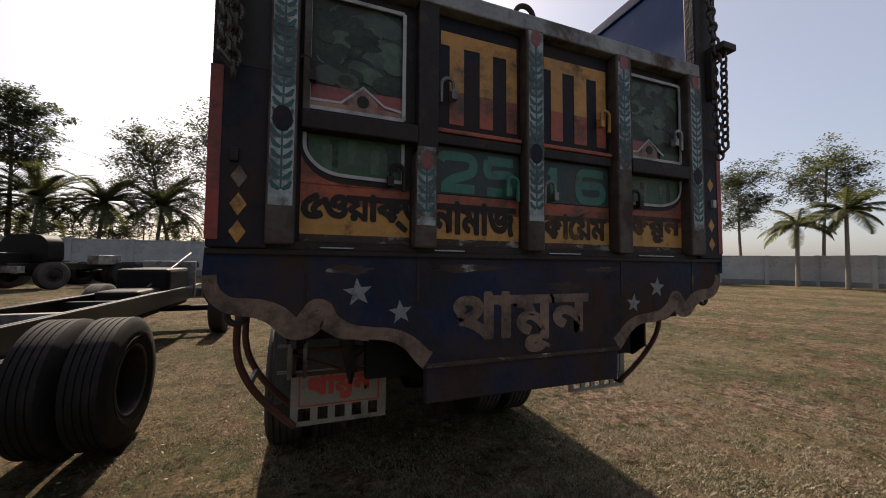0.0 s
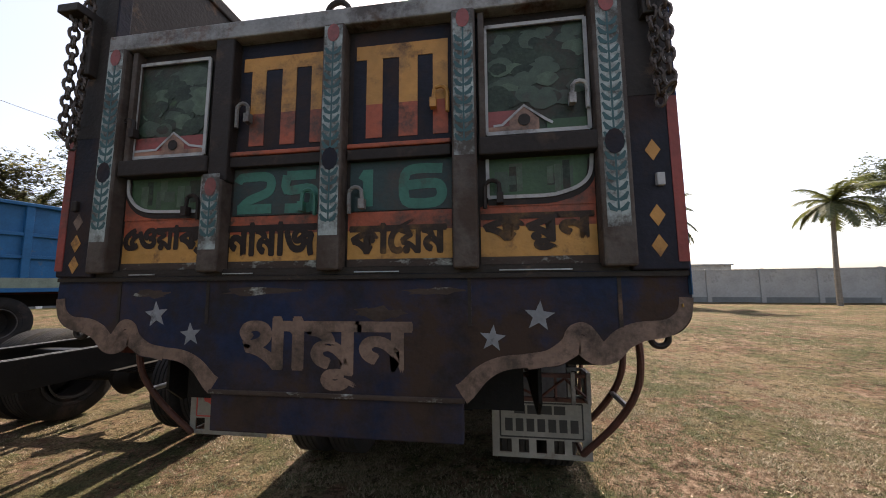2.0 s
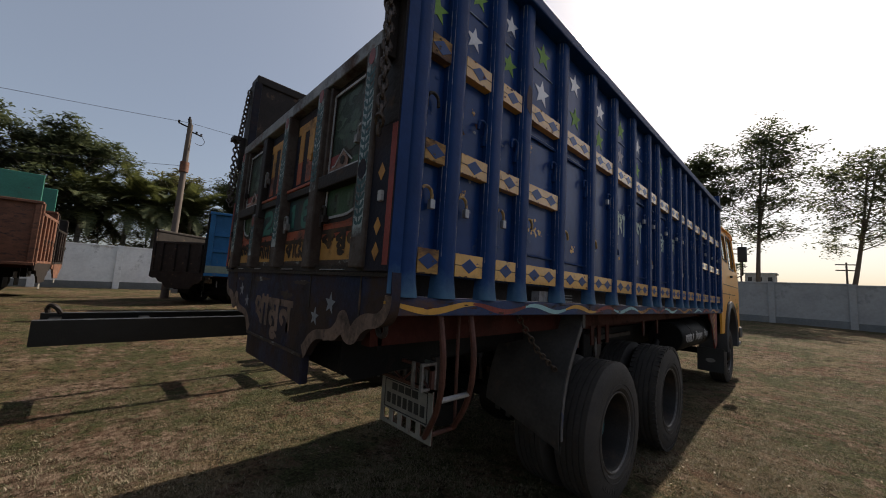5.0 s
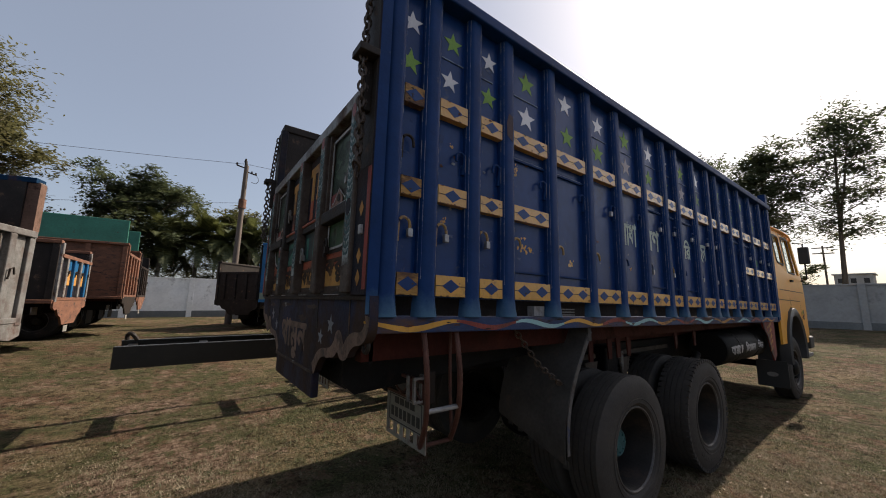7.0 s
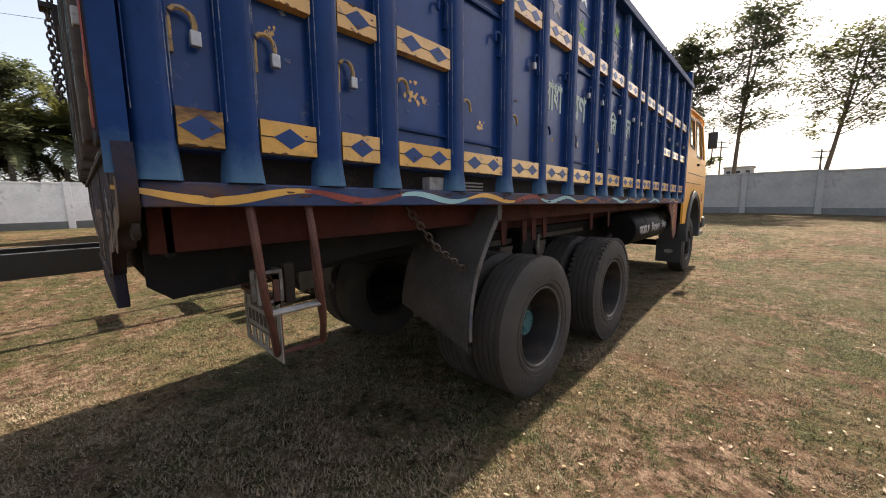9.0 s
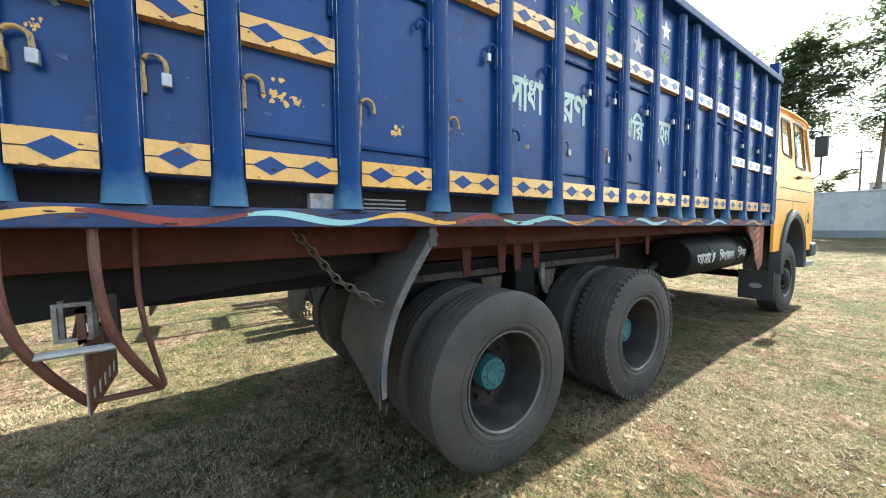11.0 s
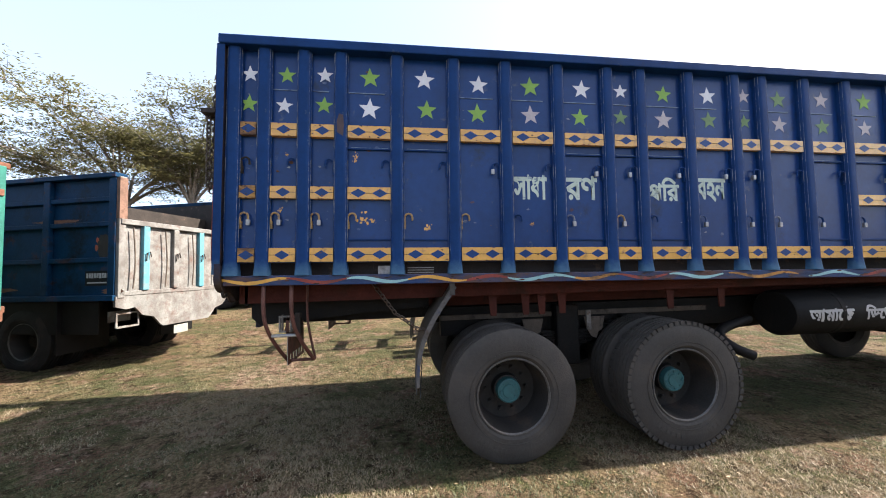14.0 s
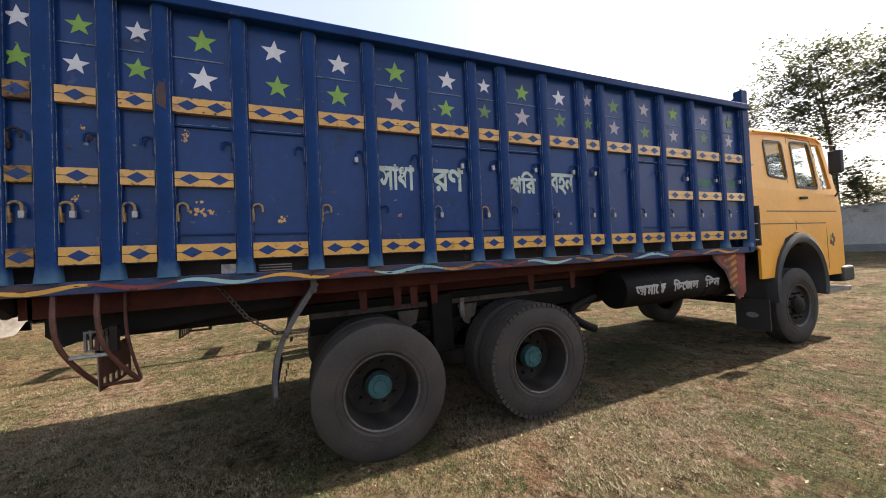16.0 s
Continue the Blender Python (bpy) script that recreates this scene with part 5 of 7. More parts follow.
for s in (-1, 1):
    part("gusset", boxed(s * 0.80 - 0.13, s * 0.80 + 0.13, 0.10, 0.12, 1.22, 1.385), M_BLACK, truck)
    part("hose", tube(bmesh.new(), curve_pts([(s * 0.86, 0.06, 1.36), (s * 0.90, 0.07, 1.29), (s * 0.90, 0.13, 1.27), (s * 0.88, 0.17, 1.31), (s * 0.86, 0.18, 1.38)]), 0.010, 8), M_MUDG, truck, "grey hose loop under the tail", smooth=True)
tb = bmesh.new()
plate(tb, [(0.06, 1.385), (0.06, 1.10), (0.13, 1.04), (0.6, 1.075), (0.95, 1.11), (1.5, 1.14), (1.5, 1.385)], lambda u, v, w: (-0.70 - w, u, v), 0.012)
part("tail_bracket", tb, M_BLACK, truck, "black steel tail bracket")
for yy in (2.09, 3.49):
    ax = bmesh.new()
    tube(ax, [(-0.9, yy, 0.505), (0.9, yy, 0.505)], 0.075, 12)
    lathe(ax, [(-0.05, 0.0), (-0.04, 0.12), (0.0, 0.2), (0.12, 0.22), (0.24, 0.2), (0.28, 0.12), (0.29, 0.0)], 20)
    bmesh.ops.translate(ax, verts=[v for v in ax.verts if abs(v.co.y) < 0.5 and v.co.y < yy - 0.3], vec=(0, yy, 0.505))
    part("rear_axle", ax, M_BLACK, truck, "black rear axle", smooth=True)
    for s in (-1, 1):
        wheel(truck, s * 1.025, yy, 0.497, s, True, r=0.497, lugs=0 if yy < 3 else 58)
for s in (-1, 1):
    sp = bmesh.new()
    for k in range(7):
        pts = [(0, -0.72 + 0.08 * k + (1.44 - 0.16 * k) * j / 10, 0.78 - 0.022 * k + 0.16 * ((j - 5) / 5) ** 2 * (1 - 0.1 * k)) for j in range(11)]
        for p, q in zip(pts, pts[1:]):
            box(sp, -0.04, 0.04, p[1], q[1] + 0.002, (p[2] + q[2]) / 2 - 0.009, (p[2] + q[2]) / 2 + 0.009)
    part("leaf_spring", sp, M_BLACK, truck, "black leaf spring pack", pose(s * 0.53, 2.79, 0.06))
    part("spring_hanger", boxed(s * 0.55 - 0.07, s * 0.55 + 0.07, 2.68, 2.90, 0.55, 1.1, bevel=0.02), M_BLACK, truck)
    part("shackle_plate", boxed(s * 0.60 - 0.01, s * 0.60 + 0.01, 2.98, 3.02, 0.86, 1.04), M_GREYRAIL, truck, "pale worn steel strap")
for s in (-1, 1):
    for y in (2.02, 2.30, 2.44, 2.62, 3.62, 4.12):
        part("sill_bracket", plate(bmesh.new(), [(y - 0.045, 1.385), (y + 0.045, 1.385), (y + 0.030, 1.06), (y - 0.020, 1.06)], lambda u, v, w, s=s: (s * (0.86 + w), u, v), 0.012), M_SUB, truck, "red oxide bracket")
    for y in (2.46, 3.06):
        part("spring_gusset", plate(bmesh.new(), [(y - 0.10, 0.98), (y + 0.10, 0.98), (y + 0.07, 0.86), (y + 0.03, 0.84), (y + 0.01, 0.78), (y - 0.04, 0.80), (y - 0.08, 0.88)], lambda u, v, w, s=s: (s * (0.59 + w), u, v), 0.012), M_DUSTY, truck, "dusty grey spring gusset")
    part("frame_strap", boxed(s * 0.50 - 0.012, s * 0.50 + 0.012, 1.62, 4.3, 0.985, 1.03), M_DUSTY, truck)
part("propshaft", tube(bmesh.new(), [(0, 3.3, 0.62), (0, 6.9, 0.85)], 0.05, 12), M_BLACK, truck, smooth=True)
part("tipping_ram", tube(bmesh.new(), [(0, 2.9, 0.95), (0, 4.6, 1.2)], 0.11, 14), M_BLACK, truck, "greasy black tipping ram", smooth=True)
part("exhaust_pipe", tube(bmesh.new(), curve_pts([(0.75, 4.5, 0.92), (0.82, 4.18, 0.86), (0.90, 4.05, 0.80), (0.99, 4.10, 0.72), (1.04, 4.22, 0.66)]), 0.042, 12), M_BLACK, truck, "sooty exhaust pipe", smooth=True)

# mudguard behind the rear wheel
for s in (-1, 1):
    mg = bmesh.new()
    curve = curve_pts([(0, 1.66, 1.345), (0, 1.60, 1.25), (0, 1.50, 1.10), (0, 1.42, 0.95), (0, 1.375, 0.80), (0, 1.36, 0.66), (0, 1.365, 0.53)], 4)
    rows = []
    for i, p in enumerate(curve):
        f = i / (len(curve) - 1)
        x0, x1 = s * (0.50 - 0.02 * f), s * (1.09 - 0.02 * f)
        jag = 0.0 if f < 0.6 else 0.17 * ((f - 0.6) / 0.4) ** 2
        rows.append([mg.verts.new((x, p.y + t + 0.05 * f * abs(x - x1) , p.z + jag * abs(x - x1) / 0.59)) for x, t in ((x0, 0), (x1, 0), (x1, 0.008), (x0, 0.008))])
    for q, r in zip(rows, rows[1:]):
        for j in range(4):
            mg.faces.new((q[j], q[(j + 1) % 4], r[(j + 1) % 4], r[j]))
    mg.faces.new(rows[0]), mg.faces.new(rows[-1][::-1])
    g = part("mudguard", mg, M_MUDG, truck, "bent dark steel mudguard", smooth=True)
    part("turned_lip", ribbon(bmesh.new(), [(p.y + 0.022, p.z) for p in curve[1:-2]], lambda f: 0.040 - 0.016 * f, lambda u, v, w, s=s: (s * (1.080 + w), u, v), 0.006), M_LIP, g, "scraped pale turned edge")
    part("mudguard_strap", boxed(s * 1.085 - 0.006, s * 1.085 + 0.006, 1.635, 1.675, 1.26, 1.37), M_MUDG, g)
    for k in range(6):
        x = s * (0.55 + 0.1 * k)
        part("rubber_tab", boxed(x - 0.02, x + 0.02, 1.385 + 0.05 * (1 - k / 6), 1.393 + 0.05 * (1 - k / 6), 0.62 - 0.024 * k, 0.665 - 0.024 * k), M_TRIMB, g)


# steps of bent tube, plates and their brackets
def steps(s):
    pts = [(1.09, 0.0, 1.385), (1.115, 0.005, 1.22), (1.10, 0.02, 1.08), (1.03, 0.060, 0.94), (0.91, 0.110, 0.795)]
    b = bmesh.new()
    tube(b, [(s * x, 0.295 + y, z) for x, y, z in curve_pts(pts)], 0.0138, 8)
    st = part("steps", b, M_TUBE, truck, "bent rusty brown tube steps", smooth=True)
    b = bmesh.new()
    tube(b, [(s * x, 0.485 + y, z) for x, y, z in curve_pts(pts)], 0.0138, 8)
    part("tube", b, M_TUBE, st, smooth=True)
    b = bmesh.new()
    tube(b, [(s * x, 0.56 + y * 0.3, z) for x, y, z in curve_pts([(0.95, 0, 1.385), (0.95, 0, 1.1), (0.91, 0.15, 0.80)])], 0.009, 8)
    part("brace", b, M_TUBE, st, smooth=True)
    part("tread", tube(bmesh.new(), [(s * 1.07, 0.33, 1.01), (s * 1.07, 0.53, 1.01)], 0.012, 8), M_LOCK, st, "worn bright tread bar")
    part("tread", tube(bmesh.new(), [(s * 0.91, 0.40, 0.795), (s * 0.91, 0.60, 0.795)], 0.011, 8), M_TUBE, st)


steps(1), steps(-1)
for s in (-1, 1):
    b = bmesh.new()
    for y in (0.345, 0.425):
        box(b, s * 0.93 - 0.008, s * 0.93 + 0.008, y, y + 0.012, 1.01, 1.135)
        box(b, s * 0.87 - 0.008, s * 0.87 + 0.008, y, y + 0.012, 1.01, 1.135)
    for z in (1.01, 1.123):
        box(b, s * 0.93 - 0.008, s * 0.93 + 0.008, 0.357, 0.425, z, z + 0.012)
        box(b, s * 0.93 - 0.052, s * 0.93 - 0.008, 0.425, 0.437, z, z + 0.012)
    part("lamp_frame", b, M_GREYRAIL, truck, "small open steel lamp frame")
    part("lamp_box", boxed(s * 0.89 - 0.02, s * 0.89 + 0.02, 0.455, 0.495, 0.99, 1.15, bevel=0.004), M_BROWN, truck, "dark rusty lamp box")
for s in (-1, 1):
    b = bmesh.new()
    c = 0.745 if s > 0 else -0.72
    zp = 0.885 if s > 0 else 0.905
    for x0, x1, z0, z1 in ((c - 0.2, c + 0.2, 1.10, 1.115), (c - 0.2, c + 0.2, 1.0, 1.015), (c + 0.185, c + 0.2, 1.0, 1.115), (c - 0.2, c - 0.185, 1.0, 1.115), (c + 0.06, c + 0.07, 1.0, 1.10)):
        box(b, x0, x1, 0.40, 0.42, z0, z1)
    for p, q in (((c - 0.19, 0.39, 1.10), (c, 0.39, 1.02)), ((c, 0.39, 1.02), (c + 0.10, 0.39, 1.10)), ((c + 0.10, 0.39, 1.10), (c + 0.19, 0.39, 1.02))):
        tube(b, [p, q], 0.006, 5)
    part("plate_bracket", b, M_TUBE, truck, "rusty steel bracket frame")
    pb, pk = bmesh.new(), bmesh.new()
    cut = [(-0.205, 0.205, -0.045, 0.119), (-0.205, 0.205, -0.119, -0.100)] + [(x0, x0 + 0.030, -0.100, -0.045) for x0 in (-0.205, -0.124, -0.0515, 0.021, 0.0935)] + [(0.166, 0.205, -0.100, -0.045)]
    for x0, x1, z0, z1 in cut:   # a row of cut-outs along the foot
        box(pb, c + x0, c + x1, 0.410, 0.4145, zp + z0, zp + z1)
        box(pk, c + x0, c + x1, 0.4146, 0.419, zp + z0, zp + z1)
    pl = part("tail_plate", pb, M_PLATE, truck, "dirty white tail plate with red lettering" if s < 0 else "dirty white tail plate with dark marks")
    part("plate_back", pk, M_TUBE, pl, "rusty brown plate back")
    to = lambda u, v, w, c=c: (c + u, 0.4095 - w, zp + v)
    fr = bmesh.new()
    for p, q in (((-0.17, 0.105), (0.17, 0.105)), ((-0.17, -0.035), (0.17, -0.035)), ((-0.17, 0.105), (-0.17, -0.035)), ((0.17, 0.105), (0.17, -0.035))):
        ribbon(fr, [p, q], 0.006, to, 0.001)
    part("border_line", fr, M_REDLETTER if s < 0 else M_TRIMB, pl)
    if s < 0:
        text_part("lettering", "থামুন", 0.28, 0.115, lambda u, v, w, c=c: (c + u, 0.4095 - w, zp + 0.035 + v), M_REDLETTER, pl, "red painted lettering", bold=0.004)
    else:
        bars = [(-0.11 + 0.055 * q, -0.064 + 0.055 * q, 0.060, 0.095) for q in range(4)] + [(-0.15 + 0.045 * q, -0.118 + 0.045 * q, -0.012, 0.040) for q in range(7)]
        for x0, x1, z0, z1 in bars:
            part("dark_bar", plate(bmesh.new(), rect(x0, x1, z0, z1), to, 0.001), M_TRIMB, pl)

# fuel tank with lettering, painted guard and cab front end
tank = part("fuel_tank", lathe(bmesh.new(), [(0, 0.001), (0, 0.195), (0.02, 0.21), (1.68, 0.21), (1.70, 0.195), (1.70, 0.001)], 32, "y"), M_BLACK, truck, "black cylindrical fuel tank with white lettering", pose(0.80, 4.72, 0.975), True)
for y in (0.45, 1.25):
    part("tank_strap", lathe(bmesh.new(), [(y, 0.205), (y, 0.2135), (y + 0.04, 0.2135), (y + 0.04, 0.205)], 32, "y"), M_BLACK, tank, smooth=True)
for s, c, w in (("আমােক".replace("েক", "েক"), 0.34, 0.46), ("িডেজল", 0.90, 0.42), ("িদন", 1.36, 0.26)):
    text_part("lettering", s, w, 0.135, lambda u, v, ww, c=c: ((0.2115 + ww) * math.cos(v / 0.2115), c + u, (0.2115 + ww) * math.sin(v / 0.2115)), M_FRAMEP, tank, "white painted lettering", bold=0.004, strips=10)
part("air_tank", lathe(bmesh.new(), [(0, 0.01), (0.02, 0.12), (0.6, 0.12), (0.62, 0.01)], 24, "y"), M_BLACK, truck, "black air tank", pose(-0.8, 4.9, 0.95), True)
gd = part("side_guard", plate(bmesh.new(), [(5.98, 1.33), (6.62, 1.33), (6.60, 0.80), (6.46, 0.72), (6.36, 0.86), (6.25, 1.10), (6.05, 1.22)], lambda u, v, w: (1.05 + w, u, v), 0.02), M_RED, truck, "painted guard with red and yellow feathers")
for k in range(5):
    part("painted_feather", ribbon(bmesh.new(), [(6.44, 1.27 - 0.085 * k), (6.33, 1.22 - 0.085 * k), (6.22 + 0.02 * k, 1.20 - 0.08 * k)], lambda f: 0.045 - 0.02 * f, lambda u, v, w: (1.0705 + w, u, v), 0.0015), M_AMBER, gd)
part("dark_edge", ribbon(bmesh.new(), [(6.03, 1.30), (6.10, 1.18), (6.22, 1.10), (6.34, 0.86), (6.44, 0.75)], 0.03, lambda u, v, w: (1.0705 + w, u, v), 0.002), M_TRIMB, gd)


def rounded(pts, r=0.04, n=4):
    """Round the corners of an outline."""
    out = []
    k = len(pts)
    for i in range(k):
        p, a, b = Vector(pts[i]), Vector(pts[i - 1]), Vector(pts[(i + 1) % k])
        u, v = (a - p), (b - p)
        q = min(r, u.length / 2.2, v.length / 2.2)
        p0, p1 = p + u.normalized() * q, p + v.normalized() * q
        for j in range(n + 1):
            t = j / n
            out.append(tuple((1 - t) ** 2 * p0 + 2 * t * (1 - t) * p + t * t * p1))
    return out


def cab(parent, y0, paint, mirror=True):
    """A forward-control lorry cab: y0 is its back; the nose is 2.1 m ahead. Sides have real window openings."""
    W = 1.10
    wins = [[(0.36, 2.24), (0.78, 2.20), (0.76, 2.70), (0.36, 2.70)], [(0.98, 2.10), (1.50, 2.08), (1.42, 2.72), (0.97, 2.72)]]
    body = None
    for s in (-1, 1):
        # side sheet with holes: built as strips between the openings
        bm = bmesh.new()
        to = lambda u, v, w, s=s: (s * (W - 0.03 * max(0, (v - 2.0)) / 0.84 * 2 + w - 0.03), y0 + u, v)
        low = [(0.0, 1.33), (0.06, 1.30), (0.06, 0.93), (0.42, 0.93), (0.42, 0.92), (0.46, 0.90), (0.50, 1.25), (0.62, 1.42), (0.86, 1.50), (1.12, 1.46), (1.34, 1.30), (1.46, 1.05), (1.52, 0.86), (2.02, 0.86), (2.10, 1.0), (2.10, 1.70), (2.03, 2.0), (2.0, 2.08), (0.0, 2.08)]
        plate(bm, low, to, 0.03)
        for quad in ([(0.0, 2.08), (0.36, 2.08), (0.36, 2.72), (0.0, 2.72)], [(0.36, 2.08), (0.80, 2.08), (0.78, 2.20), (0.36, 2.24)], [(0.80, 2.08), (0.97, 2.08), (0.96, 2.72), (0.76, 2.72)], [(1.50, 2.08), (1.62, 2.08), (1.50, 2.72), (1.42, 2.72)], [(1.88, 2.08), (2.0, 2.08), (1.80, 2.74), (1.72, 2.72)], [(0.0, 2.72), (1.80, 2.72), (1.66, 2.82), (0.10, 2.82)]):
            plate(bm, quad, to, 0.03)
        ob = part("cab_side", bm, paint, parent, "yellow painted cab side with door")
        if body is None:
            body = ob
        for wv in wins:
            sill = bmesh.new()
            ring = rounded(wv, 0.06)
            ribbon(sill, ring + [ring[0]], 0.03, lambda u, v, w, to=to: to(u, v, 0.032 + w), 0.008)
            part("window_rubber", sill, M_TRIMB, ob, "black window rubber")
            gl = part("window_pane", plate(bmesh.new(), wv, lambda u, v, w, to=to: to(u, v, 0.012 + w), 0.004), M_GLASS, ob, "clear window pane")
            gl.visible_shadow = False
        gl = part("window_pane", plate(bmesh.new(), [(1.62, 2.10), (1.86, 2.10), (1.72, 2.70), (1.50, 2.70)], lambda u, v, w, to=to: to(u, v, 0.012 + w), 0.004), M_GLASS, ob)
        gl.visible_shadow = False
        seam = bmesh.new()
        for line in ([(0.90, 1.52), (0.90, 2.78)], [(1.66, 0.95), (1.66, 2.10), (1.48, 2.76)], [(0.90, 2.78), (1.48, 2.76)], [(0.0, 1.62), (1.64, 1.60)], [(0.25, 1.78), (1.95, 1.76)]):
            ribbon(seam, line, 0.012, lambda u, v, w, to=to: to(u, v, 0.0305 + w), 0.002)
        part("panel_seam", seam, M_TAN, ob)
        part("door_handle", plate(bmesh.new(), rect(1.02, 1.16, 1.93, 1.965), lambda u, v, w, to=to: to(u, v, 0.03 + w), 0.03), M_BROWN, ob, "dark door handle")
        # wheel arch
        fl = bmesh.new()
        arc = [(0.93 + 0.62 * math.cos(t), 0.78 + 0.70 * math.sin(t)) for t in [math.pi * (-0.08 + 1.16 * j / 18) for j in range(19)]]
        inn = [(0.93 + 0.54 * math.cos(t), 0.78 + 0.58 * math.sin(t)) for t in [math.pi * (-0.08 + 1.16 * j / 18) for j in range(19)]]
        rows = []
        for (a, b), (c, d) in zip(arc, inn):
            rows.append([fl.verts.new((s * x, y0 + u, v)) for x, u, v in ((W - 0.10, a, b), (W + 0.03, a, b), (W + 0.05, (a + c) / 2, (b + d) / 2), (W + 0.03, c, d), (W - 0.40, c, d))])
        for q, r in zip(rows, rows[1:]):
            for j in range(4):
                fl.faces.new((q[j], q[j + 1], r[j + 1], r[j]))
        part("wheel_arch", fl, M_FLARE, parent, "grey plastic wheel arch", smooth=True)
        if mirror:
            mm = bmesh.new()
            tube(mm, [(s * 1.08, y0 + 1.78, 2.70), (s * 1.22, y0 + 1.70, 2.66), (s * 1.22, y0 + 1.72, 2.02), (s * 1.09, y0 + 1.98, 1.98)], 0.013, 6)
            arm = part("mirror_arm", mm, M_TRIMB, parent, "black mirror arm", smooth=True)
            part("mirror", boxed(s * 1.22 - 0.075, s * 1.22 + 0.075, y0 + 1.68, y0 + 1.74, 2.28, 2.60, bevel=0.02), M_MIRROR, arm, "black door mirror")
    # roof, back, front
    rf = bmesh.new()
    prof = [(-1.0, 2.815), (-0.97, 2.86), (-0.75, 2.895), (0, 2.91), (0.75, 2.895), (0.97, 2.86), (1.0, 2.815)]
    rows = []
    for u, dz, k in ((0.0, -0.03, 1.0), (0.12, 0, 1.0), (1.5, 0, 1.0), (1.72, -0.06, 0.985), (1.80, -0.12, 0.98)):
        rows.append([rf.verts.new((x * k * 1.055, y0 + u, z + dz)) for x, z in prof])
    for q, r in zip(rows, rows[1:]):
        for j in range(len(prof) - 1):
            rf.faces.new((q[j], q[j + 1], r[j + 1], r[j]))
    roof = part("cab_roof", rf, M_CABROOF, parent, "pale yellow cab roof", smooth=True)
    so = roof.modifiers.new("thick", "SOLIDIFY")
    so.thickness = 0.03
    part("cab_back", boxed(-1.05, 1.05, y0 - 0.0, y0 + 0.04, 1.33, 2.82), paint, parent, "yellow cab back wall")
    nose = bmesh.new()
    plate(nose, [(-1.07, 0.86), (1.07, 0.86), (1.07, 2.0), (-1.07, 2.0)], lambda u, v, w: (u, y0 + 2.09 - 0.06 * max(0, (v - 1.7) / 0.3) + w, v), 0.03)
    for a, b in ((-1.07, -1.0), (1.0, 1.07)):
        plate(nose, [(a, 2.0), (b, 2.0), (b * 0.98, 2.78), (a * 0.98, 2.78)], lambda u, v, w: (u, y0 + 2.03 - 0.27 * (v - 2.0) / 0.78 + w, v), 0.03)
    part("cab_nose", nose, paint, parent, "yellow cab nose")
    wsn = part("windscreen", plate(bmesh.new(), [(-1.0, 2.0), (1.0, 2.0), (0.98, 2.76), (-0.98, 2.76)], lambda u, v, w: (u, y0 + 2.04 - 0.27 * (v - 2.0) / 0.78 + w, v), 0.005), M_GLASS, parent, "clear windscreen")
    wsn.visible_shadow = False
    part("cab_floor", boxed(-1.04, 1.04, y0 + 0.04, y0 + 2.08, 1.30, 1.34), M_BLACK, parent)
    part("seat", boxed(0.25, 0.85, y0 + 0.75, y0 + 1.25, 1.5, 1.95, bevel=0.05), M_TRIMB, parent, "dark driver seat")
    part("seat_back", boxed(0.25, 0.85, y0 + 0.62, y0 + 0.76, 1.9, 2.35, bevel=0.04), M_TRIMB, parent)
    sw = bmesh.new()
    lathe(sw, [(0.013 * math.cos(t), 0.23 + 0.013 * math.sin(t)) for t in [6.2832 * j / 6 for j in range(6)]], 24, "z", closed=True)
    part("steering_wheel", sw, M_TRIMB, parent, "", pose(0.55, y0 + 1.45, 2.12, 55), True)
    part("dashboard", boxed(-1.0, 1.0, y0 + 1.65, y0 + 2.02, 1.6, 2.02, bevel=0.05), M_TRIMB, parent)
    part("bumper", boxed(-1.12, 1.12, y0 + 1.98, y0 + 2.32, 0.74, 0.96, bevel=0.03), M_TRIMB, parent, "black steel bumper")
    part("bumper_step", boxed(-1.10, 1.10, y0 + 1.60, y0 + 2.25, 0.60, 0.66, bevel=0.01), M_GREYRAIL, parent, "grey bumper step")
    part("engine_block", boxed(-0.42, 0.42, y0 + 0.2, y0 + 1.8, 0.62, 1.30, bevel=0.04), M_BLACK, parent)


cab(truck, 6.83, M_CAB)
# decals, dents and details of the painted cab
for k in range(5):
    part("painted_flower", plate(bmesh.new(), [(8.62 + 0.05 * math.cos(1.25 * k) + 0.028 * math.cos(t), 1.36 + 0.06 * math.sin(1.25 * k) + 0.04 * math.sin(t)) for t in [6.2832 * j / 8 for j in range(8)]], lambda u, v, w: (1.1015 + w, u, v), 0.001 + 0.0002 * k), (M_RED, M_TEAL, M_GREENP)[k % 3], truck)
part("rain_gutter", tube(bmesh.new(), curve_pts([(1.075, 6.95, 2.80), (1.075, 7.7, 2.815), (1.07, 8.35, 2.80), (1.06, 8.55, 2.74)]), 0.014, 6), M_CAB, truck, smooth=True)
for s in (-1, 1):
    wheel(truck, s * 0.94, 7.76, 0.505, s, False, front=True)
ax = bmesh.new()
tube(ax, [(-0.9, 7.76, 0.505), (0.9, 7.76, 0.505)], 0.06, 10)
part("front_axle", ax, M_BLACK, truck, smooth=True)
flap = part("mudflap", boxed(0.72, 1.10, 7.00, 7.015, 0.26, 0.66), M_TRIMB, truck, "black rubber mudflap with an oval mark")
part("oval_mark", plate(bmesh.new(), [(0.91 + 0.07 * math.cos(t), 0.45 + 0.035 * math.sin(t)) for t in [6.2832 * j / 16 for j in range(16)]], lambda u, v, w: (u, 6.9995 - w, v), 0.001), M_GREYRAIL, flap)
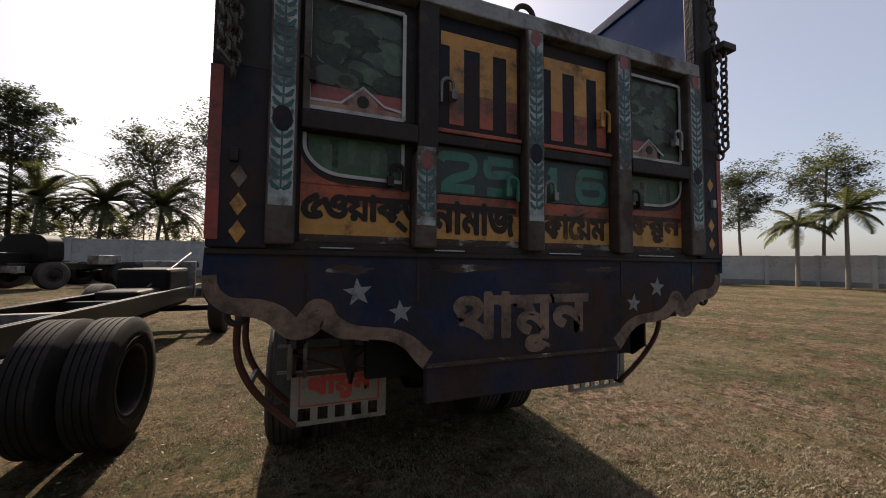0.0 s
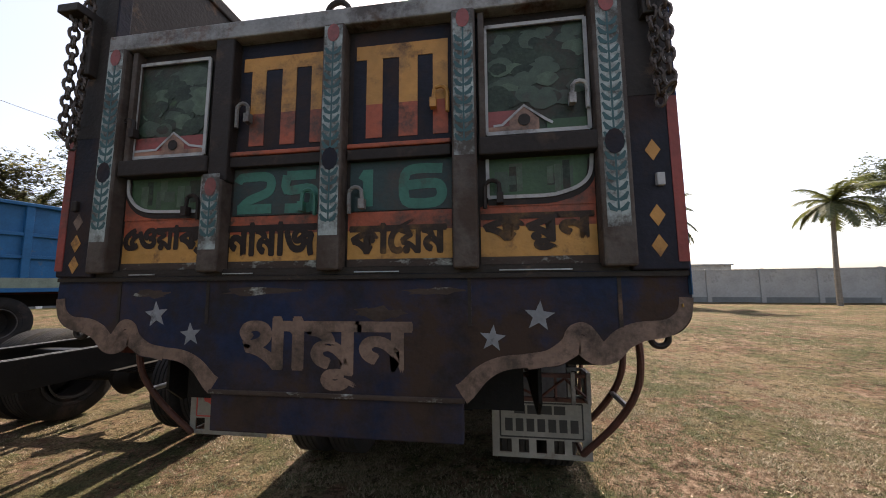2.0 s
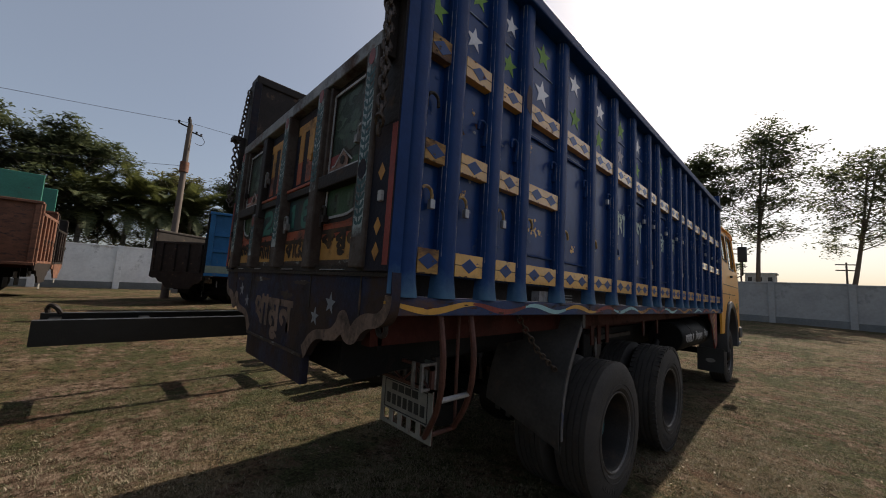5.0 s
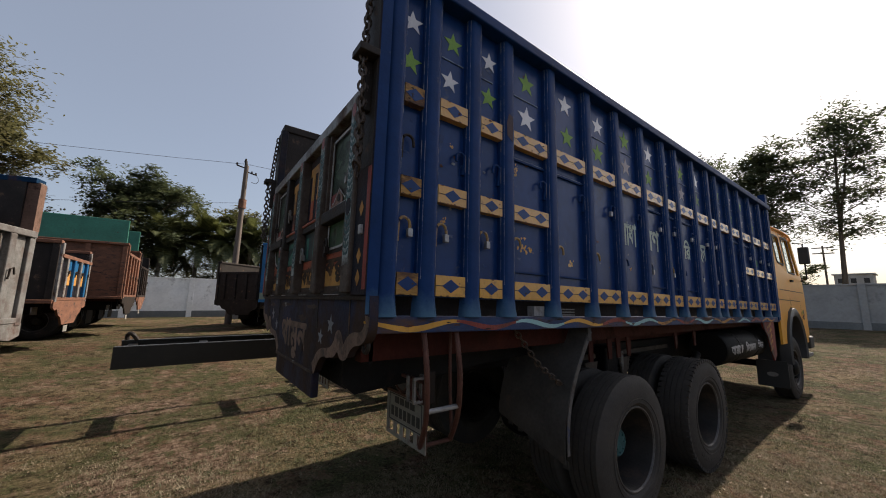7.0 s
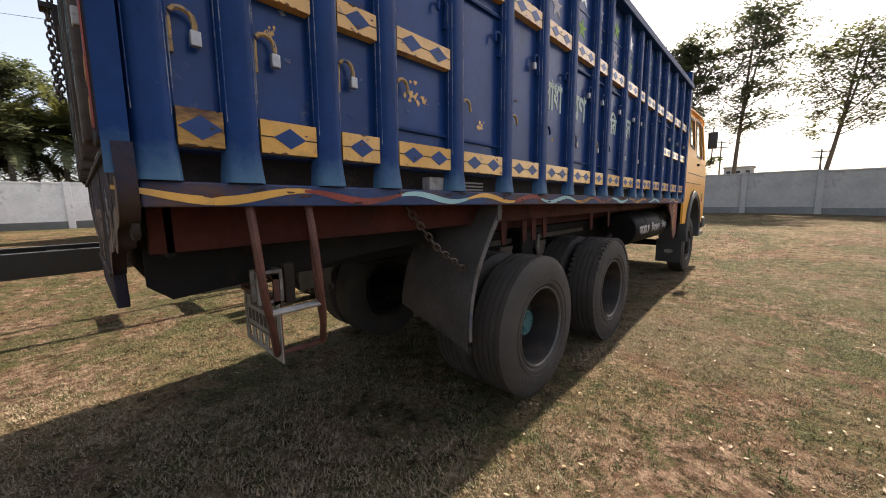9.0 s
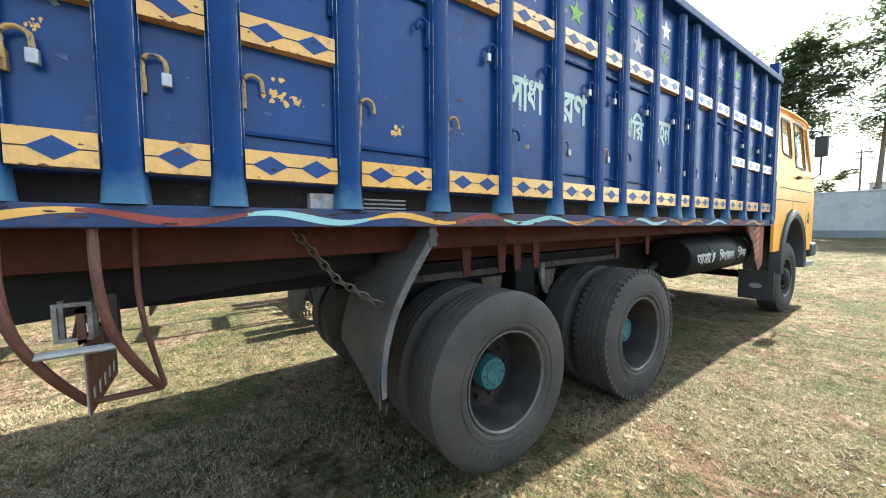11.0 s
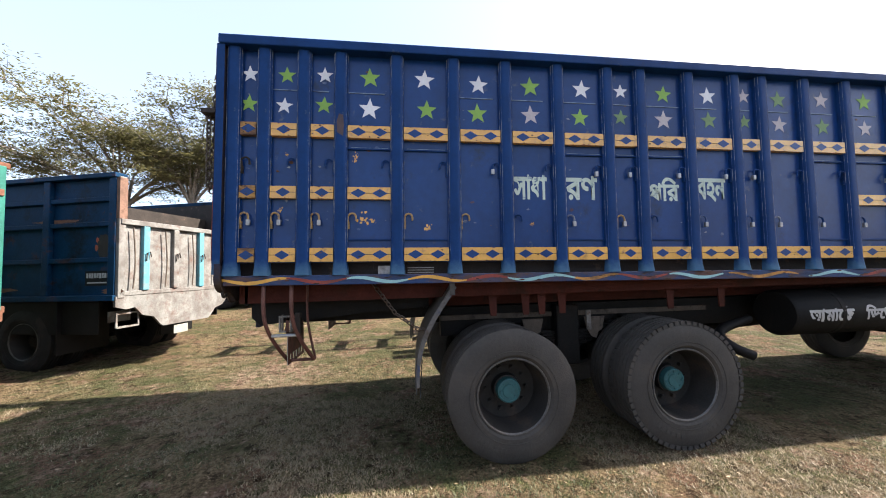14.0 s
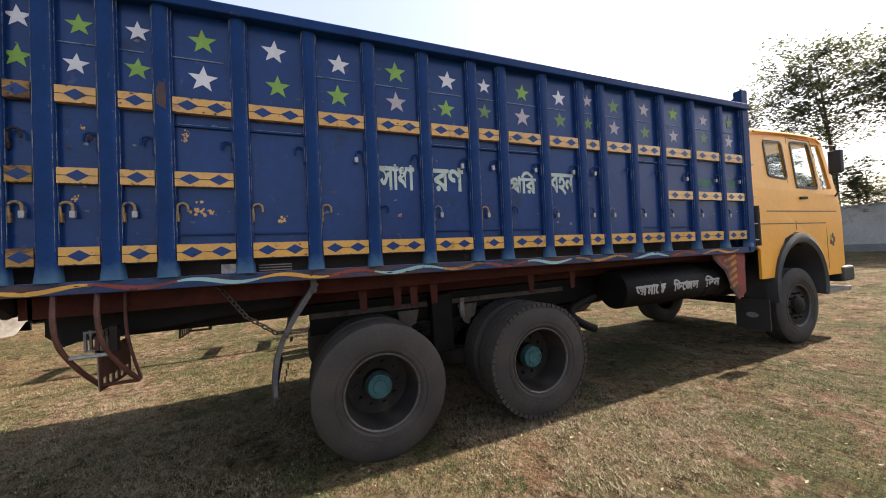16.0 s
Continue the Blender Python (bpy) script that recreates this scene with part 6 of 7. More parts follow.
part("air_filter", lathe(bmesh.new(), [(0, 0.02), (0, 0.13), (0.5, 0.13), (0.5, 0.02)], 20, "z"), M_BLACK, truck, "black air cleaner can", pose(0.98, 6.88, 1.35), True)
for z in (1.42, 1.62, 1.95, 2.35):
    part("clamp", boxed(1.06, 1.13, 6.70, 6.82, z, z + 0.012), M_LOCK, truck)

# ---------------------------------------------------------------- ground and walls
def ground():
    def axis(lo, hi, dense_lo, dense_hi, fine):
        pts = list(np.arange(dense_lo, dense_hi + 1e-6, fine))
        v, st = dense_lo, fine
        left = []
        while v > lo:
            st = min(st * 1.12, 0.3) if v > dense_lo - 14 else st * 1.25
            v -= st
            left.append(v)
        right = []
        v, st = dense_hi, fine
        while v < hi:
            st = min(st * 1.12, 0.3) if v < dense_hi + 14 else st * 1.25
            v += st
            right.append(v)
        return left[::-1] + pts + right
    xs, ys = axis(-900, 900, -6, 9, 0.06), axis(-900, 900, -4, 12, 0.06)
    verts = [(x, y, ground_z(x, y)) for y in ys for x in xs]
    w = len(xs)
    faces = [(j * w + i, j * w + i + 1, (j + 1) * w + i + 1, (j + 1) * w + i) for j in range(len(ys) - 1) for i in range(w - 1)]
    me = bpy.data.meshes.new("ground")
    me.from_pydata(verts, [], faces)
    me.materials.append(M_GROUND)
    me.polygons.foreach_set("use_smooth", [True] * len(faces))
    return tagged(new("ground", me), "patchy dry grass ground of a truck yard", "ground", kind="structure")


ground()


def boundary(name, pts, h, bay=3.2, plaster=None):
    """A plastered boundary wall with shallow pilasters and a cap, along a line of corners."""
    root = tagged(new(name), "weathered grey plaster boundary wall with pilasters", "wall", kind="structure")
    for (xa, ya), (xb, yb) in zip(pts, pts[1:]):
        L = math.hypot(xb - xa, yb - ya)
        k = max(1, round(L / bay))
        ang = math.degrees(math.atan2(yb - ya, xb - xa))
        for i in range(k):
            u0, u1 = L * i / k, L * (i + 1) / k
            mx, my = xa + (xb - xa) * (i + 0.5) / k, ya + (yb - ya) * (i + 0.5) / k
            z = ground_z(mx, my)
            bm = bmesh.new()
            d = (u1 - u0) / 2
            box(bm, -d, d, -0.06, 0.06, -0.4, h - 0.08)
            box(bm, -d, d, -0.10, 0.10, h - 0.08, h, bevel=0.01)
            box(bm, -d - 0.14, -d + 0.14, -0.15, 0.15, -0.4, h + 0.03, bevel=0.01)
            o = part("wall_bay", bm, plaster or M_WALL, root, "", pose(mx, my, z, 0, 0, ang))
            part("dark_base", boxed(-d + 0.141, d - 0.141, -0.075, 0.075, -0.4, 0.38), M_WALLD, o)
    return root


H = 2.4
boundary("wall_north", [(-24, 29), (14, 29.5)], H)
boundary("wall_west", [(-24, -24), (-24, 29)], H, plaster=M_WALLW)
boundary("wall_east", [(14, 29.5), (27, 27.5), (38, 16), (39, -24)], H)
boundary("wall_south", [(39, -24), (-24, -24)], H)


# ---------------------------------------------------------------- other lorries in the yard
def lorry(name, m, label, group, L=6.2, zf=1.25, zg=2.6, zt=3.4, side_mat=None, tail_mat=None, post_mat=None, rail_mat=None, ribs=9, horizontal=(), cab_paint=None, skirt_mat=None, gate_mats=None, board_mat=None, headboard=False, sill_mat=None, upper=None, beam_mat=None):
    """A parked tipper: origin on the ground under the middle of its tail, nose towards +y."""
    t = thing(name, m, label, "truck", group)
    rail_mat, post_mat = rail_mat or side_mat, post_mat or side_mat
    for s in (-1, 1):
        sw = part("side_wall", boxed(min(s * 1.08, s * 1.13), max(s * 1.08, s * 1.13), 0, L, zf, zt), side_mat, t)
        for k in range(ribs):
            y = 0.06 + (L - 0.12) * k / (ribs - 1)
            b = bmesh.new()
            box(b, min(s * 1.13, s * 1.20), max(s * 1.13, s * 1.20), y - 0.06, y + 0.06, zf, zt - 0.02, bevel=0.01)
            part("rib", b, side_mat, sw)
        for z in horizontal:
            part("side_rail", boxed(min(s * 1.13, s * 1.185), max(s * 1.13, s * 1.185), 0.0, L, z - 0.035, z + 0.035, bevel=0.01), side_mat, sw)
        if upper:
            part("upper_board", boxed(s * 1.11 - 0.03, s * 1.11 + 0.03, 0.05, L, zt + 0.051, upper[1], bevel=0.01), upper[0], sw, "green painted upper board")
        if sill_mat:
            part("sill_strip", boxed(min(s * 1.13, s * 1.205), max(s * 1.13, s * 1.205), 0.0, L, zf + 0.005, zf + 0.20), sill_mat, sw, "pale dirty sill strip")
        part("top_rail", boxed(s * 1.14 - 0.09, s * 1.14 + 0.09, -0.02, L, zt - 0.02, zt + 0.05, bevel=0.01), rail_mat, t)
        part("bottom_rail", boxed(s * 1.13 - 0.10, s * 1.13 + 0.10, -0.02, L, zf - 0.08, zf, bevel=0.01), rail_mat, t)
        part("corner_post", boxed(s * 1.13 - 0.05, s * 1.13 + 0.05, -0.05, 0.06, zf - 0.05, zt, bevel=0.01), post_mat, t, "rusty corner post")
        part("chassis_rail", boxed(s * 0.43 - 0.05, s * 0.43 + 0.05, 0.3, L + 1.6, 0.78, 1.04), M_BLACK, t)
        for yy in (1.7, 3.06):
            wheel(t, s * 1.0, yy, 0.505, s, True, hub_mat=M_RIM, rubber=M_RUBBERD)
        wheel(t, s * 1.0, L + 1.0, 0.505, s, False, front=True, rubber=M_RUBBERD)
        part("mudguard", boxed(s * 0.82 - 0.36, s * 0.82 + 0.36, 1.00, 1.012, 0.32, 1.15), M_BLACK, t)
        b = bmesh.new()
        box(b, s * 0.86 - 0.16, s * 0.86 + 0.16, 0.3, 0.32, 0.78, 0.94)
        part("rear_lamp_bracket", b, M_GREYRAIL, t, "grey rear lamp bracket")
    part("bed_floor", boxed(-1.1, 1.1, 0, L, zf - 0.04, zf), M_BROWN, t)
    part("headboard", boxed(-1.1, 1.1, L - 0.05, L, zf, zt + (0.35 if headboard else 0.0)), side_mat, t)
    part("subframe", boxed(-0.55, 0.55, 0.2, L, 1.04, zf - 0.04), M_SUB, t)
    for yy in (1.7, 3.06):
        part("axle", tube(bmesh.new(), [(-0.9, yy, 0.505), (0.9, yy, 0.505)], 0.08, 10), M_BLACK, t, smooth=True)
    g = part("tailgate", boxed(-1.075, 1.075, -0.01, 0.03, zf, zg - 0.04), tail_mat, t)
    part("gate_beam", boxed(-1.16, 1.16, -0.07, 0.05, zg - 0.06, zg + 0.02, bevel=0.01), beam_mat or rail_mat, g)
    part("gate_beam", boxed(-1.16, 1.16, -0.05, 0.03, zf - 0.02, zf + 0.05, bevel=0.01), beam_mat or rail_mat, g)
    gm = gate_mats or [post_mat] * 4
    for k in range(4):
        x = -0.78 + 0.52 * k
        part("gate_post", boxed(x - 0.05, x + 0.05, -0.075, 0.0, zf + 0.05, zg - 0.06, bevel=0.012), gm[k % len(gm)], g)
        b = bmesh.new()
        tube(b, [(x - 0.02, -0.09, zf + 0.5), (x - 0.02, -0.10, zf + 0.62), (x + 0.03, -0.10, zf + 0.64), (x + 0.05, -0.10, zf + 0.56)], 0.01, 6)
        part("rope_hook", b, M_BROWN, g)
    hs = [(1.2, zf - 0.02), (1.2, zf - 0.17), (1.05, zf - 0.22), (0.92, zf - 0.20), (0.80, zf - 0.33), (0.62, zf - 0.38), (0.5, zf - 0.52), (0.45, zf - 0.55)]
    sk = part("tail_skirt", plate(bmesh.new(), hs + [(-x, z) for x, z in hs[::-1]], lambda u, v, w: (u, 0.0 - w, v), 0.04), skirt_mat or tail_mat, t)
    part("plate", boxed(-0.25, 0.02, -0.03, -0.02, zf - 0.72, zf - 0.58), M_PLATE, t, "small dirty plate")
    if board_mat:
        part("upper_board", boxed(-1.02, 1.02, 0.3, 0.34, zg, zt + 0.3), board_mat, t, "board raised above the gate")
    if cab_paint:
        cab(t, L + 0.12, cab_paint, True)
    return t


def at(x, y, heading, dz=0.0):
    """Pose on the ground; heading in degrees, 0 with the nose towards +y."""
    return pose(x, y, ground_z(x, y) + dz, 0, 0, heading)


# white-tailed blue lorry, its tail towards the painted truck
ax_, ay_, bx_, by_ = -1.0, -1.63, -3.32, -1.01
hd = math.degrees(math.atan2(by_ - ay_, bx_ - ax_)) - 180 + 180
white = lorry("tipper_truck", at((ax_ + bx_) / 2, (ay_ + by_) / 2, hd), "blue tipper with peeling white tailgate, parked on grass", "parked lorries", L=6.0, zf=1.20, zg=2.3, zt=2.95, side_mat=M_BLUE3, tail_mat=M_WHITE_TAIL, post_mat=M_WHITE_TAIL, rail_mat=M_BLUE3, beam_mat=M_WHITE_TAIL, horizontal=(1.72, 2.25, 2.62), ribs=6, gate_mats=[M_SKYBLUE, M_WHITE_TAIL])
lorry("tipper_truck", at(1.06, -2.47, 165), "teal green tipper with rusty posts, parked behind the painted truck", "parked lorries", L=6.0, zf=1.15, zg=2.5, zt=2.8, side_mat=M_TEALTRUCK, tail_mat=M_TEALTRUCK, post_mat=M_TEALTRUCK, rail_mat=M_RUSTD, ribs=7, skirt_mat=M_RUSTD)
second = lorry("tipper_truck", at(-8.53, -1.54, 178), "dark blue and yellow tipper with rusty tail", "parked lorries", L=5.6, zf=1.10, zg=2.05, zt=2.3, side_mat=M_BROWN, tail_mat=M_NAVY, post_mat=M_GREYRAIL, rail_mat=M_RUSTY, ribs=8, gate_mats=[M_GREYRAIL, M_BLUE2], skirt_mat=M_RUSTY)
for x in (-0.52, 0.0, 0.52):   # yellow blocks across the blue gate
    part("painted_block", boxed(x - 0.19, x + 0.19, -0.022, -0.011, 1.42, 1.74), M_AMBERL, second, "worn yellow painted block")
    part("painted_block", boxed(x - 0.19, x + 0.19, -0.021, -0.0105, 1.75, 1.99), M_BLUE2, second, "worn blue painted block")
lorry("tipper_truck", at(-12.0, -0.85, 178), "rusty tipper with green upper boards, parked on grass", "parked lorries", L=5.8, zf=1.2, zg=2.5, zt=2.75, side_mat=M_RUSTY, tail_mat=M_RUSTY, post_mat=M_RUSTY, rail_mat=M_RUSTY, ribs=8, upper=(M_GREENB, 3.5), skirt_mat=M_BROWN)
lorry("tipper_truck", at(-16.5, -0.9, 178), "brown rusty tipper parked at the end of the row", "parked lorries", L=5.8, zf=1.2, zg=2.4, zt=2.9, side_mat=M_BROWN, tail_mat=M_RUSTY, ribs=8)
for x in (-0.99, -0.47, 0.05, 0.57):   # rusty streaks and bent stays on the white gate
    part("gate_stay", tube(bmesh.new(), curve_pts([(x, -0.08, 1.28), (x + 0.02, -0.085, 1.7), (x - 0.01, -0.08, 2.2)]), 0.011, 6), M_DUSTY, white, "bent rusty stay")
for s in (-1, 1):
    part("inner_lining", boxed(s * 1.065 - 0.012, s * 1.065 + 0.012, 0.07, 5.94, 1.21, 2.94), M_BROWN, white, "dark brown inner side of the bed")
for s in (-1, 1):
    part("post_head", boxed(s * 1.13 - 0.056, s * 1.13 + 0.056, -0.056, 0.066, 2.32, 2.93), M_RUSTPOST, white, "rusty head of the corner post")
part("inner_wall", boxed(-1.07, 1.07, 0.6, 0.62, 2.2, 2.62), M_BROWN, white, "dark inner wall seen above the gate")
# added black sheets that stand in for the deep shade under the bed
for s in (-1, 1):
    part("underside_shade_sheet", boxed(min(s * 1.10, s * 1.12), max(s * 1.10, s * 1.12), 0.35, 5.6, 0.62, 1.12), M_BLACK, white, "black sheet added as shade under the bed")
# writing too worn to read, rust and patches on the blue side and the white tail
wt = part("painted_board", boxed(-1.137, -1.131, 0.14, 0.58, 1.34, 1.56), M_BLACK, white, "black patch with worn white writing")
for k in range(9):
    part("pale_bar", boxed(-1.139, -1.137, 0.165 + 0.045 * k, 0.198 + 0.045 * k, 1.455 if k % 3 else 1.45, 1.525), M_FRAMEP, wt)
part("pale_bar", boxed(-1.139, -1.137, 0.20, 0.54, 1.375, 1.395), M_FRAMEP, wt)
rw = random.Random(21)
for cy, cz, ry, rz, mt in ((0.26, 1.93, 0.16, 0.22, M_BROWN), (0.40, 1.90, 0.035, 0.05, M_ORANGE), (0.39, 2.02, 0.03, 0.04, M_ORANGE), (0.10, 1.255, 0.20, 0.05, M_RUSTY), (2.2, 1.30, 0.4, 0.04, M_RUSTY), (1.1, 2.32, 0.5, 0.03, M_RUSTY)):
    pts = [(cy + ry * rw.uniform(0.65, 1.1) * math.cos(6.2832 * q / 18), cz + rz * rw.uniform(0.65, 1.1) * math.sin(6.2832 * q / 18)) for q in range(18)]
    part("rust_patch", plate(bmesh.new(), pts, lambda u, v, w: (-1.1305 - w, u, v), 0.0008), mt, white)
part("lamp_frame", ribbon(bmesh.new(), [(-1.12, 0.72), (-0.80, 0.72), (-0.80, 0.92), (-1.12, 0.92), (-1.12, 0.72)], 0.03, lambda u, v, w: (u, 0.05 - w, v), 0.02), M_GREYRAIL, white, "grey bent lamp frame")
# bright blue tipper with pale yellow cab
lorry("tipper_truck", at(-9.43, 2.62, -10.5), "bright blue tipper with pale yellow cab, parked", "parked lorries", L=5.85, zf=1.17, zg=2.2, zt=2.80, side_mat=M_BLUE2, tail_mat=M_BLACK, post_mat=M_BLACK, rail_mat=M_BLUE2, ribs=8, horizontal=(2.22, 1.78), cab_paint=M_CAB_PALE, headboard=True, sill_mat=M_SILL)
lorry("tipper_truck", at(-12.6, 2.4, 39), "dark rusty tipper with its tail to the yard", "parked lorries", L=5.6, zf=1.1, zg=2.2, zt=2.6, side_mat=M_BROWN, tail_mat=M_BROWN, post_mat=M_BROWN, rail_mat=M_BROWN, ribs=7)


# a bare lorry chassis on its wheels
def bare_chassis(name, m, label, L=9.4, axles=(3.6,)):
    t = thing(name, m, label, "truck chassis", "bare chassis")
    for s in (-1, 1):
        r = bmesh.new()
        x = s * 0.43
        box(r, x - 0.004, x + 0.004, 0, L, 0.70, 0.94)
        box(r, min(x, x - s * 0.075), max(x, x - s * 0.075), 0, L, 0.932, 0.945)
        box(r, min(x, x - s * 0.075), max(x, x - s * 0.075), 0, L, 0.695, 0.708)
        fr = part("frame_rail", r, M_CHASSIS, t, "long glossy black steel frame rail")
        # bright metal strips added along the flange to give the rail its sun glints
        for e in (x, x - s * 0.066):
            part("worn_or_glint_edge", boxed(min(e, e - s * 0.010), max(e, e - s * 0.010), 0.01, L - 0.01, 0.9452, 0.9475), M_BRIGHT, fr, "bright steel strip added for the sun glint")
        for yy in axles:
            wheel(t, s * 1.19, yy, 0.505, s, True, hub_mat=M_RIM, rubber=M_RUBBERD)
        wheel(t, s * 0.98, L - 0.9, 0.505, s, False, front=True)
        sp = bmesh.new()
        for k in range(6):
            box(sp, s * 0.52 - 0.04, s * 0.52 + 0.04, 2.95 + 0.07 * k, 4.25 - 0.07 * k, 0.70 - 0.02 * k, 0.715 - 0.02 * k)
        part("leaf_spring", sp, M_BLACK, t)
    for y in (0.12, 0.9, 2.2, 3.0, 4.0, 5.0, 6.2, 7.4, 8.4):
        part("cross_member", boxed(-0.43, 0.43, y - 0.05, y + 0.05, 0.78, 0.90, bevel=0.01), M_GREYRAIL if y in (2.2, 5.0) else M_CHASSIS, t)
    for yy in axles:
        a = bmesh.new()
        tube(a, [(-0.95, yy, 0.505), (0.95, yy, 0.505)], 0.07, 12)
        part("axle", a, M_BLACK, t, smooth=True)
        part("differential", lathe(bmesh.new(), [(-0.16, 0.03), (-0.12, 0.15), (0, 0.21), (0.12, 0.15), (0.16, 0.03)], 20), M_BLACK, t, "", pose(0, yy, 0.505), True)
    part("axle", tube(bmesh.new(), [(-0.9, L - 0.9, 0.505), (0.9, L - 0.9, 0.505)], 0.06, 10), M_BLACK, t, smooth=True)
    part("tow_hook", tube(bmesh.new(), curve_pts([(-0.39, 0.06, 0.945), (-0.39, 0.05, 1.00), (-0.36, 0.08, 1.035), (-0.33, 0.12, 1.01), (-0.34, 0.16, 0.945)]), 0.026, 8), M_BROWN, t, "rusty steel bracket on the frame end", smooth=True)
    part("gearbox", boxed(-0.28, 0.28, 6.6, 7.5, 0.55, 1.0, bevel=0.05), M_BLACK, t)
    part("engine", boxed(-0.38, 0.38, 7.5, 8.6, 0.6, 1.32, bevel=0.06), M_BLACK, t, "dark greasy engine")
    part("radiator", boxed(-0.45, 0.45, 8.75, 8.85, 0.7, 1.45, bevel=0.01), M_GREYRAIL, t)
    part("front_bumper", boxed(-1.1, 1.1, L - 0.05, L + 0.15, 0.62, 0.86, bevel=0.02), M_GREYRAIL, t, "grey steel front bumper")
    part("brace_rod", tube(bmesh.new(), [(0.1, 7.4, 1.0), (0.35, 8.8, 1.62)], 0.02, 6), M_GREYRAIL, t)
    return t


bare_chassis("truck_chassis", pose(-2.62, 0.02, 0, 0, 0, 1.0), "bare black truck chassis with dual wheels, on grass")
far = bare_chassis("truck_chassis", at(-6.5, 24.0, 153), "old dark bare truck chassis by the far wall", 8.2, (3.6, 4.96))
cw = bmesh.new()
plate(cw, rounded([(-1.05, 1.0), (1.05, 1.0), (1.02, 1.75), (0.7, 2.0), (-0.7, 2.0), (-1.02, 1.75)], 0.2), lambda u, v, w: (u, 7.0 + w, v), 0.5)
part("cowl", cw, M_BLACK, far, "black engine cowl without a cab", smooth=True)
part("battery_box", boxed(-1.15, -0.62, 5.0, 5.9, 0.9, 1.28, bevel=0.02), M_GREYRAIL, far, "pale grey battery box")
far2 = bare_chassis("truck_chassis", at(-9.6, 26.4, 160), "second dark bare truck chassis by the far wall", 8.2)
part("cowl", boxed(-1.0, 1.0, 7.0, 7.4, 0.9, 1.8, bevel=0.12), M_BLACK, far2, "black engine cowl without a cab", smooth=True)


# ---------------------------------------------------------------- utility pole
pole = thing("utility_pole", at(-15.7, 2.35, 0), "leaning weathered utility pole with wires", "pole")
part("post", tube(bmesh.new(), [(0, 0, -0.3), (-0.08, 0.07, 3.4), (-0.2, 0.15, 7.7)], 0.15, 10, 0.10), M_POLE, pole, smooth=True)
part("sleeve", tube(bmesh.new(), [(-0.145, 0.11, 5.5), (-0.155, 0.12, 5.95)], 0.17, 10), M_RUSTY, pole, "rusty clamp on the pole", smooth=True)
part("cross_arm", tube(bmesh.new(), [(-0.19, 0.15, 7.4), (-0.14, 0.62, 7.28)], 0.035, 6), M_BROWN, pole)
part("cross_arm", tube(bmesh.new(), [(-0.20, 0.15, 7.55), (-0.24, -0.28, 7.66)], 0.035, 6), M_BROWN, pole)
part("pole_cap", tube(bmesh.new(), [(-0.2, 0.15, 7.6), (-0.23, 0.10, 7.95)], 0.07, 8), M_BROWN, pole, smooth=True)
for y, z in ((0.58, 7.30), (0.40, 7.34), (-0.26, 7.67), (0.10, 7.95)):
    part("insulator", lathe(bmesh.new(), [(0, 0.03), (0.03, 0.05), (0.06, 0.03), (0.09, 0.05), (0.12, 0.01)], 10, "z"), M_BROWN, pole, "", pose(-0.17 if y > 0.2 else -0.23, y, z), True)
part("hanging_wire", tube(bmesh.new(), curve_pts([(-0.14, 0.60, 7.28), (-0.10, 0.72, 7.05), (-0.12, 0.60, 6.85), (-0.15, 0.40, 6.9)]), 0.012, 5), M_WIRE, pole)
for k, (p, q) in enumerate((((-15.9, 2.5, 8.1), (-22, -30, 7.6)), ((-15.85, 2.45, 6.1), (-26, -26, 5.4)), ((-15.9, 2.5, 8.1), (-8, 44, 7.2)))):
    wv = [(p[0] + (q[0] - p[0]) * j / 12, p[1] + (q[1] - p[1]) * j / 12, p[2] + (q[2] - p[2]) * j / 12 - 0.5 * (1 - ((j - 6) / 6) ** 2)) for j in range(13)]
    tagged(mesh_ob("overhead_wire", tube(bmesh.new(), wv, 0.008, 4), M_WIRE), "thin dark overhead wire from the pole", "wire", "overhead wires")


# ---------------------------------------------------------------- trees
def leaves_mesh(name, pts, size, rng, material, flat=0.5):
    """Many small leaf blades at the given places."""
    verts, faces = [], []
    for p in pts:
        a = rng.uniform(0, 6.2832)
        tilt = rng.uniform(-flat, flat)
        d = Vector((math.cos(a), math.sin(a), tilt)).normalized()
        s = Vector((-math.sin(a), math.cos(a), rng.uniform(-flat, flat))).normalized()
        L = size * rng.uniform(0.6, 1.3)
        w = L * 0.42
        i = len(verts)
        p = Vector(p)
        verts += [p - d * L * 0.5, p + s * w * 0.5, p + d * L * 0.5, p - s * w * 0.5]
        faces.append((i, i + 1, i + 2, i + 3))
    me = bpy.data.meshes.new(name)
    me.from_pydata([tuple(v) for v in verts], [], faces)
    me.materials.append(material)
    return new(name, me)


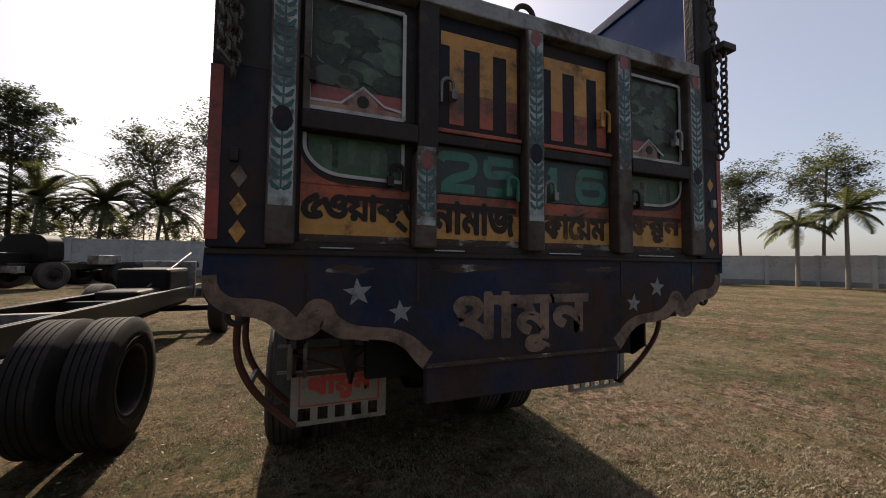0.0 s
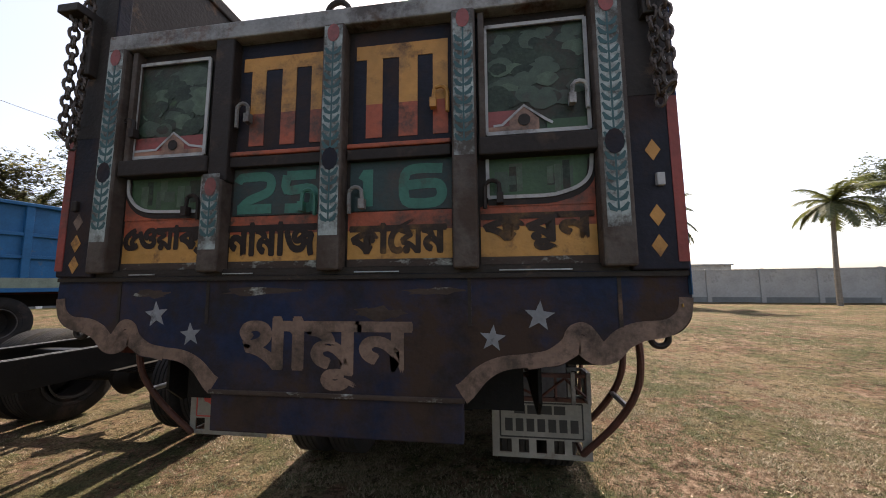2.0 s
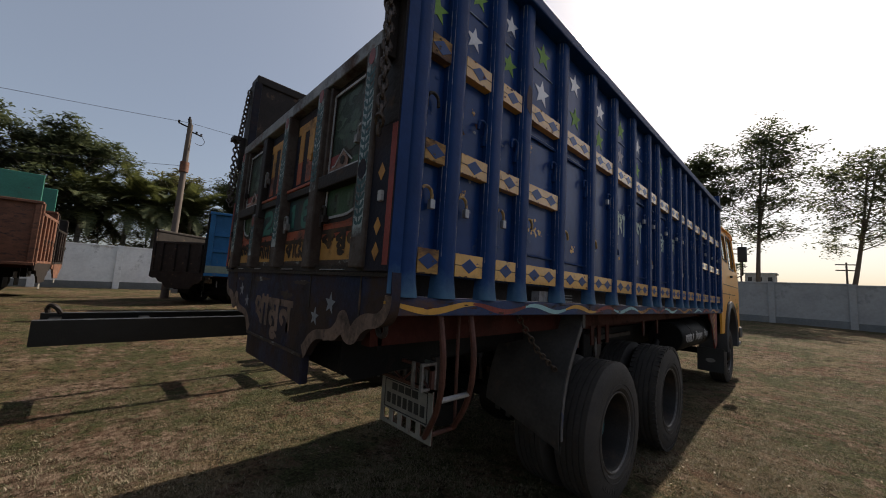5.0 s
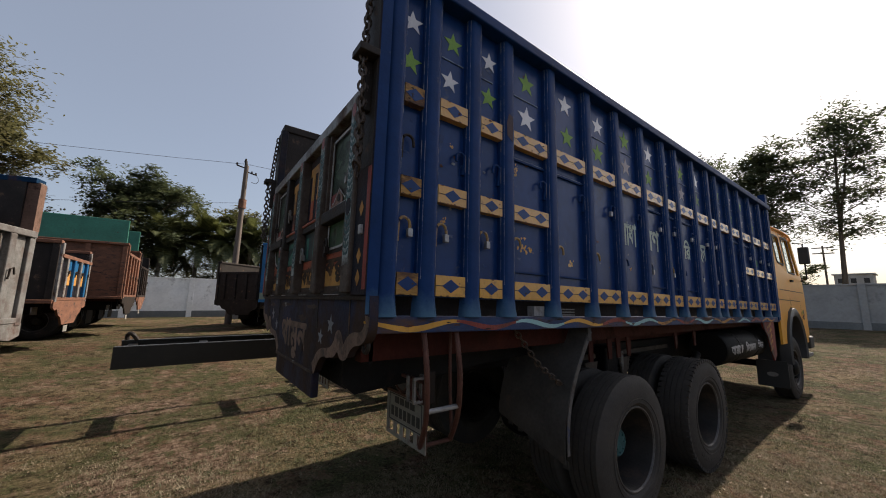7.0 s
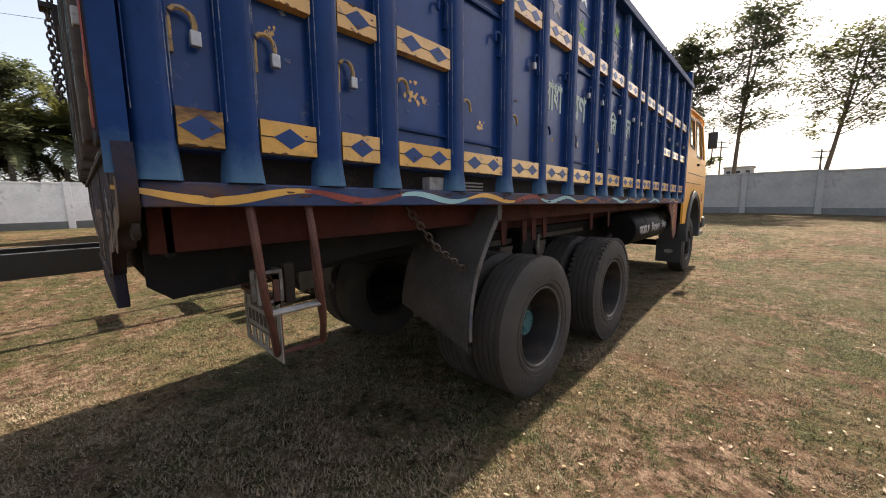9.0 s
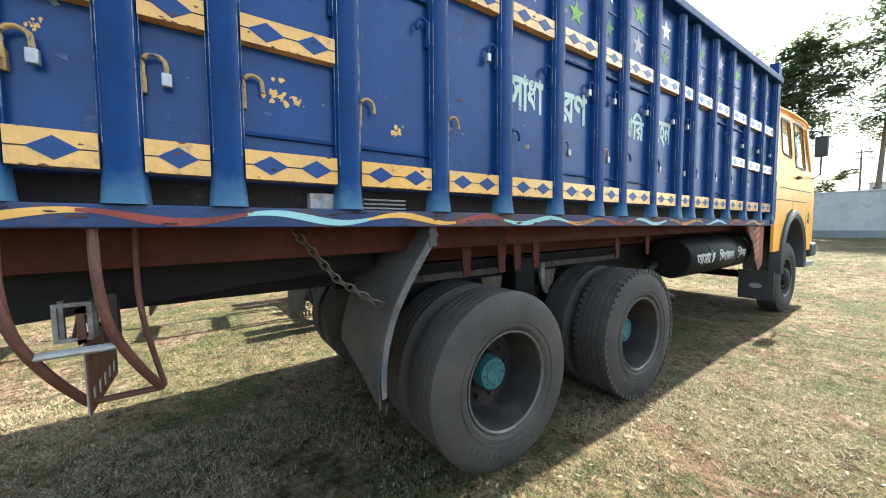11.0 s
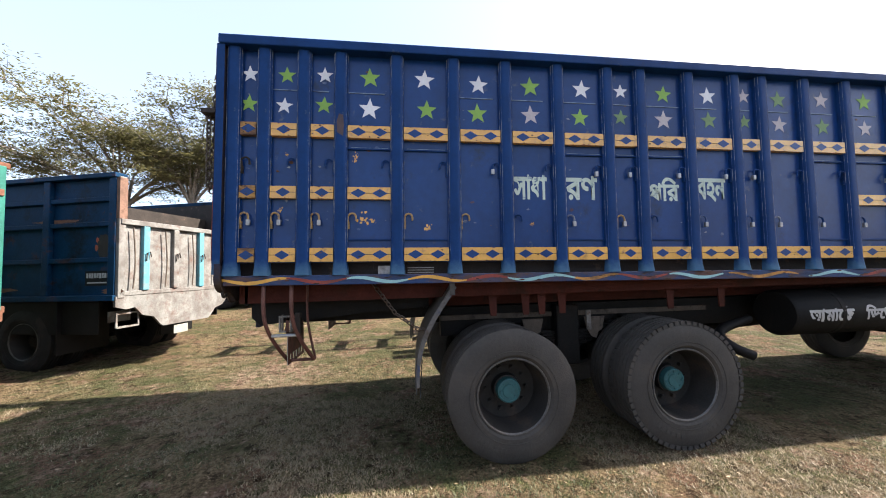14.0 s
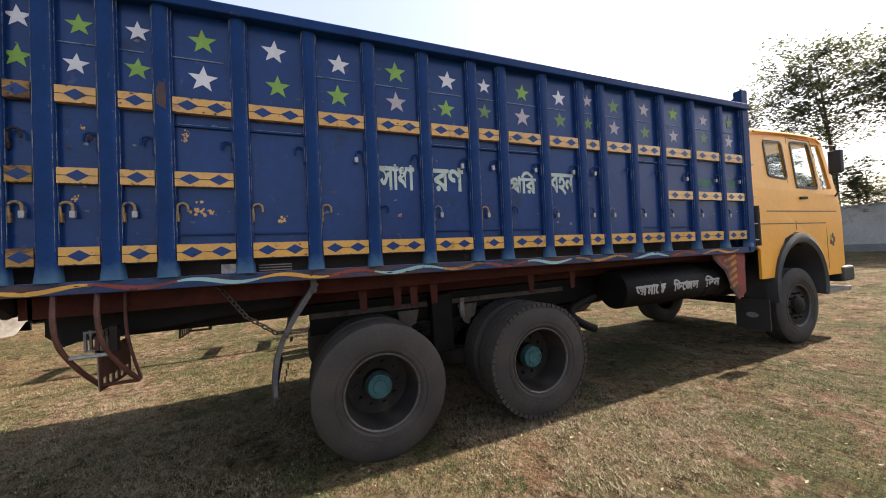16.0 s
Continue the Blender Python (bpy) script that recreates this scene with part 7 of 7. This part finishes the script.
def tree(x, y, h, spread, label, material, seed, leaves=4200, leaf=0.16, crown0=0.35, lean=(0, 0), clumps=26, trunk_r=0.16, group="broadleaf trees", clump_r=0.30):
    """A wavering trunk that forks, limbs that rise outwards with side twigs, and clumps of leaves along them, with gaps. crown0: where the crown begins."""
    rng = random.Random(seed)
    t = thing("tree", pose(x, y, ground_z(x, y)), label, "tree", group)

    def axis(f, side=0.0):
        wob = 0.10 * spread * math.sin(2.6 * f + seed) + side * (f - crown0)
        return Vector((lean[0] * h * f + wob, lean[1] * h * f + 0.08 * spread * math.cos(3.1 * f + seed * 1.7), h * f))

    stems = [0.0, rng.choice((-1, 1)) * spread * rng.uniform(0.30, 0.55)]
    tube_bm = bmesh.new()
    tube(tube_bm, [axis(-0.03)] + [axis(0.9 * k / 10) for k in range(11)], trunk_r, 9, trunk_r * 0.25)
    part("trunk", tube_bm, M_BARK, t, smooth=True)
    fork = bmesh.new()
    f0 = crown0 * 0.8
    tube(fork, [axis(f0)] + [axis(f0 + (0.88 - f0) * k / 6, stems[1] * min(1, k / 3)) for k in range(1, 7)], trunk_r * 0.6, 7, trunk_r * 0.15)
    part("limb", fork, M_BARK, t, smooth=True)
    pts = []
    limbs = max(5, clumps // 3)
    for i in range(limbs):
        lm = bmesh.new()
        u = (i + rng.uniform(0.1, 0.9)) / limbs
        f = crown0 * 0.92 + (0.90 - crown0 * 0.92) * u
        a = i * 2.39996 + rng.uniform(-0.5, 0.5)
        reach = spread * (0.30 + 0.62 * math.sin(math.pi * min(0.97, 0.18 + 0.80 * u))) * rng.uniform(0.6, 1.15)
        p0 = axis(f, stems[i % 2] if i % 2 else 0.0)
        end = p0 + Vector((reach * math.cos(a), reach * math.sin(a), min(h * 0.99 - p0.z, reach * rng.uniform(0.25, 0.85))))
        line = curve_pts([p0, p0.lerp(end, 0.5) + Vector((0, 0, -0.06 * reach)), end], 4)
        tube(lm, line, trunk_r * 0.26, 5, trunk_r * 0.06)
        for c in range(max(2, round(clumps / limbs))):
            q = rng.uniform(0.45, 1.0) if c else 1.0
            ctr = p0.lerp(end, q) + Vector((rng.gauss(0, 0.20), rng.gauss(0, 0.20), rng.gauss(0.04, 0.12))) * spread
            tube(lm, [p0.lerp(end, q * 0.7), ctr], trunk_r * 0.09, 3, trunk_r * 0.02)
            cr = spread * clump_r * rng.uniform(0.55, 1.15)
            sub = [ctr + Vector((rng.gauss(0, 0.55), rng.gauss(0, 0.55), rng.gauss(0, 0.38))) * cr for _ in range(6)]
            for k in range(max(6, int(leaves / clumps * rng.uniform(0.6, 1.4)))):
                o = sub[k % 6]
                pts.append(o + Vector((rng.gauss(0, 0.30), rng.gauss(0, 0.30), rng.gauss(0, 0.17))) * cr)
        part("limb", lm, M_BARK, t)
    crown = leaves_mesh("crown", pts, leaf, rng, material)
    crown.parent = t
    return t


def rain_tree(x, y, h, spread, label, material, seed, trunk_r=0.24, lean=(0, 0), leaf=0.20, per=44):
    """A forked trunk, long arching limbs, thin branchlets and flat feathery sprays of small leaves."""
    rng = random.Random(seed)
    t = thing("tree", pose(x, y, ground_z(x, y)), label, "tree", "rain trees")
    fork = Vector((lean[0] * 0.3, lean[1] * 0.3, h * 0.44))
    part("trunk", tube(bmesh.new(), curve_pts([(0, 0, -0.3), (0.1, -0.08, h * 0.18), tuple(fork)], 4), trunk_r, 9, trunk_r * 0.75), M_PALEBARK, t, smooth=True)
    pts = []
    for i in range(12):
        a = i * 0.5236 + rng.uniform(-0.2, 0.2)
        low = rng.random()
        far = spread * (0.70 + 0.45 * low)
        end = Vector((lean[0] + far * math.cos(a), lean[1] + far * math.sin(a), h * (0.95 - 0.27 * low)))
        mid = fork.lerp(end, 0.45) + Vector((rng.uniform(-0.5, 0.5), rng.uniform(-0.5, 0.5), h * 0.04))
        line = curve_pts([fork, fork.lerp(mid, 0.5) + Vector((0, 0, 0.02 * h)), mid, mid.lerp(end, 0.55) + Vector((0, 0, 0.02 * h)), end], 4)
        lb = bmesh.new()
        tube(lb, line, trunk_r * 0.42, 6, trunk_r * 0.05)
        for k in range(17):
            f = rng.uniform(0.28, 1.0)
            s0 = line[min(len(line) - 1, int(f * (len(line) - 1)))]
            b = a + rng.gauss(0, 0.9)
            L = spread * rng.uniform(0.14, 0.34)
            tip = s0 + Vector((L * math.cos(b), L * math.sin(b), h * rng.uniform(-0.03, 0.08)))
            tw = curve_pts([s0, s0.lerp(tip, 0.5) + Vector((0, 0, 0.015 * h)), tip], 3)
            tube(lb, tw, trunk_r * 0.14, 4, trunk_r * 0.02)
            for q in range(4):   # flat sprays
                o = tip + Vector((rng.gauss(0, 0.45), rng.gauss(0, 0.45), rng.gauss(0, 0.16))) * L
                tube(lb, [tw[-3], o], trunk_r * 0.055, 3, trunk_r * 0.015)
                R, tx, ty = rng.uniform(0.30, 0.52), rng.gauss(0, 0.12), rng.gauss(0, 0.12)
                for n_ in range(per):
                    dx, dy = rng.gauss(0, R), rng.gauss(0, R)
                    pts.append(o + Vector((dx, dy, tx * dx + ty * dy + rng.gauss(0, 0.07))))
        part("limb", lb, M_PALEBARK, t)
    crown = leaves_mesh("crown", pts, leaf, rng, material)
    crown.parent = t
    return t


def palm(x, y, h, label, seed, fronds=20, length=2.4, date=False, lean=(0.05, 0.02), group="palm trees", wind=(0, 0)):
    rng = random.Random(seed)
    t = thing("palm_tree", pose(x, y, ground_z(x, y)), label, "palm tree", group)
    bm = bmesh.new()
    topv = Vector((lean[0] * h, lean[1] * h, h))
    tube(bm, curve_pts([(0, 0, -0.3), (lean[0] * h * 0.15, lean[1] * h * 0.15, h * 0.4), tuple(topv)], 6), 0.16, 9, 0.10)
    part("trunk", bm, M_PALMBARK, t, smooth=True)
    for i in range(fronds):
        a = i * 2.39996 + rng.uniform(-0.2, 0.2)
        rise = rng.uniform(-0.45, 1.15)
        L = length * rng.uniform(0.8, 1.15)
        out = Vector((math.cos(a) + wind[0], math.sin(a) + wind[1], 0))
        line = []
        p = topv.copy()
        ang = rise
        for k in range(11):
            line.append(p.copy())
            d = out.normalized() * math.cos(ang) + Vector((0, 0, math.sin(ang)))
            p = p + d * (L / 10)
            ang -= (0.145 if not date else 0.11) * (0.6 + 0.08 * k)
        rachis = bmesh.new()
        tube(rachis, line, 0.022, 4, 0.006)
        for k in range(1, 11):
            for q in range(6):
                f = (k - 1 + q / 6) / 9.75
                c = line[k - 1].lerp(line[k], q / 6)
                d = (line[k] - line[k - 1]).normalized()
                sdir = d.cross(Vector((0, 0, 1)))
                if sdir.length < 0.1:
                    continue
                sdir.normalize()
                ll = L * (0.24 if not date else 0.17) * math.sin(math.pi * (0.12 + 0.83 * f)) * rng.uniform(0.8, 1.15)
                for s in (-1, 1):
                    droop = Vector((0, 0, -0.55 if not date else 0.25))
                    e = (sdir * s + d * 0.55 + droop * rng.uniform(0.6, 1.3)).normalized()
                    n0 = d * 0.036
                    rachis.faces.new([rachis.verts.new(q_) for q_ in (c - n0, c + n0, c + e * ll + n0 * 0.2, c + e * ll - n0 * 0.2)])
        part("frond", rachis, M_PALM, t)
    return t


# beyond and along the walls: x, y, height, radius, where the crown begins, leaf material, lean
TREES = [
    (0.6, 33.6, 14.0, 2.5, 0.40, M_LEAF_B, (0.01, 0)), (-3.0, 33.4, 13.0, 2.0, 0.46, M_LEAF_B, (0, 0)), (4.4, 35.8, 11.4, 2.6, 0.44, M_LEAF_A, (0.13, 0)),
    (-7.2, 34.5, 13.2, 3.0, 0.55, M_LEAF_B, (0, 0)), (-10.5, 33.6, 11.3, 2.5, 0.44, M_LEAF_A, (-0.14, 0)), (30.0, 28.4, 10.2, 2.2, 0.52, M_LEAF_B, (-0.02, 0)),
    (39.9, 22.4, 11.6, 2.3, 0.45, M_LEAF_B, (0, 0)), (42.4, 17.2, 12.3, 2.5, 0.58, M_LEAF_A, (0, 0)),
    (-18.8, 31.2, 12.8, 2.0, 0.56, M_LEAF_B, (0, 0)), (-22.8, 30.4, 12.2, 2.1, 0.45, M_LEAF_A, (0, 0)), (-26.0, 27.5, 11.0, 2.6, 0.45, M_LEAF_A, (0, 0)),
    (-25.4, 21.0, 12.6, 2.2, 0.45, M_LEAF_A, (0, 0)), (-27.0, 15.5, 9.0, 2.8, 0.40, M_LEAF_C, (0, 0)), (-26.6, 10.2, 12.4, 2.0, 0.42, M_LEAF_A, (0, 0.02)),
    (-27.2, 7.4, 9.0, 2.0, 0.45, M_LEAF_A, (0, 0)), (-27.6, 3.6, 8.0, 1.5, 0.5, M_LEAF_C, (0.02, 0)), (-26.0, -8.4, 11.4, 1.7, 0.5, M_LEAF_C, (0, 0)),
]
for k, (x, y, h, sp, c0, mt, ln) in enumerate(TREES):
    tree(x, y, h, sp, "dark dense broadleaf tree beyond the wall" if mt == M_LEAF_B else "thin broadleaf tree with airy crown beyond the wall", mt, 11 + k, leaves=11500 if mt == M_LEAF_B else 9500, leaf=0.29, crown0=c0, lean=ln, clumps=63, trunk_r=0.17, clump_r=0.46)
tree(-27.0, -2.1, 9.1, 2.9, "dense dark mango-like tree with a rounded crown beyond the wall", M_LEAF_B, 71, leaves=34000, leaf=0.27, crown0=0.34, clumps=96, trunk_r=0.24, clump_r=0.34)
rain_tree(-19.0, -13.4, 12.6, 5.8, "spreading feathery rain tree with pale foliage", M_LEAF_C, 31, lean=(-0.5, -3.6), trunk_r=0.26)
rain_tree(-19.6, -11.3, 12.6, 3.9, "spreading feathery rain tree with pale foliage", M_LEAF_C, 32, lean=(-0.3, 0.8), trunk_r=0.22)
for x, y, h, seed, L in ((12.0, 25.2, 5.75, 41, 3.1), (22.0, 24.6, 6.4, 42, 2.6), (34.6, 15.7, 4.7, 43, 2.6), (35.6, 13.4, 5.6, 44, 2.8), (37.6, 31.4, 4.8, 45, 2.2), (14.6, 48.6, 4.8, 46, 2.6), (17.0, 48.0, 4.8, 47, 2.6)):
    palm(x, y, h, "coconut palm with drooping fronds by the wall", seed, fronds=24, length=L, wind=(0.15, 0.05))
for x, y, h, seed in ((-27, 7, 5.0, 51), (-26.5, 12.5, 5.8, 52), (-26.8, 1.0, 5.2, 53), (-26.4, -1.0, 4.6, 54), (-27.5, 18, 5.6, 55), (-17.2, 30.6, 4.9, 56), (-14.0, 31.0, 5.1, 57), (-26.6, 4.2, 5.0, 58), (-10.8, 31.4, 5.0, 59), (-20.0, 30.4, 4.6, 60), (-26.4, 2.4, 5.2, 61)):
    palm(x, y, h, "date palm with stiff feathery fronds beyond the wall", seed, date=True, fronds=40, length=3.3, group="date palms")
# low scrub along the wall
rs = random.Random(77)
for k in range(16):
    y = -8 + 2.6 * k
    tree(-27.5 + rs.uniform(-1, 1), y, rs.uniform(3.6, 5.2), 2.2, "dusty scrub bush beyond the wall", M_LEAF_C if k % 2 else M_LEAF_A, 100 + k, leaves=2600, leaf=0.26, crown0=0.15, clumps=14, trunk_r=0.08, group="scrub bushes", clump_r=0.42)

for k in range(11):
    tree(-21.0 + 2.0 * k + rs.uniform(-0.6, 0.6), 31.2 + rs.uniform(-0.6, 0.8), rs.uniform(3.4, 4.8), 1.9, "dusty scrub bush beyond the wall", M_LEAF_C if k % 2 else M_LEAF_A, 130 + k, leaves=2600, leaf=0.26, crown0=0.15, clumps=14, trunk_r=0.08, group="scrub bushes", clump_r=0.42)
for x, y, h, label in ((-3.3, 60.2, 8.2, "thin far utility pole with cross arms"), (5.8, 61.0, 6.2, "thin far utility pole with cross arms"), (16.0, 62.0, 7.4, "thin far utility pole with cross arms")):
    fp = thing("utility_pole", at(x, y, 20), label, "pole", "far utility poles")
    part("post", tube(bmesh.new(), [(0, 0, -0.3), (0, 0, h)], 0.12, 8, 0.08), M_POLE, fp, smooth=True)
    for q in (0.25, 0.9):
        part("cross_arm", boxed(-0.9, 0.9, -0.05, 0.05, h - q - 0.06, h - q + 0.06), M_POLE, fp)
# pale far buildings above the wall
for x, y, w, d, h, lab in ((-8.0, 150, 7, 8, 9.8, "pale far concrete house above the wall"), (30.0, 120, 12, 8, 6.6, "far low house with a tin roof"), (52.0, 96, 10, 8, 5.4, "far low house with a tin roof")):
    hs_ = thing("house", at(x, y, 0), lab, "house", "far houses")
    wl = part("wall", boxed(-w / 2, w / 2, -d / 2, d / 2, -0.4, h), M_WALL, hs_)
    part("roof", boxed(-w / 2 - 0.4, w / 2 + 0.4, -d / 2 - 0.4, d / 2 + 0.4, h, h + 0.3), M_ROOFTIN, hs_)
    for q in range(3):
        wx = -w / 2 + w * (q + 0.5) / 3
        part("window", boxed(wx - 0.5, wx + 0.5, -d / 2 - 0.03, -d / 2 - 0.005, h - 2.3, h - 1.0), M_TRIMB, hs_)


# ---------------------------------------------------------------- grass
def grass(name, label, material, clumps, seed, hmin, hmax, sign):
    """Clumps of short blades, thick where the walk passes and in patches."""
    rng = random.Random(seed)
    verts, faces = [], []
    made = 0
    while made < clumps:
        if rng.random() < 0.75:
            x, y = rng.gauss(2.2, 2.8), rng.gauss(2.6, 3.0)
        else:
            x, y = rng.uniform(-14, 14), rng.uniform(-7, 20)
        if noise.noise((x * 0.55, y * 0.55, 3.3)) * sign + 0.5 * noise.noise((x * 2.3, y * 2.3, 1.1)) < rng.uniform(-0.12, 0.22):
            continue
        made += 1
        z = ground_z(x, y) - 0.004
        spread = rng.uniform(0.015, 0.055)
        big = rng.uniform(0.6, 1.5)
        for b in range(rng.randint(7, 15)):
            a = rng.uniform(0, 6.2832)
            h = rng.uniform(hmin, hmax) * big
            lean = rng.uniform(0.3, 1.8) * h
            bx, by = x + rng.gauss(0, spread), y + rng.gauss(0, spread)
            w = rng.uniform(0.0020, 0.0045)
            i = len(verts)
            ca, sa = math.cos(a), math.sin(a)
            verts += [(bx - sa * w, by + ca * w, z), (bx + sa * w, by - ca * w, z), (bx + ca * lean, by + sa * lean, z + h)]
            faces.append((i, i + 1, i + 2))
    me = bpy.data.meshes.new(name)
    me.from_pydata(verts, [], faces)
    me.materials.append(material)
    return tagged(new(name, me), label, "grass", kind="stuff")


grass("dry_grass", "short dry straw-coloured grass clumps", M_DRYBLADE, 40000, 5, 0.007, 0.021, 1)
grass("green_grass", "short dull green grass clumps", M_GREENBLADE, 17000, 6, 0.007, 0.023, -1)
rl = random.Random(9)
lp = []
for k in range(2400):
    x, y = (rl.gauss(2.6, 2.6), rl.gauss(2.6, 2.8)) if k % 4 else (rl.uniform(-12, 12), rl.uniform(-6, 16))
    lp.append((x, y, ground_z(x, y) + rl.uniform(0.004, 0.022)))
tagged(leaves_mesh("leaf_litter", lp, 0.032, rl, M_LITTER, 0.35), "dry fallen leaf scraps on the grass", "leaf litter", kind="stuff")
